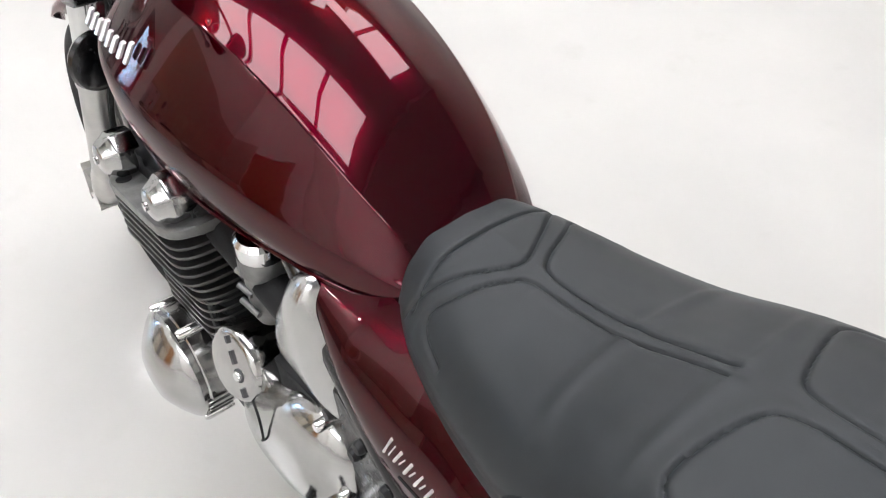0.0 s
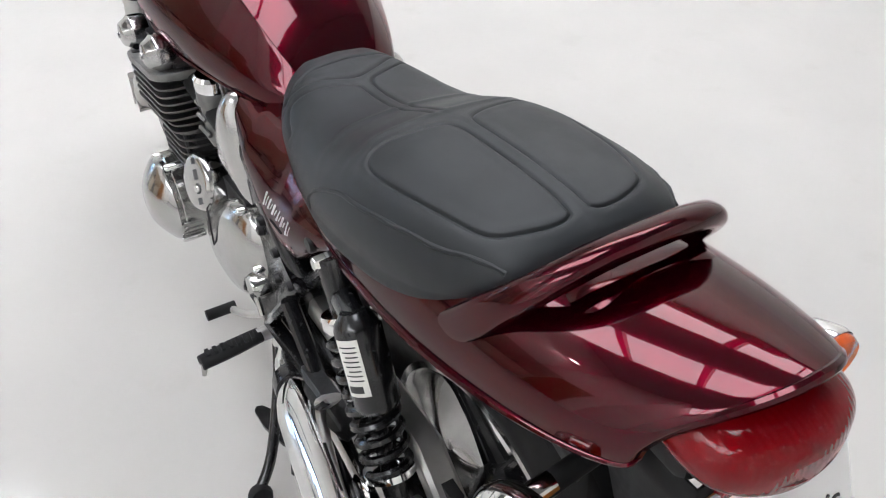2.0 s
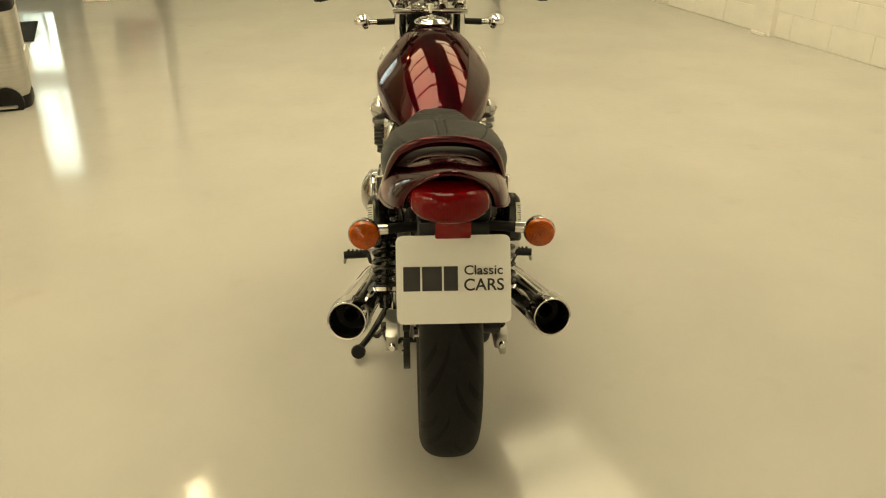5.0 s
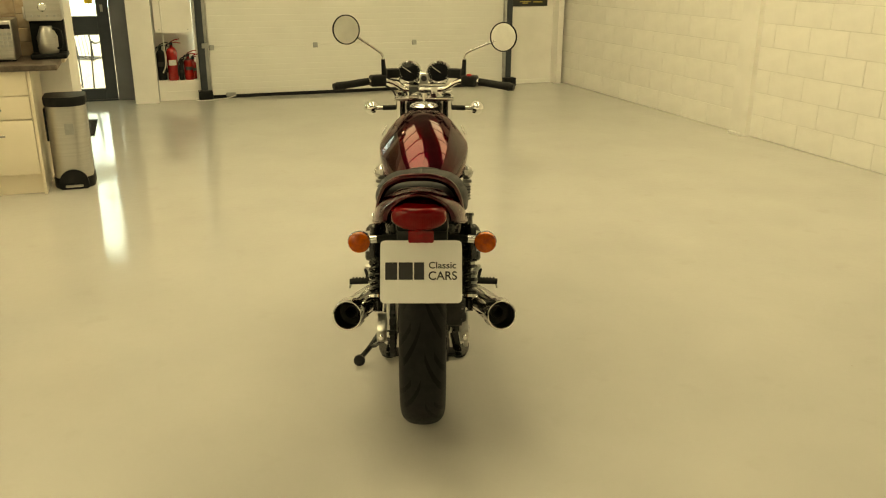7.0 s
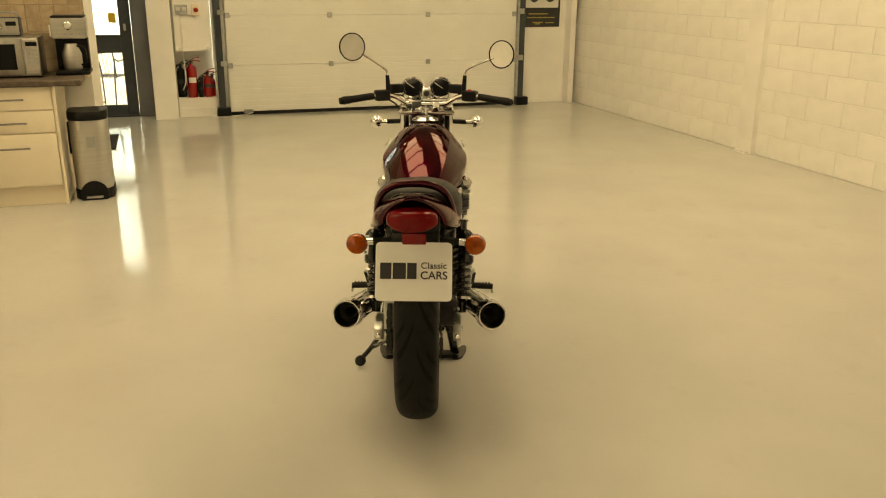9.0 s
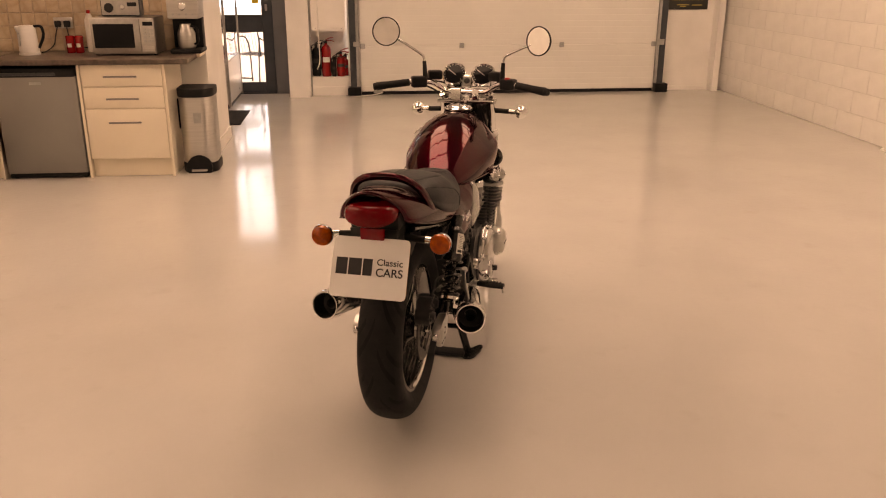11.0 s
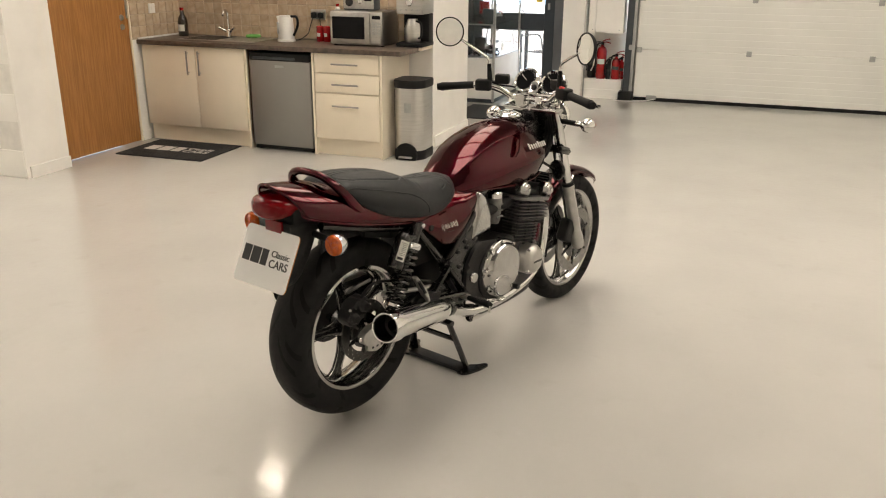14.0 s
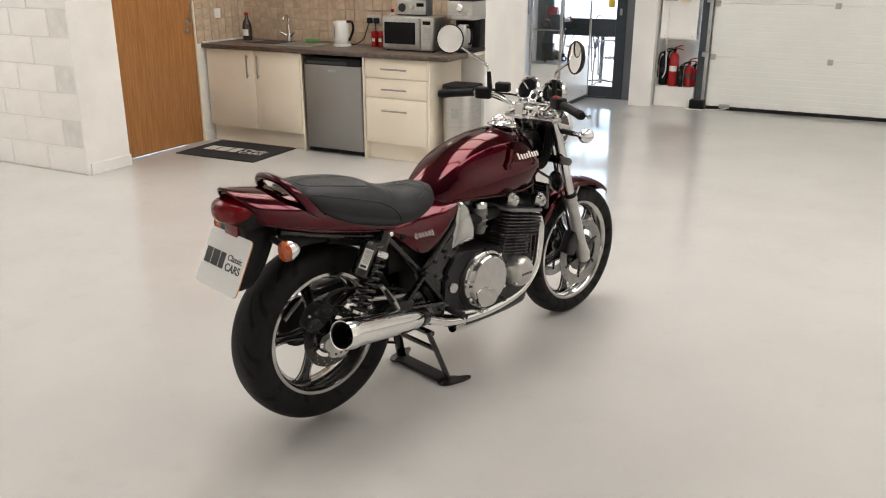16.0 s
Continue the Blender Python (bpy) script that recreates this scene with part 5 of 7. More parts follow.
for _s in (-1, 1):
    a, b = (0.183 * _s, -0.265, 0.345), (0.267 if _s > 0 else -0.255, -0.698, 0.435)
    m = along(a, b)
    L_ = (Vector(b) - Vector(a)).length
    mu = part("muffler", lathe([(0.026, 0.0), (0.030, 0.012), (0.040, 0.045), (0.0445, 0.075), (0.0455, 0.12), (0.0495, L_ - 0.055), (0.0545, L_ - 0.05), (0.0545, L_ - 0.036), (0.0515, L_ - 0.004), (0.0500, L_), (0.0460, L_ - 0.001), (0.0445, L_ - 0.02)], 44, m), CHROME, BIKE, "chrome megaphone muffler")
    part("muffler_mouth", lathe([(0.0450, L_ - 0.008), (0.043, L_ - 0.07), (0.022, L_ - 0.075), (0.022, L_ - 0.05), (0.0195, L_ - 0.05), (0.0195, L_ - 0.14), (0, L_ - 0.14)], 36, m), PLASTIC, mu, "plain black outlet")
    part("muffler_clamp", lathe([(0.025, -0.02), (0.034, -0.02), (0.035, 0.0), (0.034, 0.012), (0.028, 0.014)], 28, m), BLACK, mu, "black clamp")
    part("muffler_hanger", prism(rounded([(-0.42, 0.39), (-0.38, 0.40), (-0.36, 0.375), (-0.43, 0.355)], 0.008), 0.17 * _s, 0.20 * _s, 0.003), BLACK, mu)

# ---- stands ----
_cs = part("centre_stand", tube([(-0.115, -0.14, 0.215), (0.115, -0.14, 0.215)], 0.013, 10), BLACK, BIKE, "black steel centre stand")
for _s in (-1, 1):
    part("stand_leg", tube([(0.100 * _s, -0.150, 0.225), (0.120 * _s, -0.118, 0.13), (0.142 * _s, -0.078, 0.012)], 0.021, 10, 12, flat=0.55), BLACK, _cs)
    _tip = [(0.128 * _s, -0.128), (0.128 * _s, -0.045), (0.150 * _s, -0.030), (0.178 * _s, 0.012), (0.194 * _s, 0.006), (0.192 * _s, -0.045), (0.176 * _s, -0.105), (0.160 * _s, -0.128)]
    bm = prism(rounded(_tip, 0.008), -0.003, 0.006, 0.002, 1)
    bmesh.ops.transform(bm, matrix=LIE, verts=bm.verts)
    part("stand_foot", bm, BLACK, _cs)
bm = prism(rounded([(-0.125, 0.002), (-0.118, 0.014), (-0.055, 0.012), (-0.048, 0.001)], 0.003), -0.132, 0.132, 0.002, 1)
part("stand_plate", bm, PLASTIC, _cs, "flat black cross plate")
part("stand_brace", tube([(-0.118, -0.118, 0.14), (0.118, -0.118, 0.14)], 0.011, 8), BLACK, _cs)
part("stand_tang", tube([(-0.135, -0.10, 0.08), (-0.175, -0.19, 0.10), (-0.20, -0.26, 0.115)], [0.009, 0.012], 8, 10, flat=0.6), BLACK, _cs)
_ss = part("side_stand", tube([(-0.115, 0.02, 0.21), (-0.15, -0.06, 0.15), (-0.215, -0.165, 0.075), (-0.262, -0.205, 0.030)], 0.0105, 10, 20), BLACK, BIKE, "black side stand")
bm = lathe([(0, -0.015), (0.02, -0.013), (0.024, 0), (0.02, 0.013), (0, 0.015)], 16, along((-0.262, -0.212, 0.028), (-0.262, -0.25, 0.045)))
part("stand_pad", bm, RUBBER, _ss, "ribbed rubber stand pad")

# ---- front end ----
F0, F1 = Vector((0, 0.565, 1.00)), Vector((0, 0.845, 0.300))
fd = (F1 - F0).normalized()
for _s in (-1, 1):
    o = Vector((0.108 * _s, 0, 0))
    fk = part("fork_leg", tube([tuple(F0 + o), tuple(F0 + fd * 0.42 + o)], 0.0215, 20), CHROME, BIKE, "bright fork stanchion")
    part("fork_slider", lathe([(0, 0.40), (0.024, 0.40), (0.0285, 0.405), (0.0285, 0.43), (0.0255, 0.44), (0.0262, 0.68), (0.030, 0.70), (0.031, 0.74), (0.028, 0.765), (0, 0.767)], 28, along(tuple(F0 + o), tuple(F1 + o))), SATIN, fk, "satin aluminium fork slider")
    part("dust_seal", lathe([(0.022, 0.392), (0.028, 0.394), (0.0295, 0.40), (0.0295, 0.408), (0.028, 0.410)], 24, along(tuple(F0 + o), tuple(F1 + o))), RUBBER, fk)
    part("fork_cap", lathe([(0.019, -0.012), (0.017, -0.016), (0, -0.016)], 6, along(tuple(F0 + o), tuple(F1 + o))), CHROME, fk)
    part("axle_clamp", box((0.090 * _s, 0.836, 0.280), (0.122 * _s, 0.884, 0.338), 0.015, 3), SATIN, fk)
    part("lamp_ear", prism(rounded([(0.585, 0.97), (0.63, 0.955), (0.70, 0.935), (0.70, 0.90), (0.65, 0.895), (0.62, 0.86)], 0.012), 0.094 * _s, 0.100 * _s, 0.002), CHROME, fk, "chrome headlamp bracket")
    cp = part("front_caliper", box((-0.03, -0.055, -0.032), (0.03, 0.055, 0.032), 0.014, 3, m=Matrix.Translation((0.088 * _s, 0.760, 0.385)) @ Matrix.Rotation(radians(62), 4, "X")), CAST, BIKE, "black four-pot brake caliper")
    part("brake_hose", tube([(0.09 * _s, 0.755, 0.43), (0.10 * _s, 0.70, 0.55), (0.085 * _s, 0.64, 0.72), (0.05 * _s, 0.62, 0.90), (0.03 * _s, 0.58, 1.02)], 0.0055, 7, 24), RUBBER, cp)
part("top_yoke", prism([(p[0], p[1]) for p in rounded([(0.53, 0.965), (0.595, 0.965), (0.595, 0.986), (0.53, 0.986)], 0.008)], -0.134, 0.134, 0.008), POLISHED, BIKE, "polished top yoke")
part("lower_yoke", prism(rounded([(0.60, 0.785), (0.68, 0.765), (0.685, 0.795), (0.605, 0.82)], 0.012), -0.132, 0.132, 0.006), BLACK, BIKE)
part("steering_head", tube([(0, 0.53, 0.97), (0, 0.61, 0.79)], 0.030, 18), BLACK, BIKE)
part("head_gusset", prism(rounded([(0.38, 0.90), (0.53, 0.94), (0.60, 0.80), (0.50, 0.70), (0.36, 0.76)], 0.03), -0.055, 0.055, 0.012), BLACK, BIKE)
part("stem_nut", lathe([(0, 0.998), (0.016, 0.998), (0.018, 0.99), (0.018, 0.97)], 6, Matrix.Translation((0, 0.545, 0)) @ Matrix.Rotation(-math.pi / 2, 4, "Y")), CHROME, BIKE)
_hb = [(0.365, 0.395, 1.053), (0.24, 0.455, 1.066), (0.215, 0.468, 1.068), (0.155, 0.505, 1.060), (0.10, 0.535, 1.025), (0.06, 0.540, 1.018), (0, 0.541, 1.018)]
_hb = _hb + [(-x, y, z) for x, y, z in _hb[-2::-1]]
HB = part("handlebar", tube(_hb, 0.0115, 14, 70), CHROME, BIKE, "chrome handlebar")
for _s in (-1, 1):
    part("bar_clamp", box((0.030 * _s, 0.522, 0.985), (0.062 * _s, 0.562, 1.034), 0.006, 2), CHROME, HB)
    part("grip", tube([(0.245 * _s, 0.452, 1.0655), (0.378 * _s, 0.388, 1.0515)], [0.016, 0.0165, 0.0165, 0.019], 16, 10), RUBBER, HB, "black rubber grip")
    part("bar_end", tube([(0.378 * _s, 0.388, 1.0515), (0.393 * _s, 0.381, 1.050)], [0.017, 0.015], 16), RUBBER, HB)
    sw = part("switchgear", box((-0.036, -0.024, -0.024), (0.036, 0.024, 0.026), 0.010, 3, m=Matrix.Translation((0.205 * _s, 0.472, 1.066)) @ Matrix.Rotation(radians(-25 * _s), 4, "Z")), PLASTIC, HB, "black switch housing")
    if _s > 0:
        part("kill_switch", box((0.19, 0.452, 1.088), (0.212, 0.468, 1.098), 0.003, 1), RED_SWITCH, sw, "red kill switch")
    part("lever_perch", box((-0.028, -0.014, -0.012), (0.028, 0.02, 0.016), 0.006, 2, m=Matrix.Translation((0.178 * _s, 0.502, 1.068)) @ Matrix.Rotation(radians(-25 * _s), 4, "Z")), PLASTIC, HB)
    lv = part("lever", tube([(0.19 * _s, 0.522, 1.064), (0.25 * _s, 0.510, 1.058), (0.33 * _s, 0.465, 1.048), (0.388 * _s, 0.432, 1.040)], [0.008, 0.0065, 0.006, 0.0055], 10, 16, flat=0.7), POLISHED, HB, "polished lever")
    part("lever_ball", lathe([(0, -0.009), (0.006, -0.007), (0.009, 0), (0.006, 0.007), (0, 0.009)], 14, Matrix.Translation((0.390 * _s, 0.431, 1.040))), POLISHED, lv)
    res = part("fluid_reservoir", box((-0.032, -0.022, 0.0), (0.032, 0.022, 0.042), 0.008, 2, m=Matrix.Translation((0.142 * _s, 0.525, 1.072)) @ Matrix.Rotation(radians(-25 * _s), 4, "Z")), PLASTIC, HB, "black fluid reservoir")
    c = Vector((-0.330, 0.385, 1.292)) if _s < 0 else Vector((0.342, 0.385, 1.264))
    st = (0.176 * _s, 0.478, 1.085)
    mir = part("mirror_boot", tube([st, (0.180 * _s, 0.474, 1.160)], [0.012, 0.0085], 12), RUBBER, HB, "black rubber mirror boot")
    part("mirror_stem", tube([(0.180 * _s, 0.474, 1.155), (0.183 * _s, 0.472, 1.178), (0.20 * _s, 0.462, 1.196), tuple(c.lerp(Vector((0.20 * _s, 0.462, 1.196)), 0.42)), tuple(c + Vector((-0.012 * _s, 0.012, -0.012)))], 0.0058, 10, 24), CHROME, mir, "chrome mirror stem")
    m = look(tuple(c), tuple(c + Vector((0.52 * _s * -1, -1, 0.06)))) @ Matrix.Rotation(math.pi / 2, 4, "Y")
    part("mirror_shell", lathe([(0.0615, 0.0), (0.062, -0.004), (0.0565, -0.014), (0.04, -0.021), (0, -0.023)], 36, m), PLASTIC, mir, "black round mirror shell")
    part("mirror_rim", lathe([(0.0575, 0.0005), (0.0575, 0.003), (0.0605, 0.004), (0.0625, 0.002), (0.0625, -0.002)], 40, m), PLASTIC, mir)
    part("mirror_glass", lathe([(0.058, 0.001), (0.04, 0.0014), (0, 0.0016)], 36, m), MIRROR, mir, "mirror glass")
for _x in (-0.068, 0.068):
    m = look((_x, 0.605, 1.088), (_x * 1.0, 0.605 - 0.82, 1.088 + 0.57)) @ Matrix.Rotation(math.pi / 2, 4, "Y") @ Matrix.Scale(1.14, 4)
    g = part("instrument", lathe([(0.041, 0.003), (0.046, 0.010), (0.051, 0.004), (0.051, -0.012), (0.047, -0.032), (0.036, -0.05), (0, -0.056)], 40, m), CHROME, BIKE, "chrome-cased round instrument")
    part("instrument_glass", lathe([(0.0455, 0.0045), (0.02, 0.0055), (0, 0.0058)], 32, m), GAUGE_GLASS, g, "dark dial under glass")
    bm = bmesh.new()
    for _k in range(17):
        t = radians(-130 + 260 * _k / 16)
        ca, sa = math.cos(t), math.sin(t)
        grid_mesh([[m @ Vector((0.0068, rr * ca - w * sa, rr * sa + w * ca)) for rr in (0.036, 0.041)] for w in (-0.0007, 0.0007)], bm=bm)
    part("dial_marks", bm, GALV, g)
    bm = bmesh.new()
    grid_mesh([[m @ Vector((0.0072, a * 0.6 + w * 0.8, a * 0.8 - w * 0.6)) for a in (-0.008, 0.033)] for w in (-0.001, 0.001)], bm=bm)
    part("needle", bm, LABEL, g)
_wp = part("warning_panel", prism(rounded([(0.545, 1.035), (0.60, 1.03), (0.615, 1.075), (0.575, 1.092)], 0.008), -0.020, 0.020, 0.005), CHROME, BIKE, "chrome warning lamp panel")
part("ignition_switch", lathe([(0, 0.012), (0.011, 0.012), (0.014, 0.008), (0.014, 0)], 18, look((0, 0.566, 1.062), (0, 0.566 - 0.8, 1.062 + 0.55)) @ Matrix.Rotation(math.pi / 2, 4, "Y")), PLASTIC, _wp)
part("instrument_bracket", box((-0.10, 0.575, 1.015), (0.10, 0.60, 1.04), 0.006, 2), CHROME, BIKE)
_hl = part("headlamp", lathe([(0, -0.11), (0.045, -0.105), (0.072, -0.075), (0.086, -0.03), (0.090, 0.0), (0.090, 0.012)], 40, look((0, 0.705, 0.918), (0, 2, 0.90)) @ Matrix.Rotation(math.pi / 2, 4, "Y")), BLACK, BIKE, "black headlamp shell")
part("headlamp_rim", lathe([(0.084, 0.03), (0.092, 0.022), (0.094, 0.01), (0.091, 0.0)], 40, look((0, 0.705, 0.918), (0, 2, 0.90)) @ Matrix.Rotation(math.pi / 2, 4, "Y")), CHROME, _hl)
part("headlamp_glass", lathe([(0.086, 0.026), (0.05, 0.036), (0, 0.04)], 36, look((0, 0.705, 0.918), (0, 2, 0.90)) @ Matrix.Rotation(math.pi / 2, 4, "Y")), WHITE_PLATE, _hl)
for _s in (-1, 1):
    for _x0, _r in ((0.072, 0.0075), (0.086, 0.006), (0.058, 0.009)):
        part("wiring_loom", tube([(0.05 * _s, 0.46, 0.80), (_x0 * _s, 0.535, 0.775 - 0.4 * _r), (_x0 * 1.05 * _s, 0.585, 0.86), (0.5 * _x0 * _s, 0.625, 0.965)], _r, 8, 20), RUBBER, BIKE, "black wiring loom at the steering head")
# mudguard over the front wheel
_g = []
for a in np.linspace(radians(45), radians(168), 40):
    row = []
    for t in np.linspace(-1, 1, 15):
        taper = 0.062 if a > radians(53) else 0.062 * (0.55 + 0.45 * (a - radians(45)) / radians(8))
        r = 0.322 + 0.030 * math.sqrt(max(0, 1 - abs(t) ** 2.5))
        row.append((taper * t * 1.12, 0.865 + r * math.cos(a), 0.312 + r * math.sin(a)))
    _g.append(row)
part("front_mudguard", grid_mesh(_g), PAINT, BIKE, "burgundy front mudguard").modifiers.new("thickness", "SOLIDIFY").thickness = 0.003
for _s in (-1, 1):
    part("mudguard_stay", tube([(0.069 * _s, 0.825, 0.635), (0.085 * _s, 0.77, 0.58), (0.095 * _s, 0.735, 0.56)], 0.006, 8), CHROME, BIKE)
    _h = part("horn", lathe([(0, 0.0), (0.03, 0.002), (0.044, 0.012), (0.046, 0.02), (0.04, 0.03), (0.02, 0.034), (0, 0.036)], 30, look((0.125 * _s, 0.56, 0.715), (0.35 * _s, 1.4, 0.69)) @ Matrix.Rotation(math.pi / 2, 4, "Y")), BLACK, BIKE, "black disc horn")
    part("horn_bracket", tube([(0.06 * _s, 0.53, 0.76), (0.125 * _s, 0.565, 0.72)], 0.006, 8), BLACK, BIKE)
_oc = part("oil_cooler", box((-0.13, 0.515, 0.60), (0.13, 0.54, 0.71), 0.006, 2), BLACK, BIKE, "black oil cooler")
for _k in range(8):
    part("cooler_fin", box((-0.125, 0.512, 0.612 + 0.012 * _k), (0.125, 0.543, 0.616 + 0.012 * _k), 0.001, 1), CAST, _oc)
for pts in ([(-0.17, 0.50, 1.07), (-0.10, 0.62, 1.03), (-0.05, 0.60, 0.86), (-0.06, 0.40, 0.80)], [(0.19, 0.50, 1.06), (0.10, 0.64, 1.0), (0.05, 0.58, 0.86), (0.07, 0.35, 0.75)],
            [(-0.20, 0.49, 1.06), (-0.13, 0.60, 0.98), (-0.10, 0.52, 0.80), (-0.17, 0.36, 0.56), (-0.17, 0.20, 0.44)], [(0.03, 0.62, 1.05), (0.06, 0.66, 0.85), (0.04, 0.74, 0.50), (0.06, 0.86, 0.34)]):
    part("control_cable", tube(pts, 0.0042, 7, 30), RUBBER, BIKE)
for pts in ([(-0.12, -0.10, 0.50), (-0.15, -0.22, 0.40), (-0.15, -0.24, 0.30), (-0.13, -0.30, 0.20), (-0.12, -0.28, 0.12)], [(-0.10, -0.12, 0.52), (-0.135, -0.20, 0.36), (-0.13, -0.16, 0.24)]):
    part("breather_hose", tube(pts, 0.0055, 7, 24), RUBBER, BIKE)


# ---- the room ----
def slab(name, a, b, mat, label="", bevel=0.0):
    ob = mesh_object(name, box(a, b, bevel), mat, None, "", smooth=False)
    return tagged(ob, label, "", "", "structure")


CEIL_Z = 5.0
LAMP_Z = 3.7
slab("floor", (-8.2, -6.2, -0.12), (4.6, 7.55, 0.0), FLOOR, "glossy pale grey resin floor with faint scuffs")
slab("wall_south", (-8.2, -6.2, 0), (4.6, -6.0, CEIL_Z), WALL_PAINT)
slab("wall_west", (-8.2, -6.0, 0), (-8.0, 1.95, CEIL_Z), WALL_PAINT)
slab("wall_closing", (-8.2, 1.95, 0), (-4.50, 2.15, CEIL_Z), WALL_PAINT)
WALL_Z = CEIL_Z + 0.3
site(0.957)
# north wall pieces round the entrance and the shutter
slab("wall_north_corner", (3.62, 7.84, 0), (4.6, 8.04, WALL_Z), WALL_PAINT, "smooth white wall panel")
slab("wall_north_head", (-0.62, 7.84, 2.9), (3.62, 8.04, WALL_Z), WALL_PAINT)
# Unseen backing, added to stop daylight leaking through the shutter joints.
slab("shutter_light_stop", (-0.62, 7.84, 0), (3.62, 7.94, 2.9), WALL_PAINT)
slab("wall_north_door_head", (-2.75, 7.98, 2.2), (-1.37, 8.18, WALL_Z), WALL_PAINT)
slab("pilaster_entrance", (-1.37, 7.58, 0), (-1.10, 8.18, WALL_Z), WALL_PAINT, "white painted pilaster")
slab("pilaster_corner", (4.24, 7.66, 0), (4.32, 7.84, WALL_Z), WALL_PAINT)
slab("skirting_corner", (3.62, 7.825, 0), (4.24, 7.84, 0.05), WALL_PAINT)
slab("wall_hall_west", (-3.0, 4.9, 0), (-2.75, 8.18, WALL_Z), WALL_PAINT)
site(0.977)
slab("pilaster_east", (4.25, 3.56, 0), (4.33, 3.80, WALL_Z), WALL_PAINT, "white painted pier")
slab("pilaster_foot", (4.22, 3.60, 0), (4.25, 3.78, 0.02), WALL_PAINT)
site(0.9855)
# kitchen walls
slab("wall_kitchen", (-4.60, 3.97, 0), (-1.74, 4.915, WALL_Z), WALL_PAINT, "white partition beside the kitchenette")
slab("skirting_partition", (-1.74, 3.99, 0), (-1.725, 4.915, 0.10), WALL_PAINT)
slab("wall_kitchen_side", (-4.60, 3.25, 0), (-4.36, 3.97, WALL_Z), WALL_PAINT)
slab("wall_door_head", (-4.60, 2.20, 2.10), (-4.36, 3.25, WALL_Z), WALL_PAINT)
slab("wall_jamb", (-4.60, 1.80, 0), (-4.215, 2.20, WALL_Z), WALL_PAINT, "white wall return beside the oak door")
slab("skirting_jamb", (-4.215, 1.79, 0), (-4.20, 2.20, 0.09), WALL_PAINT)
slab("skirting_kitchen", (-4.36, 3.27, 0), (-4.345, 3.37, 0.09), WALL_PAINT)
site(1.0)
# roof with three strips of roof lights
bm = bmesh.new()
# The first strip is added out of view to brighten the west side.
STRIPS = ((-7.2, -4.9, -2.8, 1.75), (-1.75, 0.0, -0.9, 4.6), (2.0, 3.5, -0.9, 4.9))
_edges = [-8.2] + [v for s in STRIPS for v in s[:2]] + [4.6]
for _a, _b in zip(_edges[0::2], _edges[1::2]):
    box((_a, -6.2, CEIL_Z), (_b, 8.2, CEIL_Z + 0.1), 0, bm=bm)
for _a, _b, Y0, Y1 in STRIPS:
    for _y0, _y1 in ((-6.2, Y0), (Y1, 8.2)):
        box((_a, _y0, CEIL_Z), (_b, _y1, CEIL_Z + 0.1), 0, bm=bm)
    for _y in np.arange(Y0 + 1.25, Y1 - 0.5, 1.3):
        box((_a, _y - 0.06, CEIL_Z - 0.02), (_b, _y + 0.06, CEIL_Z + 0.1), 0, bm=bm)
for _y in (-4.4, -1.6):
    box((-8.0, _y - 0.07, CEIL_Z - 0.22), (4.32, _y + 0.07, CEIL_Z - 0.004), 0, bm=bm)
tagged(mesh_object("ceiling", bm, CEIL, smooth=False), "grey lined roof with translucent strips", "", "", "structure")
for _a, _b, Y0, Y1 in STRIPS:
    slab("roof_light", (_a, Y0, CEIL_Z + 0.06), (_b, Y1, CEIL_Z + 0.09), ROOF_LIGHT, "translucent roof light strip full of daylight")


def ceiling_lamp(x, y):
    e = empty("ceiling_lamp", pose(x, y, LAMP_Z), "square white high-bay ceiling lamp, lit", "ceiling lamp", "ceiling lamps")
    part("housing", box((-0.11, -0.11, 0.0), (0.11, 0.11, 0.08), 0.02, 2), WHITE_PLASTIC, e)
    part("lamp_glass", box((-0.085, -0.085, -0.012), (0.085, 0.085, 0.0), 0.004, 1), LAMP_GLOW, e)
    part("rod", tube([(0, 0, 0.07), (0, 0, CEIL_Z - LAMP_Z + 0.065)], 0.008, 8), GALV, e)
    return e


_cl0 = ceiling_lamp(-1.02, 3.7)
for _x, _y in ((-3.45, 3.6), (-4.4, -4.6), (-1.14, -4.6), (1.9, -4.6)):
    copy_thing(_cl0, pose(_x, _y, LAMP_Z))

# ---- sectional shutter door ----
site(0.957)
_door = empty("garage_door", pose(0, 0, 0), "closed white ribbed sectional garage door", "garage door", kind="structure")
_sec = [0.04, 0.62, 1.23, 1.84, 2.45, 2.9]
for _z0, _z1 in zip(_sec, _sec[1:]):
    prof = [(7.745, _z0 + 0.001)]
    n = max(2, round((_z1 - _z0) / 0.075))
    for k in range(n):
        za, zb = _z0 + 0.001 + (_z1 - _z0 - 0.002) * k / n, _z0 + 0.001 + (_z1 - _z0 - 0.002) * (k + 1) / n
        prof += [(7.738, za + 0.005), (7.738, zb - 0.005), (7.7398, zb)]
    prof += [(7.79, _z1 - 0.001), (7.79, _z0 + 0.001)]
    part("door_section", prism(prof, -0.46, 3.44, 0), DOOR_PANEL, _door, smooth=False)
for _z in _sec[1:5]:
    for _x in (-0.43, 0.85, 2.17, 3.41):
        part("hinge", box((_x - 0.03, 7.722, _z - 0.032), (_x + 0.03, 7.739, _z + 0.032), 0.004, 1), GALV, _door)
part("rubber_seal", box((-0.46, 7.735, 0.0), (3.44, 7.80, 0.04), 0.006, 1), RUBBER, _door, "black rubber bottom seal")
part("floor_bolt", box((-0.30, 7.70, 0.02), (-0.18, 7.737, 0.07), 0.006, 1), GALV, _door)
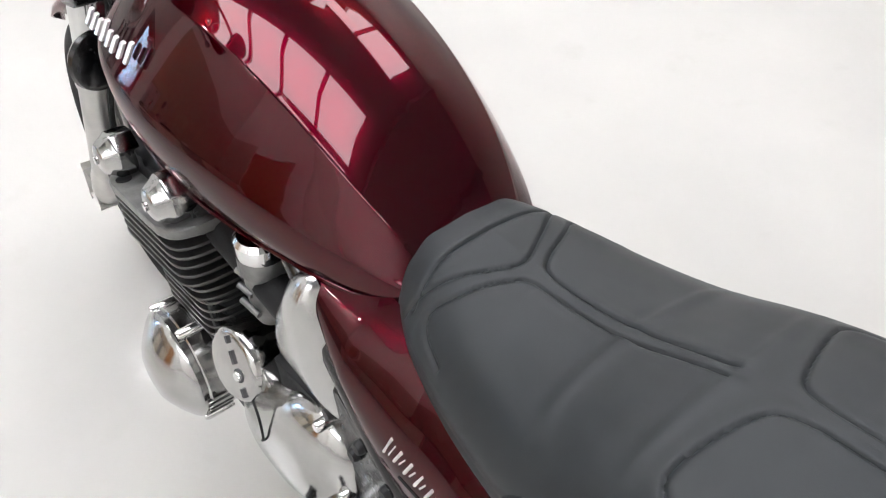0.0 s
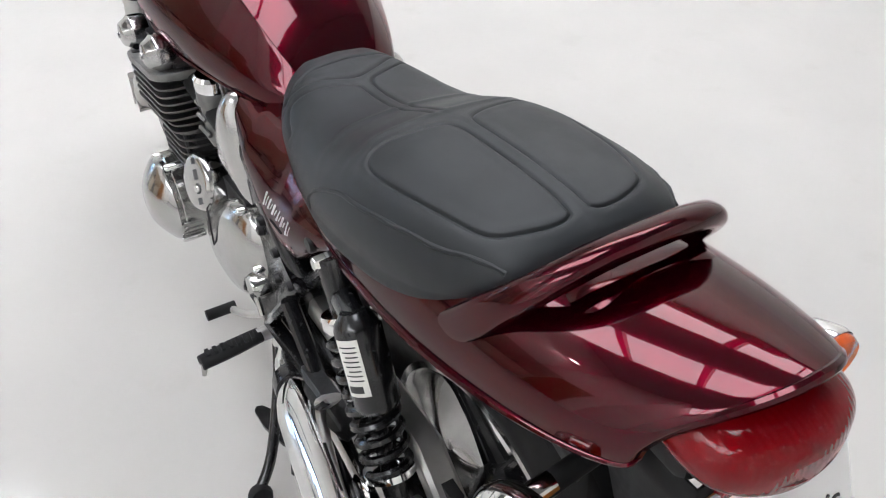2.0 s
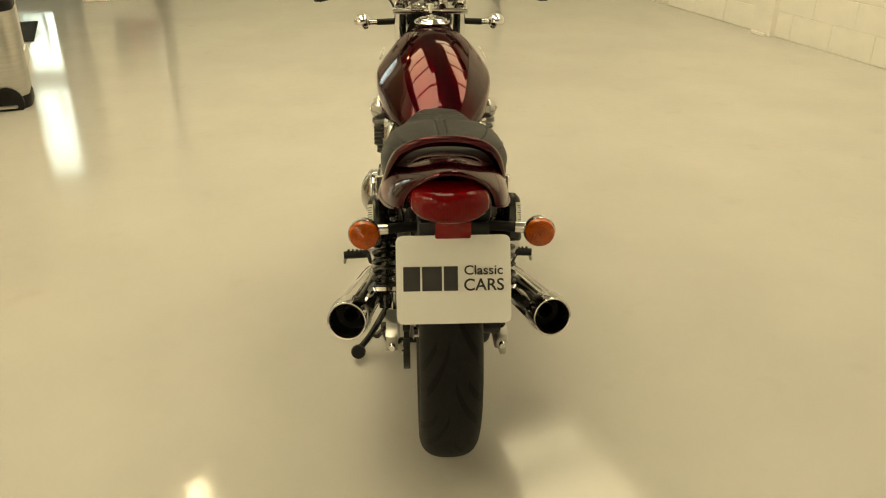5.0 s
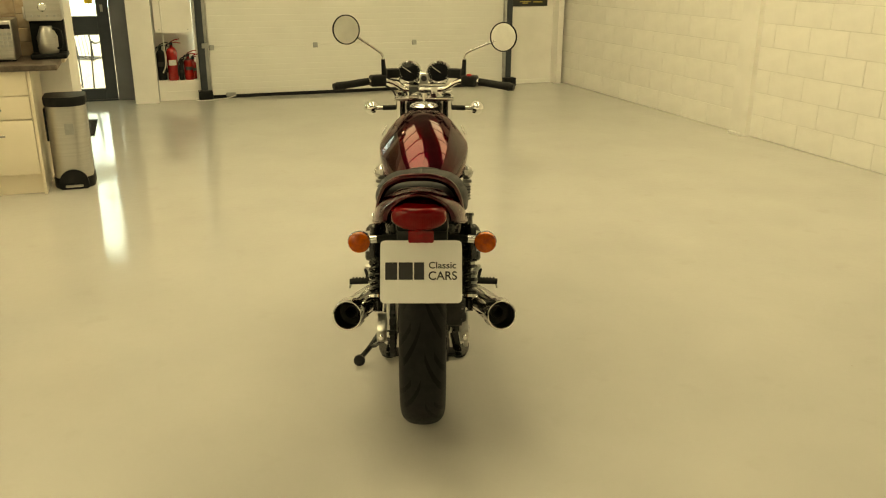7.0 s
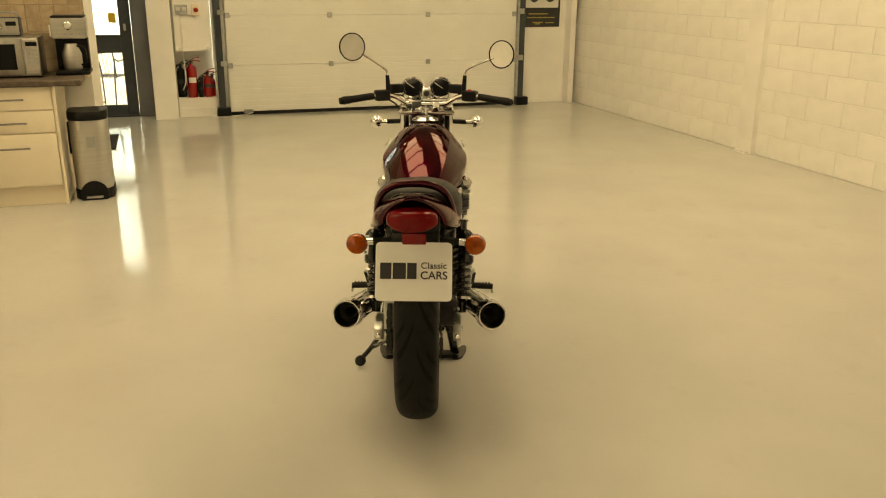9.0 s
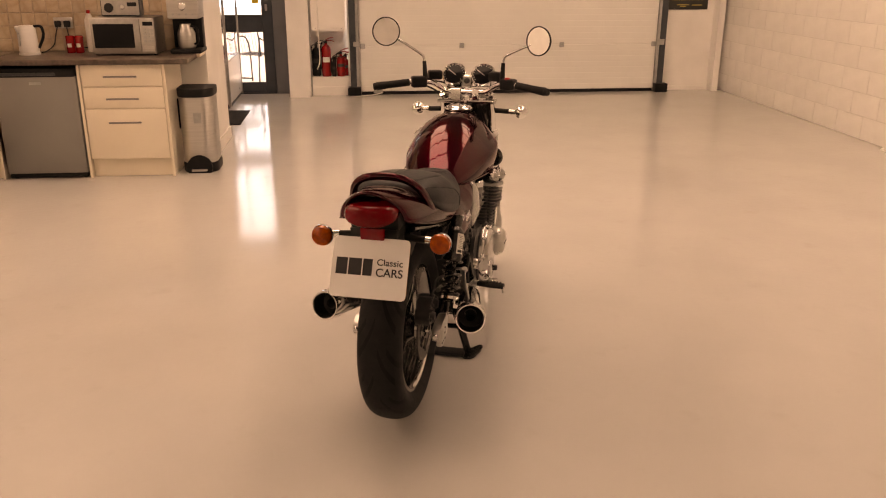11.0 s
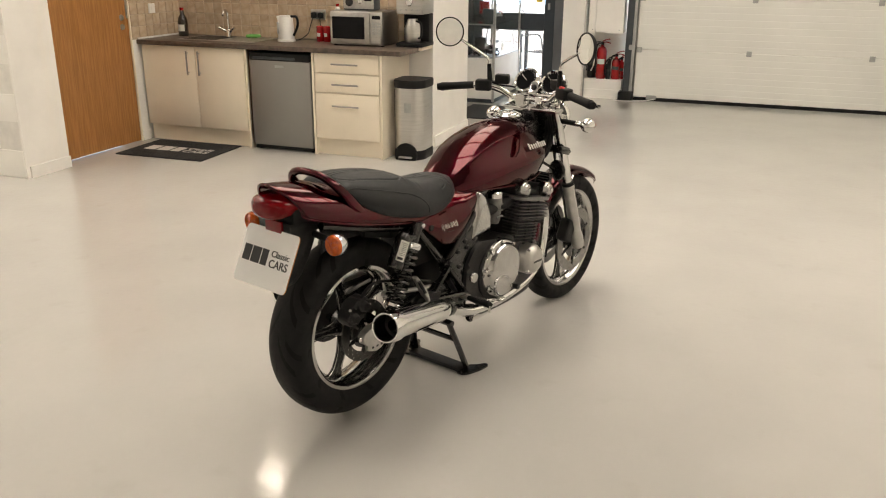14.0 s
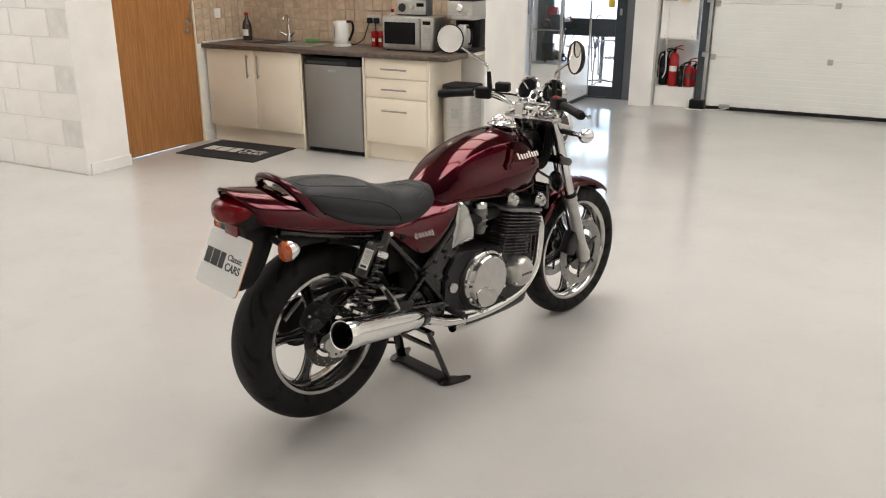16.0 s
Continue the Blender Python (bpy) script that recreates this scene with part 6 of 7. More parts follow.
for _x, _s in ((-0.55, 1), (3.52, -1)):
    _tr = empty("door_track", pose(_x, 7.70, 0), "dark steel door guide with black foot box", "door track", kind="structure")
    part("post", box((-0.045, -0.02, 0.0), (0.035, 0.06, 2.9), 0.004, 1), STEEL_DARK, _tr)
    part("galvanised_channel", box((0.035 * _s - 0.015, -0.015, 0.10), (0.075 * _s + 0.0, 0.04, 2.9), 0.003, 1), GALV, _tr)
    part("foot_box", box((-0.085, -0.10, 0.0), (0.085, 0.02, 0.115), 0.012, 2), PLASTIC, _tr)
    for _z in (0.62, 1.24, 1.85):
        part("roller_bracket", box((0.0, -0.045, _z), (0.085 * _s, -0.02, _z + 0.06), 0.006, 1), GALV, _tr)
part_cable = mesh_object("floor_cable", tube([(-0.62, 7.62, 0.12), (-0.68, 7.60, 0.02), (-0.55, 7.57, 0.008), (-0.30, 7.66, 0.012), (-0.20, 7.69, 0.03)], 0.006, 7, 24), WHITE_PLASTIC)
tagged(part_cable, "white power cable lying on the floor by the shutter", "cable")

# ---- extinguisher alcove ----
slab("alcove_plinth", (-1.09, 7.74, 0), (-0.62, 7.98, 0.235), WALL_PAINT, "white plinth of the extinguisher alcove")
slab("alcove_back", (-1.10, 7.98, 0.0), (-0.62, 8.10, WALL_Z), WALL_PAINT)
slab("alcove_skirting", (-1.09, 7.725, 0), (-0.64, 7.74, 0.11), WALL_PAINT)
slab("alcove_panel", (-1.07, 7.71, 0.81), (-0.64, 7.98, WALL_Z), WALL_PAINT, "white boxed-in service panel with screws")
for _x in (-1.02, -0.69):
    _o = mesh_object("panel_screw", lathe([(0, 0.004), (0.006, 0.004), (0.007, 0.0)], 10, Matrix.Translation((_x, 7.71, 0.845)) @ Matrix.Rotation(-math.pi / 2, 4, "Z")), GALV)
    tagged(_o, "small screw in the white panel", "screw", "panel screws")
_o = mesh_object("conduit", tube([(-1.095, 7.70, 0.01), (-1.095, 7.70, 3.2)], 0.012, 10), GALV)
tagged(_o, "thin grey conduit running up the pilaster", "conduit")
_o = mesh_object("supply_cable", tube([(-0.99, 7.70, 1.3), (-0.985, 7.70, 1.0), (-0.985, 7.70, 0.75), (-0.98, 7.75, 0.45), (-1.02, 7.78, 0.33)], 0.008, 8, 24), WHITE_PLASTIC)
tagged(_o, "white cable hanging into the alcove", "cable")
_sk = empty("switch_box", pose(-0.97, 7.70, 1.30), "grey twin wall socket with white keys", "socket")
part("back_box", box((-0.075, -0.03, -0.05), (0.075, 0.01, 0.06), 0.006, 1), GALV, _sk)
for _x in (-0.035, 0.035):
    part("rocker", box((_x - 0.022, -0.036, -0.01), (_x + 0.022, -0.028, 0.03), 0.003, 1), WHITE_PLASTIC, _sk)
_em = empty("stop_button", pose(-0.80, 7.70, 1.30), "red mushroom stop button on a cream box", "switch")
part("box", box((-0.05, -0.05, -0.07), (0.05, 0.01, 0.07), 0.006, 1), CREAM, _em)
part("button", lathe([(0, 0.09), (0.024, 0.088), (0.028, 0.08), (0.022, 0.07), (0.018, 0.05)], 20, Matrix.Rotation(-math.pi / 2, 4, "Z")), RED_PAINT, _em, "red mushroom button")


def extinguisher(x, y, h, r, mat, label):
    e = empty("fire_extinguisher", pose(x, y, 0.235), label, "extinguisher", "fire extinguishers")
    part("cylinder", lathe([(0, 0), (r * 0.9, 0.0), (r, 0.012), (r, h - r * 0.9), (r * 0.85, h - r * 0.45), (r * 0.5, h - r * 0.1), (0.018, h), (0.018, h + 0.02), (0, h + 0.02)], 24, Matrix.Rotation(-math.pi / 2, 4, "Y")), mat, e)
    part("valve", lathe([(0.014, h + 0.015), (0.02, h + 0.02), (0.02, h + 0.05), (0.012, h + 0.055), (0, h + 0.055)], 14, Matrix.Rotation(-math.pi / 2, 4, "Y")), BLACK, e)
    part("carry_handle", tube([(0, 0, h + 0.045), (0.05, -0.03, h + 0.055), (0.11, -0.05, h + 0.045)], 0.006, 8, 8), mat, e)
    part("squeeze_lever", tube([(0, 0, h + 0.06), (0.05, -0.03, h + 0.085), (0.10, -0.05, h + 0.095)], 0.006, 8, 8), mat, e)
    part("hose", tube([(0, 0, h + 0.035), (-r * 0.9, -0.03, h + 0.02), (-r * 1.25, -0.04, h * 0.6), (-r * 1.15, -0.03, h * 0.25)], 0.009, 8, 18), RUBBER, e)
    g = [[(r * 1.012 * math.sin(a), -r * 1.012 * math.cos(a), z) for a in np.linspace(-0.8, 0.8, 10)] for z in (h * 0.46, h * 0.62)]
    part("label", grid_mesh(g), LABEL if mat is RED_PAINT and h > 0.36 else INK, e, "printed label")
    return e


extinguisher(-0.90, 7.82, 0.40, 0.062, RED_PAINT, "tall red fire extinguisher on the white plinth")
extinguisher(-0.715, 7.83, 0.26, 0.055, RED_PAINT, "short red fire extinguisher with dark label")
extinguisher(-1.03, 7.88, 0.36, 0.055, PLASTIC, "black fire extinguisher against the alcove side")
extinguisher(-0.805, 7.80, 0.20, 0.030, PLASTIC, "small black extinguisher between red ones")
extinguisher(-0.655, 7.88, 0.22, 0.035, RED_PAINT, "small red extinguisher by the door track")

# ---- entrance door ----
_ed = empty("entrance_door", pose(0, 0, 0), "dark grey aluminium glazed entrance door, closed", "door", kind="structure")
# One mid grey for the side frame, widened across the reveal.
part("frame", box((-1.56, 7.94, 0), (-1.372, 8.04, 2.2), 0.004, 1), FRAME_GREY, _ed, "mid grey side frame")
part("frame", box((-2.75, 7.94, 0), (-2.66, 8.04, 2.2), 0.004, 1), STEEL_DARK, _ed)
part("frame", box((-2.66, 7.94, 2.08), (-1.56, 8.04, 2.2), 0.004, 1), STEEL_DARK, _ed)
part("stile", box((-1.70, 7.96, 0.02), (-1.565, 8.015, 2.08), 0.004, 1), STEEL_DARK, _ed)
part("stile", box((-2.655, 7.96, 0.02), (-2.54, 8.015, 2.08), 0.004, 1), STEEL_DARK, _ed)
# Strip added to keep daylight from coming in under the leaf.
part("leaf_gap_block", box((-2.66, 7.95, 0.0), (-1.56, 8.02, 0.019), 0.002, 1), STEEL_DARK, _ed)
part("bottom_rail", box((-2.54, 7.96, 0.02), (-1.70, 8.015, 0.15), 0.004, 1), STEEL_DARK, _ed)
part("mid_rail", box((-2.54, 7.96, 0.785), (-1.70, 8.015, 1.0), 0.004, 1), STEEL_DARK, _ed)
part("top_rail", box((-2.54, 7.96, 1.98), (-1.70, 8.015, 2.08), 0.004, 1), STEEL_DARK, _ed)
for _z0, _z1 in ((0.15, 0.785), (1.0, 1.98)):
    g = part("pane", box((-2.54, 7.984, _z0), (-1.70, 7.990, _z1), 0), GLASS, _ed, smooth=False)
    g.visible_shadow = False
part("lock", box((-1.655, 7.945, 1.05), (-1.625, 7.96, 1.13), 0.003, 1), GALV, _ed)
_o = mesh_object("door_notice", box((-1.82, 7.978, 1.14), (-1.73, 7.982, 1.26), 0), material("yellow_notice", (0.75, 0.5, 0.06), 0.5, vary=0.1), smooth=False)
tagged(_o, "small yellow notice stuck to the entrance glass", "notice")

# yard outside the entrance
slab("ground", (-60, 8.05, -0.12), (60, 120, -0.03), ASPHALT, "pale concrete yard outside")
# Added glowing board: daylight behind the entrance glass comes from its surface.
slab("backdrop", (-40, 30, -0.12), (40, 30.2, 14), FAR, "glowing board standing in for the overbright daylight past the yard")


def patio_chair(m):
    e = empty("patio_chair", m, "dark metal mesh patio chair outside the door", "chair", "patio chairs")
    for _s in (-1, 1):
        part("frame_loop", tube([(0.25 * _s, -0.24, 0), (0.25 * _s, -0.22, 0.45), (0.27 * _s, -0.15, 0.64), (0.27 * _s, 0.15, 0.64), (0.25 * _s, 0.22, 0.62), (0.24 * _s, 0.26, 0.0)], 0.011, 8, 30), STEEL_DARK, e)
    part("backrest", tube([(0.25, 0.20, 0.42), (0.26, 0.27, 0.78), (0.15, 0.30, 0.90), (-0.15, 0.30, 0.90), (-0.26, 0.27, 0.78), (-0.25, 0.20, 0.42)], 0.010, 8, 30), STEEL_DARK, e)
    bm = bmesh.new()
    for k in range(9):
        x = -0.2 + k * 0.05
        tube([(x, -0.22, 0.43), (x, 0.20, 0.42), (x, 0.28, 0.84)], 0.003, 5, 0, bm)
    for k in range(8):
        tube([(-0.24, -0.2 + k * 0.055, 0.43), (0.24, -0.2 + k * 0.055, 0.43)], 0.003, 5, 0, bm)
    part("mesh_seat", bm, STEEL_DARK, e)
    return e


_pc1 = patio_chair(pose(-1.95, 9.1, -0.03, 0, 0, 150))
copy_thing(_pc1, pose(-2.85, 9.9, -0.03, 0, 0, -60))
_pt = empty("patio_table", pose(-2.35, 9.6, -0.03), "round dark metal patio table", "table")
part("tabletop", lathe([(0, 0.70), (0.40, 0.70), (0.41, 0.71), (0.40, 0.725), (0, 0.725)], 36, Matrix.Rotation(-math.pi / 2, 4, "Y")), STEEL_DARK, _pt)
part("column", tube([(0, 0, 0), (0, 0, 0.70)], 0.03, 12), STEEL_DARK, _pt)
for _a in range(4):
    part("foot", tube([(0, 0, 0.04), (0.3 * math.cos(_a * 1.57), 0.3 * math.sin(_a * 1.57), 0.012)], 0.012, 8), STEEL_DARK, _pt)

# ---- glass display cabinet ----
_dc = empty("display_cabinet", pose(-2.194, 7.335, 0), "tall silver-framed glass display cabinet on a white base", "cabinet")
part("base", box((-0.190, -0.558, 0.05), (0.190, 0.558, 0.535), 0.004, 1), WHITE_PLASTIC, _dc, "white panelled base")
# Dark block in place of the shaded gap below the cabinet.
part("dark_foot_gap", box((-0.17, -0.53, 0.0), (0.17, 0.53, 0.05), 0), STEEL_DARK, _dc)
part("base_lock", lathe([(0, 0.006), (0.008, 0.006), (0.009, 0.0)], 14, Matrix.Translation((0.19, 0.3, 0.12))), GALV, _dc)
part("shelf_deck", box((-0.190, -0.558, 0.536), (0.190, 0.558, 0.548), 0.002, 1), GALV, _dc)
part("cabinet_top", box((-0.197, -0.565, 1.93), (0.197, 0.565, 1.98), 0.004, 1), WHITE_PLASTIC, _dc)
for _x in (-0.185, 0.185):
    for _y in (-0.553, 0.553):
        part("corner_post", box((_x - 0.014, _y - 0.014, 0.02), (_x + 0.014, _y + 0.014, 1.93), 0.003, 1), SATIN, _dc, "silver corner post")
for _z in (0.925, 1.35):
    part("glass_shelf", box((-0.178, -0.545, _z), (0.178, 0.545, _z + 0.008), 0), GLASS, _dc, smooth=False)
    part("shelf_edge", box((-0.170, -0.557, _z - 0.006), (0.170, -0.546, _z + 0.010), 0.001, 1), GALV, _dc)
for _a, _b in (((-0.17, -0.560), (0.17, -0.555)), ((0.183, -0.538), (0.188, 0.538))):
    g = part("glass_side", box((_a[0], _a[1], 0.55), (_b[0], _b[1], 1.92), 0), GLASS, _dc, smooth=False)
    g.visible_shadow = False
part("lock_handle", tube([(-0.215, -0.58, 1.1), (-0.215, -0.59, 1.3)], 0.007, 8), GALV, _dc)


def model_bike(x, y, z, mat, k):
    e = empty("model_motorbike", pose(x, y, z, 0, 0, 40 + 50 * k) @ Matrix.Diagonal((1, 1, 1, 1)), "small dark model motorbike on a display shelf", "model", "display models")
    for yy in (-0.075, 0.075):
        part("wheel", lathe([(0.022, -0.008), (0.034, -0.008), (0.036, 0), (0.034, 0.008), (0.022, 0.008)], 18, Matrix.Translation((0, yy, 0.036)), closed=True), RUBBER, e)
    part("body", tube([(0, -0.09, 0.085), (0, -0.03, 0.075), (0, 0.03, 0.09), (0, 0.07, 0.07)], [0.008, 0.018, 0.024, 0.010], 8, 12), mat, e)
    part("engine", box((-0.018, -0.03, 0.02), (0.018, 0.035, 0.065), 0.006, 1), CAST, e)
    part("bars", tube([(-0.035, 0.045, 0.11), (0, 0.06, 0.10), (0.035, 0.045, 0.11)], 0.004, 6), CHROME, e)


for _k, (_x, _y, _z, _m) in enumerate(((-2.26, 6.90, 0.549, PLASTIC), (-2.12, 7.02, 0.549, BLACK), (-2.24, 7.30, 0.549, PAINT), (-2.15, 7.62, 0.549, PLASTIC), (-2.26, 6.95, 0.934, PLASTIC), (-2.12, 7.20, 0.934, SATIN), (-2.2, 7.6, 0.934, RED_PAINT), (-2.2, 7.05, 1.359, WHITE_PLASTIC))):
    model_bike(_x, _y, _z, _m, _k)
for _k, (_x, _y, _z, _w, _h) in enumerate(((-2.28, 7.12, 0.549, 0.14, 0.20), (-2.16, 7.05, 0.934, 0.15, 0.16), (-2.28, 7.25, 0.934, 0.12, 0.24), (-2.2, 7.3, 1.359, 0.2, 0.16))):
    _o = mesh_object("display_box", box((_x - _w / 2, _y - 0.04, _z), (_x + _w / 2, _y + 0.04, _z + _h), 0.004, 1), (BLACK, STEEL_DARK, RED_PAINT, PLASTIC)[_k])
    tagged(_o, "small glossy boxed collectable on a glass shelf", "box", "display boxes")
_o = mesh_object("hall_mat", box((-2.20, 5.735, 0.0), (-1.766, 6.61, 0.012), 0.004, 1), MAT_PILE)
tagged(_o, "plain black entrance mat on the resin floor", "mat")

# ---- poster on the corner panel ----
_po = empty("poster", pose(3.86, 7.835, 1.05), "framed black poster with gold print", "poster")
part("board", box((-0.28, -0.012, 0.0), (0.28, 0.0, 0.75), 0.002, 1), BRONZE, _po)
for _x0, _x1, _z in ((-0.14, 0.02, 0.055), (-0.10, -0.02, 0.035), (0.06, 0.20, 0.05), (-0.22, 0.2, 0.12), (-0.2, 0.1, 0.17)):
    part("print_bar", box((_x0, -0.0145, _z), (_x1, -0.012, _z + 0.014), 0), GOLD, _po, smooth=False)

part("picture", box((-0.25, -0.0142, 0.26), (0.25, -0.012, 0.72), 0), LABEL, _po, "pale printed picture", smooth=False)
for _x, _z, _r in ((-0.12, 0.40, 0.07), (0.12, 0.42, 0.085), (0.0, 0.52, 0.06)):
    part("print_shape", lathe([(0, 0.0), (_r, 0.0), (_r, 0.0012), (0, 0.0012)], 20, Matrix.Translation((_x, -0.0142, _z)) @ Matrix.Rotation(-math.pi / 2, 4, "Z")), INK, _po)
# ---- oak door ----
site(0.9855)
_od = empty("oak_door", pose(0, 0, 0), "closed oak veneer door with round steel locks", "door", kind="structure")
part("leaf", box((-4.40, 2.215, 0.008), (-4.352, 3.235, 2.09), 0.003, 1), OAK, _od)
part("door_frame", box((-4.44, 2.20, 0.0), (-4.34, 2.214, 2.10), 0.002, 1), CREAM, _od)
part("door_frame", box((-4.44, 3.236, 0.0), (-4.34, 3.25, 2.10), 0.002, 1), CREAM, _od)
for _z in (1.03, 1.11):
    part("lock_rose", lathe([(0, 0.012), (0.012, 0.012), (0.024, 0.008), (0.026, 0.0)], 24, Matrix.Translation((-4.352, 3.15, _z))), STAINLESS, _od)
part("push_edge", box((-4.350, 3.205, 1.10), (-4.343, 3.225, 1.9), 0.002, 1), STAINLESS, _od)
for _z in (0.25, 1.05, 1.85):
    part("hinge", box((-4.352, 2.208, _z), (-4.344, 2.222, _z + 0.09), 0.002, 1), STAINLESS, _od)

# ---- floor mat with print ----
_fm = empty("door_mat", pose(-3.775, 3.03, 0, 0, 0, 2), "black printed door mat in front of the kitchenette", "mat")
part("mat_pad", box((-0.43, -0.32, 0.0), (0.43, 0.32, 0.010), 0.004, 1), MAT_PILE, _fm)
for _x0, _x1 in ((-0.32, -0.21), (-0.19, -0.07), (-0.05, 0.04)):
    part("logo_block", box((_x0, -0.08, 0.0102), (_x1, 0.07, 0.0112), 0), MAT_INK, _fm, smooth=False)
words("Classic", 0.09, Matrix.Translation((0.07, 0.01, 0.0107)), MAT_INK, _fm, width=0.25)
words("CARS", 0.10, Matrix.Translation((0.07, -0.085, 0.0107)), MAT_INK, _fm, width=0.25)

# ---- kitchenette ----
KY = 3.345


def bar_handle(parent, a, b):
    d = (Vector(b) - Vector(a)).normalized()
    h = part("handle", tube([a, b], 0.007, 10), HANDLE_STEEL, parent, "brushed steel bar handle")
    for p in (Vector(a) + d * 0.02, Vector(b) - d * 0.02):
        part("handle_post", tube([tuple(p), tuple(p + Vector((0, 0.028, 0)))], 0.0045, 8), STAINLESS, h)


_su = empty("sink_cabinet", pose(0, 0, 0), "cream double-door sink cabinet with steel bar handles", "cabinet", "kitchen cabinets")
part("body", box((-4.335, KY + 0.02, 0.145), (-3.235, 3.94, 0.868), 0.002, 1), CREAM, _su)
for _x0, _x1, _hx in ((-4.33, -3.765, -3.835), (-3.76, -3.26, -3.715)):
    _d = part("door", box((_x0, KY, 0.15), (_x1, KY + 0.019, 0.866), 0.003, 2), CREAM, _su)
    bar_handle(_d, (_hx, KY - 0.028, 0.62), (_hx, KY - 0.028, 0.83))
part("plinth", box((-4.335, KY + 0.05, 0.0), (-3.26, KY + 0.066, 0.145), 0.001, 1), CREAM, _su)
part("end_panel", box((-3.255, KY, 0.0), (-3.235, 3.94, 0.868), 0.001, 1), CREAM, _su)
_fr = empty("fridge", pose(0, 0, 0), "silver undercounter fridge with dark top grip", "fridge")
part("body", box((-3.205, KY + 0.05, 0.03), (-2.612, 3.92, 0.845), 0.006, 1), PLASTIC, _fr)
part("door", box((-3.205, KY - 0.005, 0.045), (-2.612, KY + 0.048, 0.79), 0.008, 2), FRIDGE_GREY, _fr, "silver door")
part("top_grip", box((-3.205, KY - 0.008, 0.775), (-2.612, KY + 0.048, 0.848), 0.014, 3), PLASTIC, _fr, "dark recessed grip")
part("grip_lip", box((-3.17, KY - 0.016, 0.792), (-2.75, KY - 0.004, 0.815), 0.006, 2), STEEL_DARK, _fr)
part("maker_badge", box((-2.95, KY - 0.008, 0.725), (-2.865, KY - 0.004, 0.745), 0.001, 1), GALV, _fr)
for _x in (-3.17, -2.65):
    part("foot", tube([(_x, KY + 0.06, 0.0), (_x, KY + 0.06, 0.045)], 0.018, 10), PLASTIC, _fr)
part("base_strip", box((-3.2, KY + 0.012, 0.012), (-2.617, KY + 0.05, 0.045), 0.003, 1), PLASTIC, _fr)
_dr = empty("drawer_unit", pose(0, 0, 0), "cream three-drawer kitchen unit with steel handles", "cabinet", "kitchen cabinets")
part("body", box((-2.575, KY + 0.02, 0.145), (-1.975, 3.94, 0.868), 0.002, 1), CREAM, _dr)
for _z0, _z1 in ((0.15, 0.533), (0.542, 0.698), (0.707, 0.866)):
    _d = part("drawer_front", box((-2.572, KY, _z0), (-1.978, KY + 0.019, _z1), 0.003, 2), CREAM, _dr)
    _hz = _z1 - 0.085 if _z1 - _z0 < 0.2 else _z1 - 0.10
    bar_handle(_d, (-2.40, KY - 0.028, _hz), (-2.16, KY - 0.028, _hz))
part("end_panel", box((-1.972, KY, 0.0), (-1.952, 3.94, 0.868), 0.001, 1), CREAM, _dr)
part("end_panel", box((-2.60, KY, 0.0), (-2.58, 3.94, 0.868), 0.001, 1), CREAM, _dr)
part("plinth", box((-2.575, KY + 0.05, 0.0), (-1.975, KY + 0.066, 0.145), 0.001, 1), CREAM, _dr)
_wt = mesh_object("worktop", box((-4.355, KY - 0.035, 0.870), (-1.770, 3.965, 0.910), 0.008, 3), WORKTOP)
tagged(_wt, "dark mottled laminate worktop along the kitchenette", "worktop")
_up = mesh_object("worktop_upstand", box((-4.352, KY - 0.02, 0.9105), (-4.338, 3.95, 0.925), 0.003, 1), WHITE_PLASTIC)
tagged(_up, "thin white sealing strip behind the worktop", "trim", kind="structure")
_sh = mesh_object("window_ledge", box((-1.90, 3.70, 0.88), (-1.745, 3.965, 0.908), 0.003, 1), CREAM)
tagged(_sh, "cream shelf end beside the worktop", "shelf")
# sink, tap
_sn = empty("sink", pose(-3.63, 3.68, 0.911), "inset stainless steel sink with drainer", "sink")
part("rim", box((-0.40, -0.22, 0.0), (0.40, 0.22, 0.005), 0.002, 1), STAINLESS, _sn)
# No hollow here: a flat dark plate carries the basin's shade.
part("bowl", box((-0.36, -0.17, 0.0052), (-0.02, 0.17, 0.0075), 0.001, 1), CAST, _sn, "flat dark plate with the basin's shade put into its colour")
for _k in range(5):
    part("drainer_rib", box((0.04 + _k * 0.06, -0.16, 0.005), (0.055 + _k * 0.06, 0.16, 0.009), 0.002, 1), STAINLESS, _sn)
_tp = empty("mixer_tap", pose(-3.72, 3.83, 0.916), "chrome swan-neck mixer tap with two levers", "tap")
part("tap_body", lathe([(0, 0), (0.026, 0), (0.024, 0.02), (0.02, 0.06), (0.014, 0.075)], 20, Matrix.Rotation(-math.pi / 2, 4, "Y")), CHROME, _tp)
part("spout", tube([(0, 0, 0.07), (0.0, 0, 0.19), (0.01, -0.03, 0.235), (0.02, -0.08, 0.235), (0.025, -0.115, 0.20)], 0.011, 12, 24), CHROME, _tp)
for _s in (-1, 1):
    part("lever", tube([(0.015 * _s, 0, 0.045), (0.06 * _s, -0.02, 0.075), (0.085 * _s, -0.03, 0.085)], [0.012, 0.009, 0.012], 10, 8), CHROME, _tp)
_o = mesh_object("sponge", box((-3.52, 3.80, 0.918), (-3.40, 3.87, 0.945), 0.008, 2), GREEN)
tagged(_o, "green washing-up sponge beside the sink", "sponge")
_b = empty("bottle", pose(-4.20, 3.80, 0.91), "dark bottle with red cap on the worktop", "bottle", "bottles")
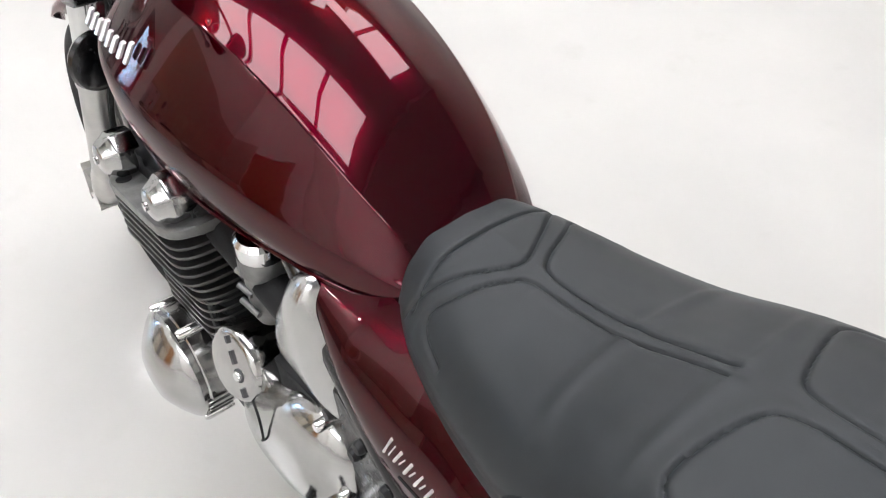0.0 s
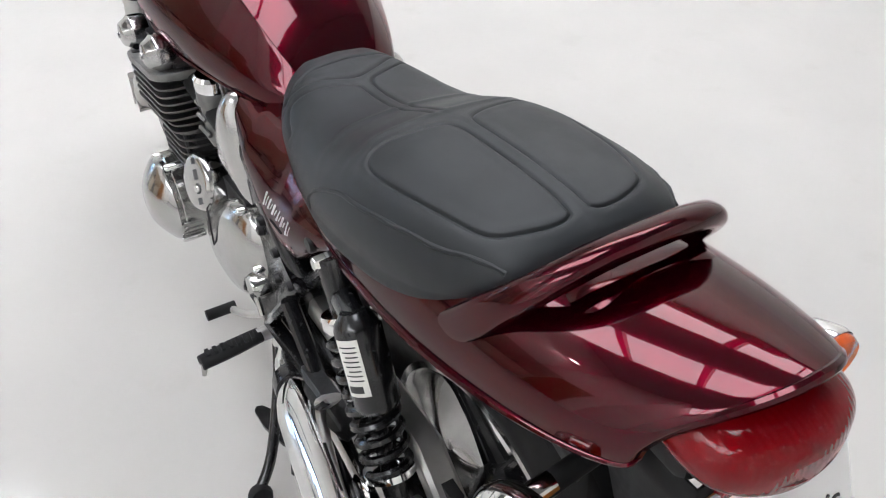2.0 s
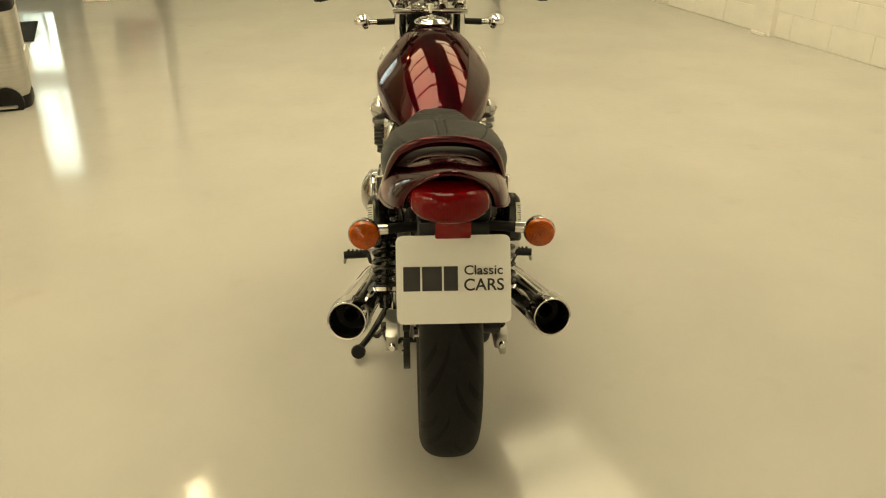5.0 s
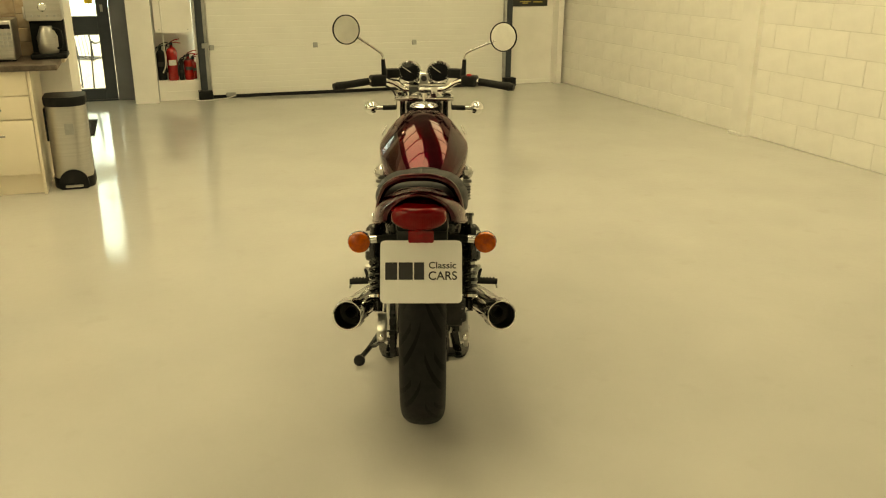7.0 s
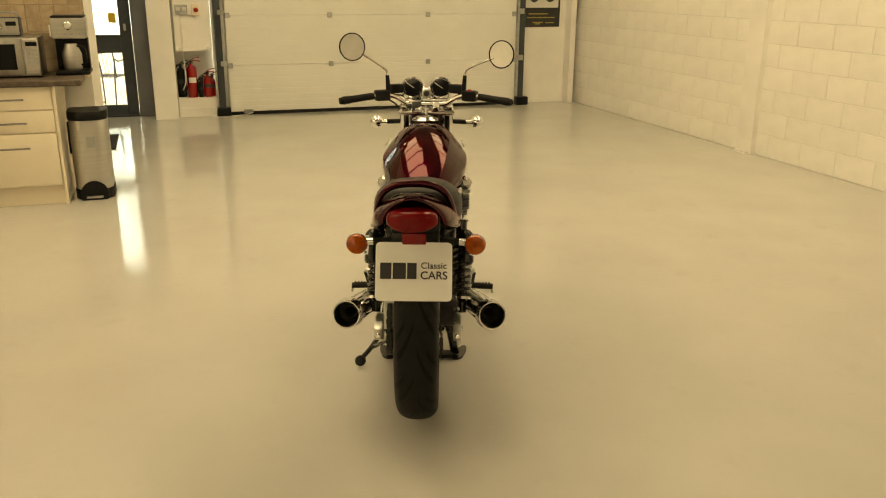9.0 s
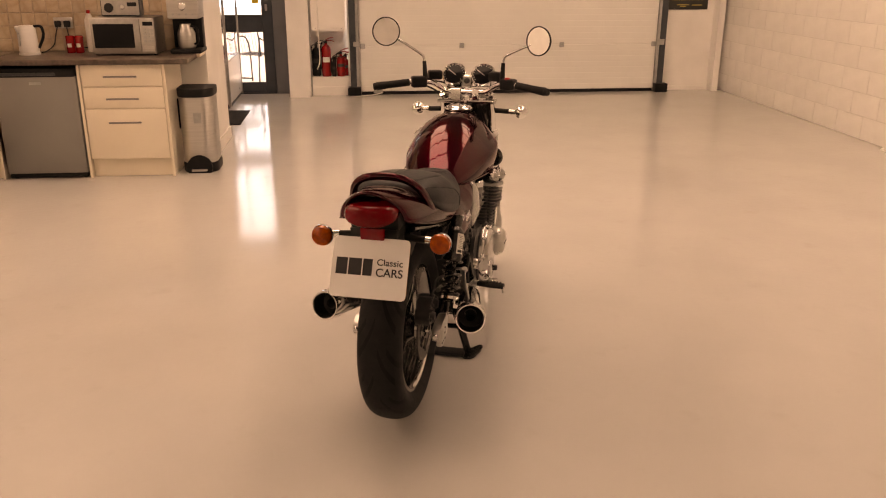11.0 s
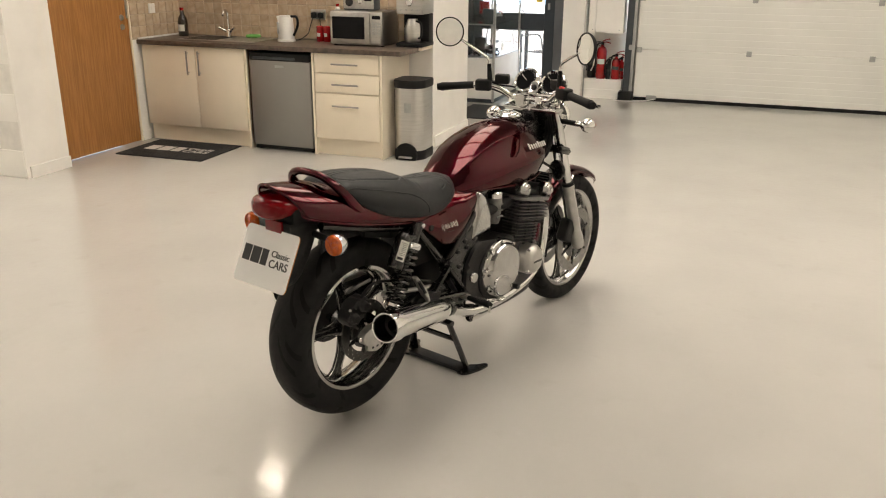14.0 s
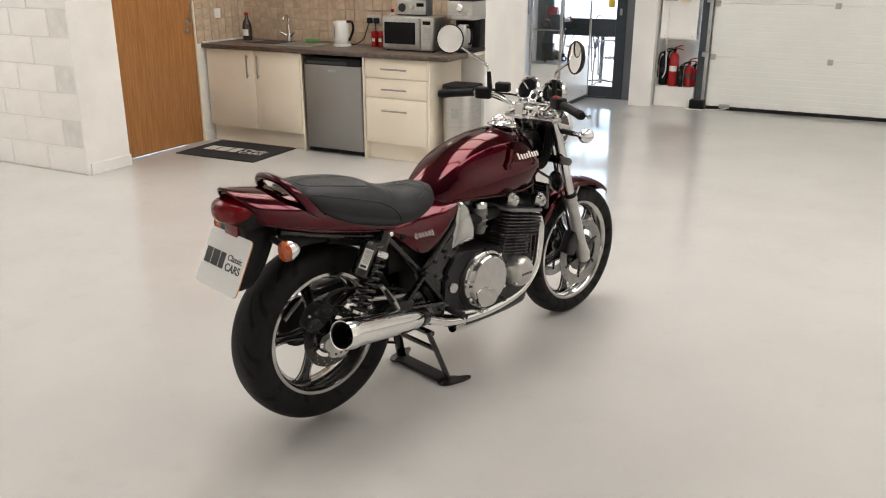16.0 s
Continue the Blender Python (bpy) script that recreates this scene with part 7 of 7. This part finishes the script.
part("glass_body", lathe([(0, 0), (0.042, 0), (0.046, 0.01), (0.046, 0.13), (0.038, 0.165), (0.018, 0.20), (0.016, 0.235), (0, 0.235)], 24, Matrix.Rotation(-math.pi / 2, 4, "Y")), DARK_BOTTLE, _b)
part("cap", lathe([(0.018, 0.232), (0.019, 0.258), (0, 0.26)], 18, Matrix.Rotation(-math.pi / 2, 4, "Y")), RED_PAINT, _b, "red cap")
part("label", grid_mesh([[(0.0468 * math.sin(a), -0.0468 * math.cos(a), z) for a in np.linspace(-0.9, 0.9, 10)] for z in (0.045, 0.105)]), LABEL, _b)
# kettle
_k = empty("kettle", pose(-3.045, 3.72, 0.91), "white plastic jug kettle with black handle", "kettle")
part("jug", lathe([(0, 0.02), (0.070, 0.02), (0.074, 0.03), (0.064, 0.20), (0.055, 0.222), (0, 0.226)], 30, Matrix.Rotation(-math.pi / 2, 4, "Y")), WHITE_PLASTIC, _k)
part("power_base", lathe([(0, 0), (0.078, 0), (0.08, 0.01), (0.076, 0.019), (0, 0.019)], 30, Matrix.Rotation(-math.pi / 2, 4, "Y")), WHITE_PLASTIC, _k)
part("handle", tube([(0.055, 0, 0.215), (0.11, 0, 0.21), (0.118, 0, 0.14), (0.075, 0, 0.05)], 0.011, 10, 20), PLASTIC, _k, "black handle")
part("spout", tube([(-0.05, 0, 0.18), (-0.082, 0, 0.212)], [0.03, 0.012], 10), WHITE_PLASTIC, _k)
part("water_gauge", box((-0.05, -0.075, 0.07), (-0.035, -0.058, 0.17), 0.003, 1), GALV, _k)
for _x in (-2.765, -2.697):
    _c = empty("storage_canister", pose(_x, 3.83, 0.91), "red enamel storage canister with dark lid", "canister", "canisters")
    part("tin", lathe([(0, 0), (0.030, 0), (0.032, 0.006), (0.032, 0.115), (0, 0.115)], 28, Matrix.Rotation(-math.pi / 2, 4, "Y")), RED_PAINT, _c)
    part("lid", lathe([(0.033, 0.112), (0.033, 0.13), (0.024, 0.135), (0, 0.135)], 28, Matrix.Rotation(-math.pi / 2, 4, "Y")), RED_PAINT, _c)
    part("label", grid_mesh([[(0.0326 * math.sin(a), -0.0326 * math.cos(a), z) for a in np.linspace(-0.5, 0.5, 6)] for z in (0.045, 0.075)]), LABEL, _c)
_mw = empty("microwave", pose(-2.285, 3.745, 0.91), "silver microwave oven with dark glass door", "microwave")
part("casing", box((-0.240, -0.17, 0.01), (0.240, 0.17, 0.285), 0.008, 2), STAINLESS, _mw)
part("door", box((-0.235, -0.185, 0.018), (0.13, -0.171, 0.278), 0.006, 2), SATIN, _mw)
part("window", box((-0.215, -0.189, 0.06), (0.085, -0.185, 0.24), 0.003, 1), GAUGE_GLASS, _mw, "dark glass window")
part("control_panel", box((0.135, -0.183, 0.018), (0.235, -0.171, 0.278), 0.004, 1), SATIN, _mw)
part("display", box((0.155, -0.186, 0.225), (0.23, -0.183, 0.255), 0.001, 1), GAUGE_GLASS, _mw)
for _i in range(4):
    for _j in range(3):
        part("key", box((0.155 + _j * 0.027, -0.1855, 0.10 + _i * 0.027), (0.176 + _j * 0.027, -0.183, 0.12 + _i * 0.027), 0.001, 1), GALV, _mw)
part("open_button", box((0.155, -0.187, 0.03), (0.23, -0.183, 0.075), 0.003, 1), STAINLESS, _mw)
for _x in (-0.22, 0.22):
    part("foot", tube([(_x, -0.12, 0), (_x, -0.12, 0.012)], 0.014, 8), RUBBER, _mw)
_ra = empty("radio", pose(-2.315, 3.76, 1.197), "small silver radio with carry handle on the microwave", "radio")
part("case", box((-0.15, -0.06, 0.0), (0.15, 0.06, 0.135), 0.014, 3), STEEL_DARK, _ra)
part("front", box((-0.14, -0.066, 0.01), (0.14, -0.059, 0.128), 0.006, 2), SATIN, _ra, "silver front")
part("speaker", lathe([(0.034, 0.0), (0.036, 0.004), (0, 0.006)], 20, Matrix.Translation((-0.085, -0.066, 0.065)) @ Matrix.Rotation(-math.pi / 2, 4, "Z")), CAST, _ra)
part("dial", lathe([(0.018, 0.0), (0.017, 0.012), (0, 0.013)], 20, Matrix.Translation((0.02, -0.066, 0.07)) @ Matrix.Rotation(-math.pi / 2, 4, "Z")), CHROME, _ra)
part("display", box((0.055, -0.069, 0.075), (0.125, -0.066, 0.105), 0.001, 1), GAUGE_GLASS, _ra)
part("carry_handle", tube([(-0.13, 0, 0.13), (-0.11, 0, 0.165), (0.11, 0, 0.165), (0.13, 0, 0.13)], 0.007, 8, 16), GALV, _ra)
_cm = empty("coffee_machine", pose(-1.845, 3.81, 0.91), "steel and black filter coffee machine with thermal jug", "coffee machine")
part("base", box((-0.12, -0.14, 0.0), (0.12, 0.14, 0.035), 0.01, 2), PLASTIC, _cm)
part("column", box((-0.115, 0.03, 0.035), (0.115, 0.14, 0.27), 0.008, 2), PLASTIC, _cm)
part("head", box((-0.12, -0.125, 0.265), (0.12, 0.14, 0.415), 0.012, 2), STAINLESS, _cm)
part("lid", box((-0.115, -0.11, 0.415), (0.115, 0.13, 0.43), 0.008, 2), PLASTIC, _cm)
part("control_dial", lathe([(0.03, 0.0), (0.03, 0.01), (0.024, 0.016), (0, 0.017)], 22, Matrix.Translation((0, -0.125, 0.36)) @ Matrix.Rotation(-math.pi / 2, 4, "Z")), CHROME, _cm)
for _i in range(4):
    part("button", lathe([(0.009, 0), (0.008, 0.005), (0, 0.006)], 12, Matrix.Translation((-0.075 + _i * 0.05, -0.125, 0.30)) @ Matrix.Rotation(-math.pi / 2, 4, "Z")), GALV, _cm)
part("thermal_jug", lathe([(0, 0.036), (0.062, 0.036), (0.068, 0.05), (0.070, 0.15), (0.05, 0.20), (0.042, 0.225), (0, 0.228)], 28, Matrix.Translation((0, -0.05, 0)) @ Matrix.Rotation(-math.pi / 2, 4, "Y")), STAINLESS, _cm, "steel thermal jug")
part("jug_handle", tube([(0.045, -0.08, 0.21), (0.095, -0.10, 0.19), (0.095, -0.10, 0.09), (0.065, -0.08, 0.07)], 0.009, 8, 16), PLASTIC, _cm)
_b2 = empty("soap_bottle", pose(-2.62, 3.90, 0.91), "clear plastic bottle behind the microwave", "bottle", "bottles")
part("bottle_body", lathe([(0, 0), (0.034, 0), (0.036, 0.01), (0.036, 0.25), (0.014, 0.30), (0, 0.30)], 20, Matrix.Rotation(-math.pi / 2, 4, "Y")), LABEL, _b2)
part("cap", lathe([(0.014, 0.30), (0.014, 0.325), (0, 0.326)], 14, Matrix.Rotation(-math.pi / 2, 4, "Y")), RED_PAINT, _b2)
# sockets and plugs
for _x, _z in ((-2.835, 1.135), (-4.30, 1.17), (-1.93, 1.22)):
    if _x < -4:
        s = empty("wall_switch", pose(-4.345, 3.55, 1.17), "white wall switch on the tiles", "switch")
        part("plate", box((0.0, -0.043, -0.043), (0.012, 0.043, 0.043), 0.004, 1), WHITE_PLASTIC, s)
        part("rocker", box((0.012, -0.012, -0.02), (0.017, 0.012, 0.02), 0.002, 1), WHITE_PLASTIC, s)
        continue
    s = empty("wall_socket", pose(_x, 3.945, _z), "steel double socket with black plugs", "socket", "wall sockets")
    part("plate", box((-0.073, -0.01, -0.043), (0.073, 0.004, 0.043), 0.003, 1), STAINLESS if _x < -2.2 else WHITE_PLASTIC, s)
    for _px in (-0.035, 0.035):
        p = part("plug", box((_px - 0.023, -0.048, -0.032), (_px + 0.023, -0.010, 0.018), 0.009, 2), RUBBER, s, "black plug")
_o = mesh_object("kettle_lead", tube([(-2.87, 3.90, 1.11), (-2.89, 3.88, 1.03), (-2.90, 3.85, 0.97), (-2.95, 3.80, 0.925), (-3.0, 3.77, 0.918)], 0.0045, 7, 24), RUBBER)
tagged(_o, "black kettle lead looping to the socket", "cable", "appliance leads")
_o = mesh_object("microwave_lead", tube([(-2.80, 3.90, 1.11), (-2.79, 3.89, 1.04), (-2.78, 3.91, 0.97), (-2.60, 3.92, 0.93)], 0.0045, 7, 20), RUBBER)
tagged(_o, "black microwave lead hanging from the socket", "cable", "appliance leads")
# pedal bin
_bn = empty("pedal_bin", pose(-1.775, 3.58, 0, 0, 0, 0), "tall steel pedal bin with black lid and foot", "bin")


def d_shape(w, d, r):
    return rounded([(-w, d), (-w, -d * 0.55), (-w * 0.55, -d), (w * 0.55, -d), (w, -d * 0.55), (w, d)], r, 5)


def d_box(w, d, z0, z1, flare=1.0):
    o = d_shape(w, d, 0.05)
    return grid_mesh([[(x * f, y * f, z) for x, y in o] for f, z in ((0.97, z0), (1.0, z0 + 0.01), (flare, z1 - 0.008), (flare * 0.97, z1))], True, True)


part("drum", d_box(0.135, 0.15, 0.075, 0.60), STAINLESS, _bn, "brushed steel drum")
part("base_ring", d_box(0.14, 0.155, 0.0, 0.078), PLASTIC, _bn, "black plastic foot")
part("lid", d_box(0.142, 0.157, 0.60, 0.665), PLASTIC, _bn, "black lid")
part("pedal_arch", lathe([(0.10, -0.01), (0.10, 0.012), (0.0, 0.014)], 28, Matrix.Translation((0, -0.15, 0.045)) @ Matrix.Rotation(-math.pi / 2, 4, "Z")), PLASTIC, _bn)
part("pedal", box((-0.06, -0.185, 0.018), (0.06, -0.15, 0.034), 0.006, 2), STAINLESS, _bn, "steel pedal")
part("side_hinge", box((-0.15, -0.05, 0.34), (-0.134, 0.02, 0.58), 0.006, 1), PLASTIC, _bn)
part("bin_sticker", box((-0.015, -0.1535, 0.40), (0.045, -0.151, 0.48), 0.0005, 1), GALV, _bn)

# ---- block walls and tiles, piece by piece ----
_blk = box((-0.2165, -0.004, -0.1035), (0.2165, 0.0045, 0.1035), 0.002, 1)
_bm_me = bpy.data.meshes.new("block")
bmesh.ops.recalc_face_normals(_blk, faces=_blk.faces)
_blk.to_mesh(_bm_me)
_blk.free()
_bm_me.materials.append(BLOCK_PAINT)


def piece(name, me, parent, m):
    o = new(name, me)
    o.parent = parent
    o.matrix_world = SITE[0] @ m
    return o


site(0.977)
_we = slab("wall_east", (4.308, -6.4, 0), (4.6, 8.04, WALL_Z), MORTAR, "white painted blockwork wall")
for _r in range(8):
    for _c in range(26):
        _y = -3.0 + _c * 0.44 + (0.22 if _r % 2 else 0)
        if _y > 7.7:
            continue
        piece("block", _bm_me, _we, Matrix.Translation((4.308 - 0.0008 * random.random(), _y, 0.11 + _r * 0.214)) @ Matrix.Rotation(math.pi / 2, 4, "Z"))
site(0.9855)
_ws = slab("wall_block_return", (-8.3, 1.772, 0), (-4.225, 1.95, WALL_Z), MORTAR, "white painted blockwork return wall")
for _r in range(10):
    for _c in range(6):
        _x = -4.45 - _c * 0.44 - (0.22 if _r % 2 else 0)
        piece("block", _bm_me, _ws, Matrix.Translation((_x, 1.770 - 0.0008 * random.random(), 0.11 + _r * 0.214)) @ Matrix.Rotation(math.pi, 4, "Z"))
slab("wall_return_edge", (-4.225, 1.758, 0), (-4.213, 1.80, WALL_Z), WALL_PAINT)
_tl = box((-0.0475, -0.004, -0.0475), (0.0475, 0.006, 0.0475), 0.0035, 1)
_tl_me = bpy.data.meshes.new("tile")
bmesh.ops.recalc_face_normals(_tl, faces=_tl.faces)
_tl.to_mesh(_tl_me)
_tl.free()
_tl_me.materials.append(TILE)
_wk = slab("tile_backing", (-4.36, 3.958, 0.90), (-1.742, 3.971, 2.2), GROUT, "beige tumbled stone tiles above the worktop")
for _r in range(7):
    for _c in range(26):
        piece("tile", _tl_me, _wk, Matrix.Translation((-4.305 + _c * 0.1, 3.957, 0.962 + _r * 0.1)) @ Matrix.Rotation(math.pi + random.uniform(-0.012, 0.012), 4, "Z") @ Matrix.Rotation(math.pi / 2 * random.randrange(4), 4, "Y"))
_wk2 = slab("tile_backing_side", (-4.362, 3.26, 0.91), (-4.352, 3.958, 2.2), GROUT, "beige tumbled stone tiles beside the oak door")
for _r in range(6):
    for _c in range(7):
        piece("tile", _tl_me, _wk2, Matrix.Translation((-4.351, 3.31 + _c * 0.1, 0.975 + _r * 0.1)) @ Matrix.Rotation(-math.pi / 2, 4, "Z") @ Matrix.Rotation(math.pi / 2 * random.randrange(4), 4, "Y"))
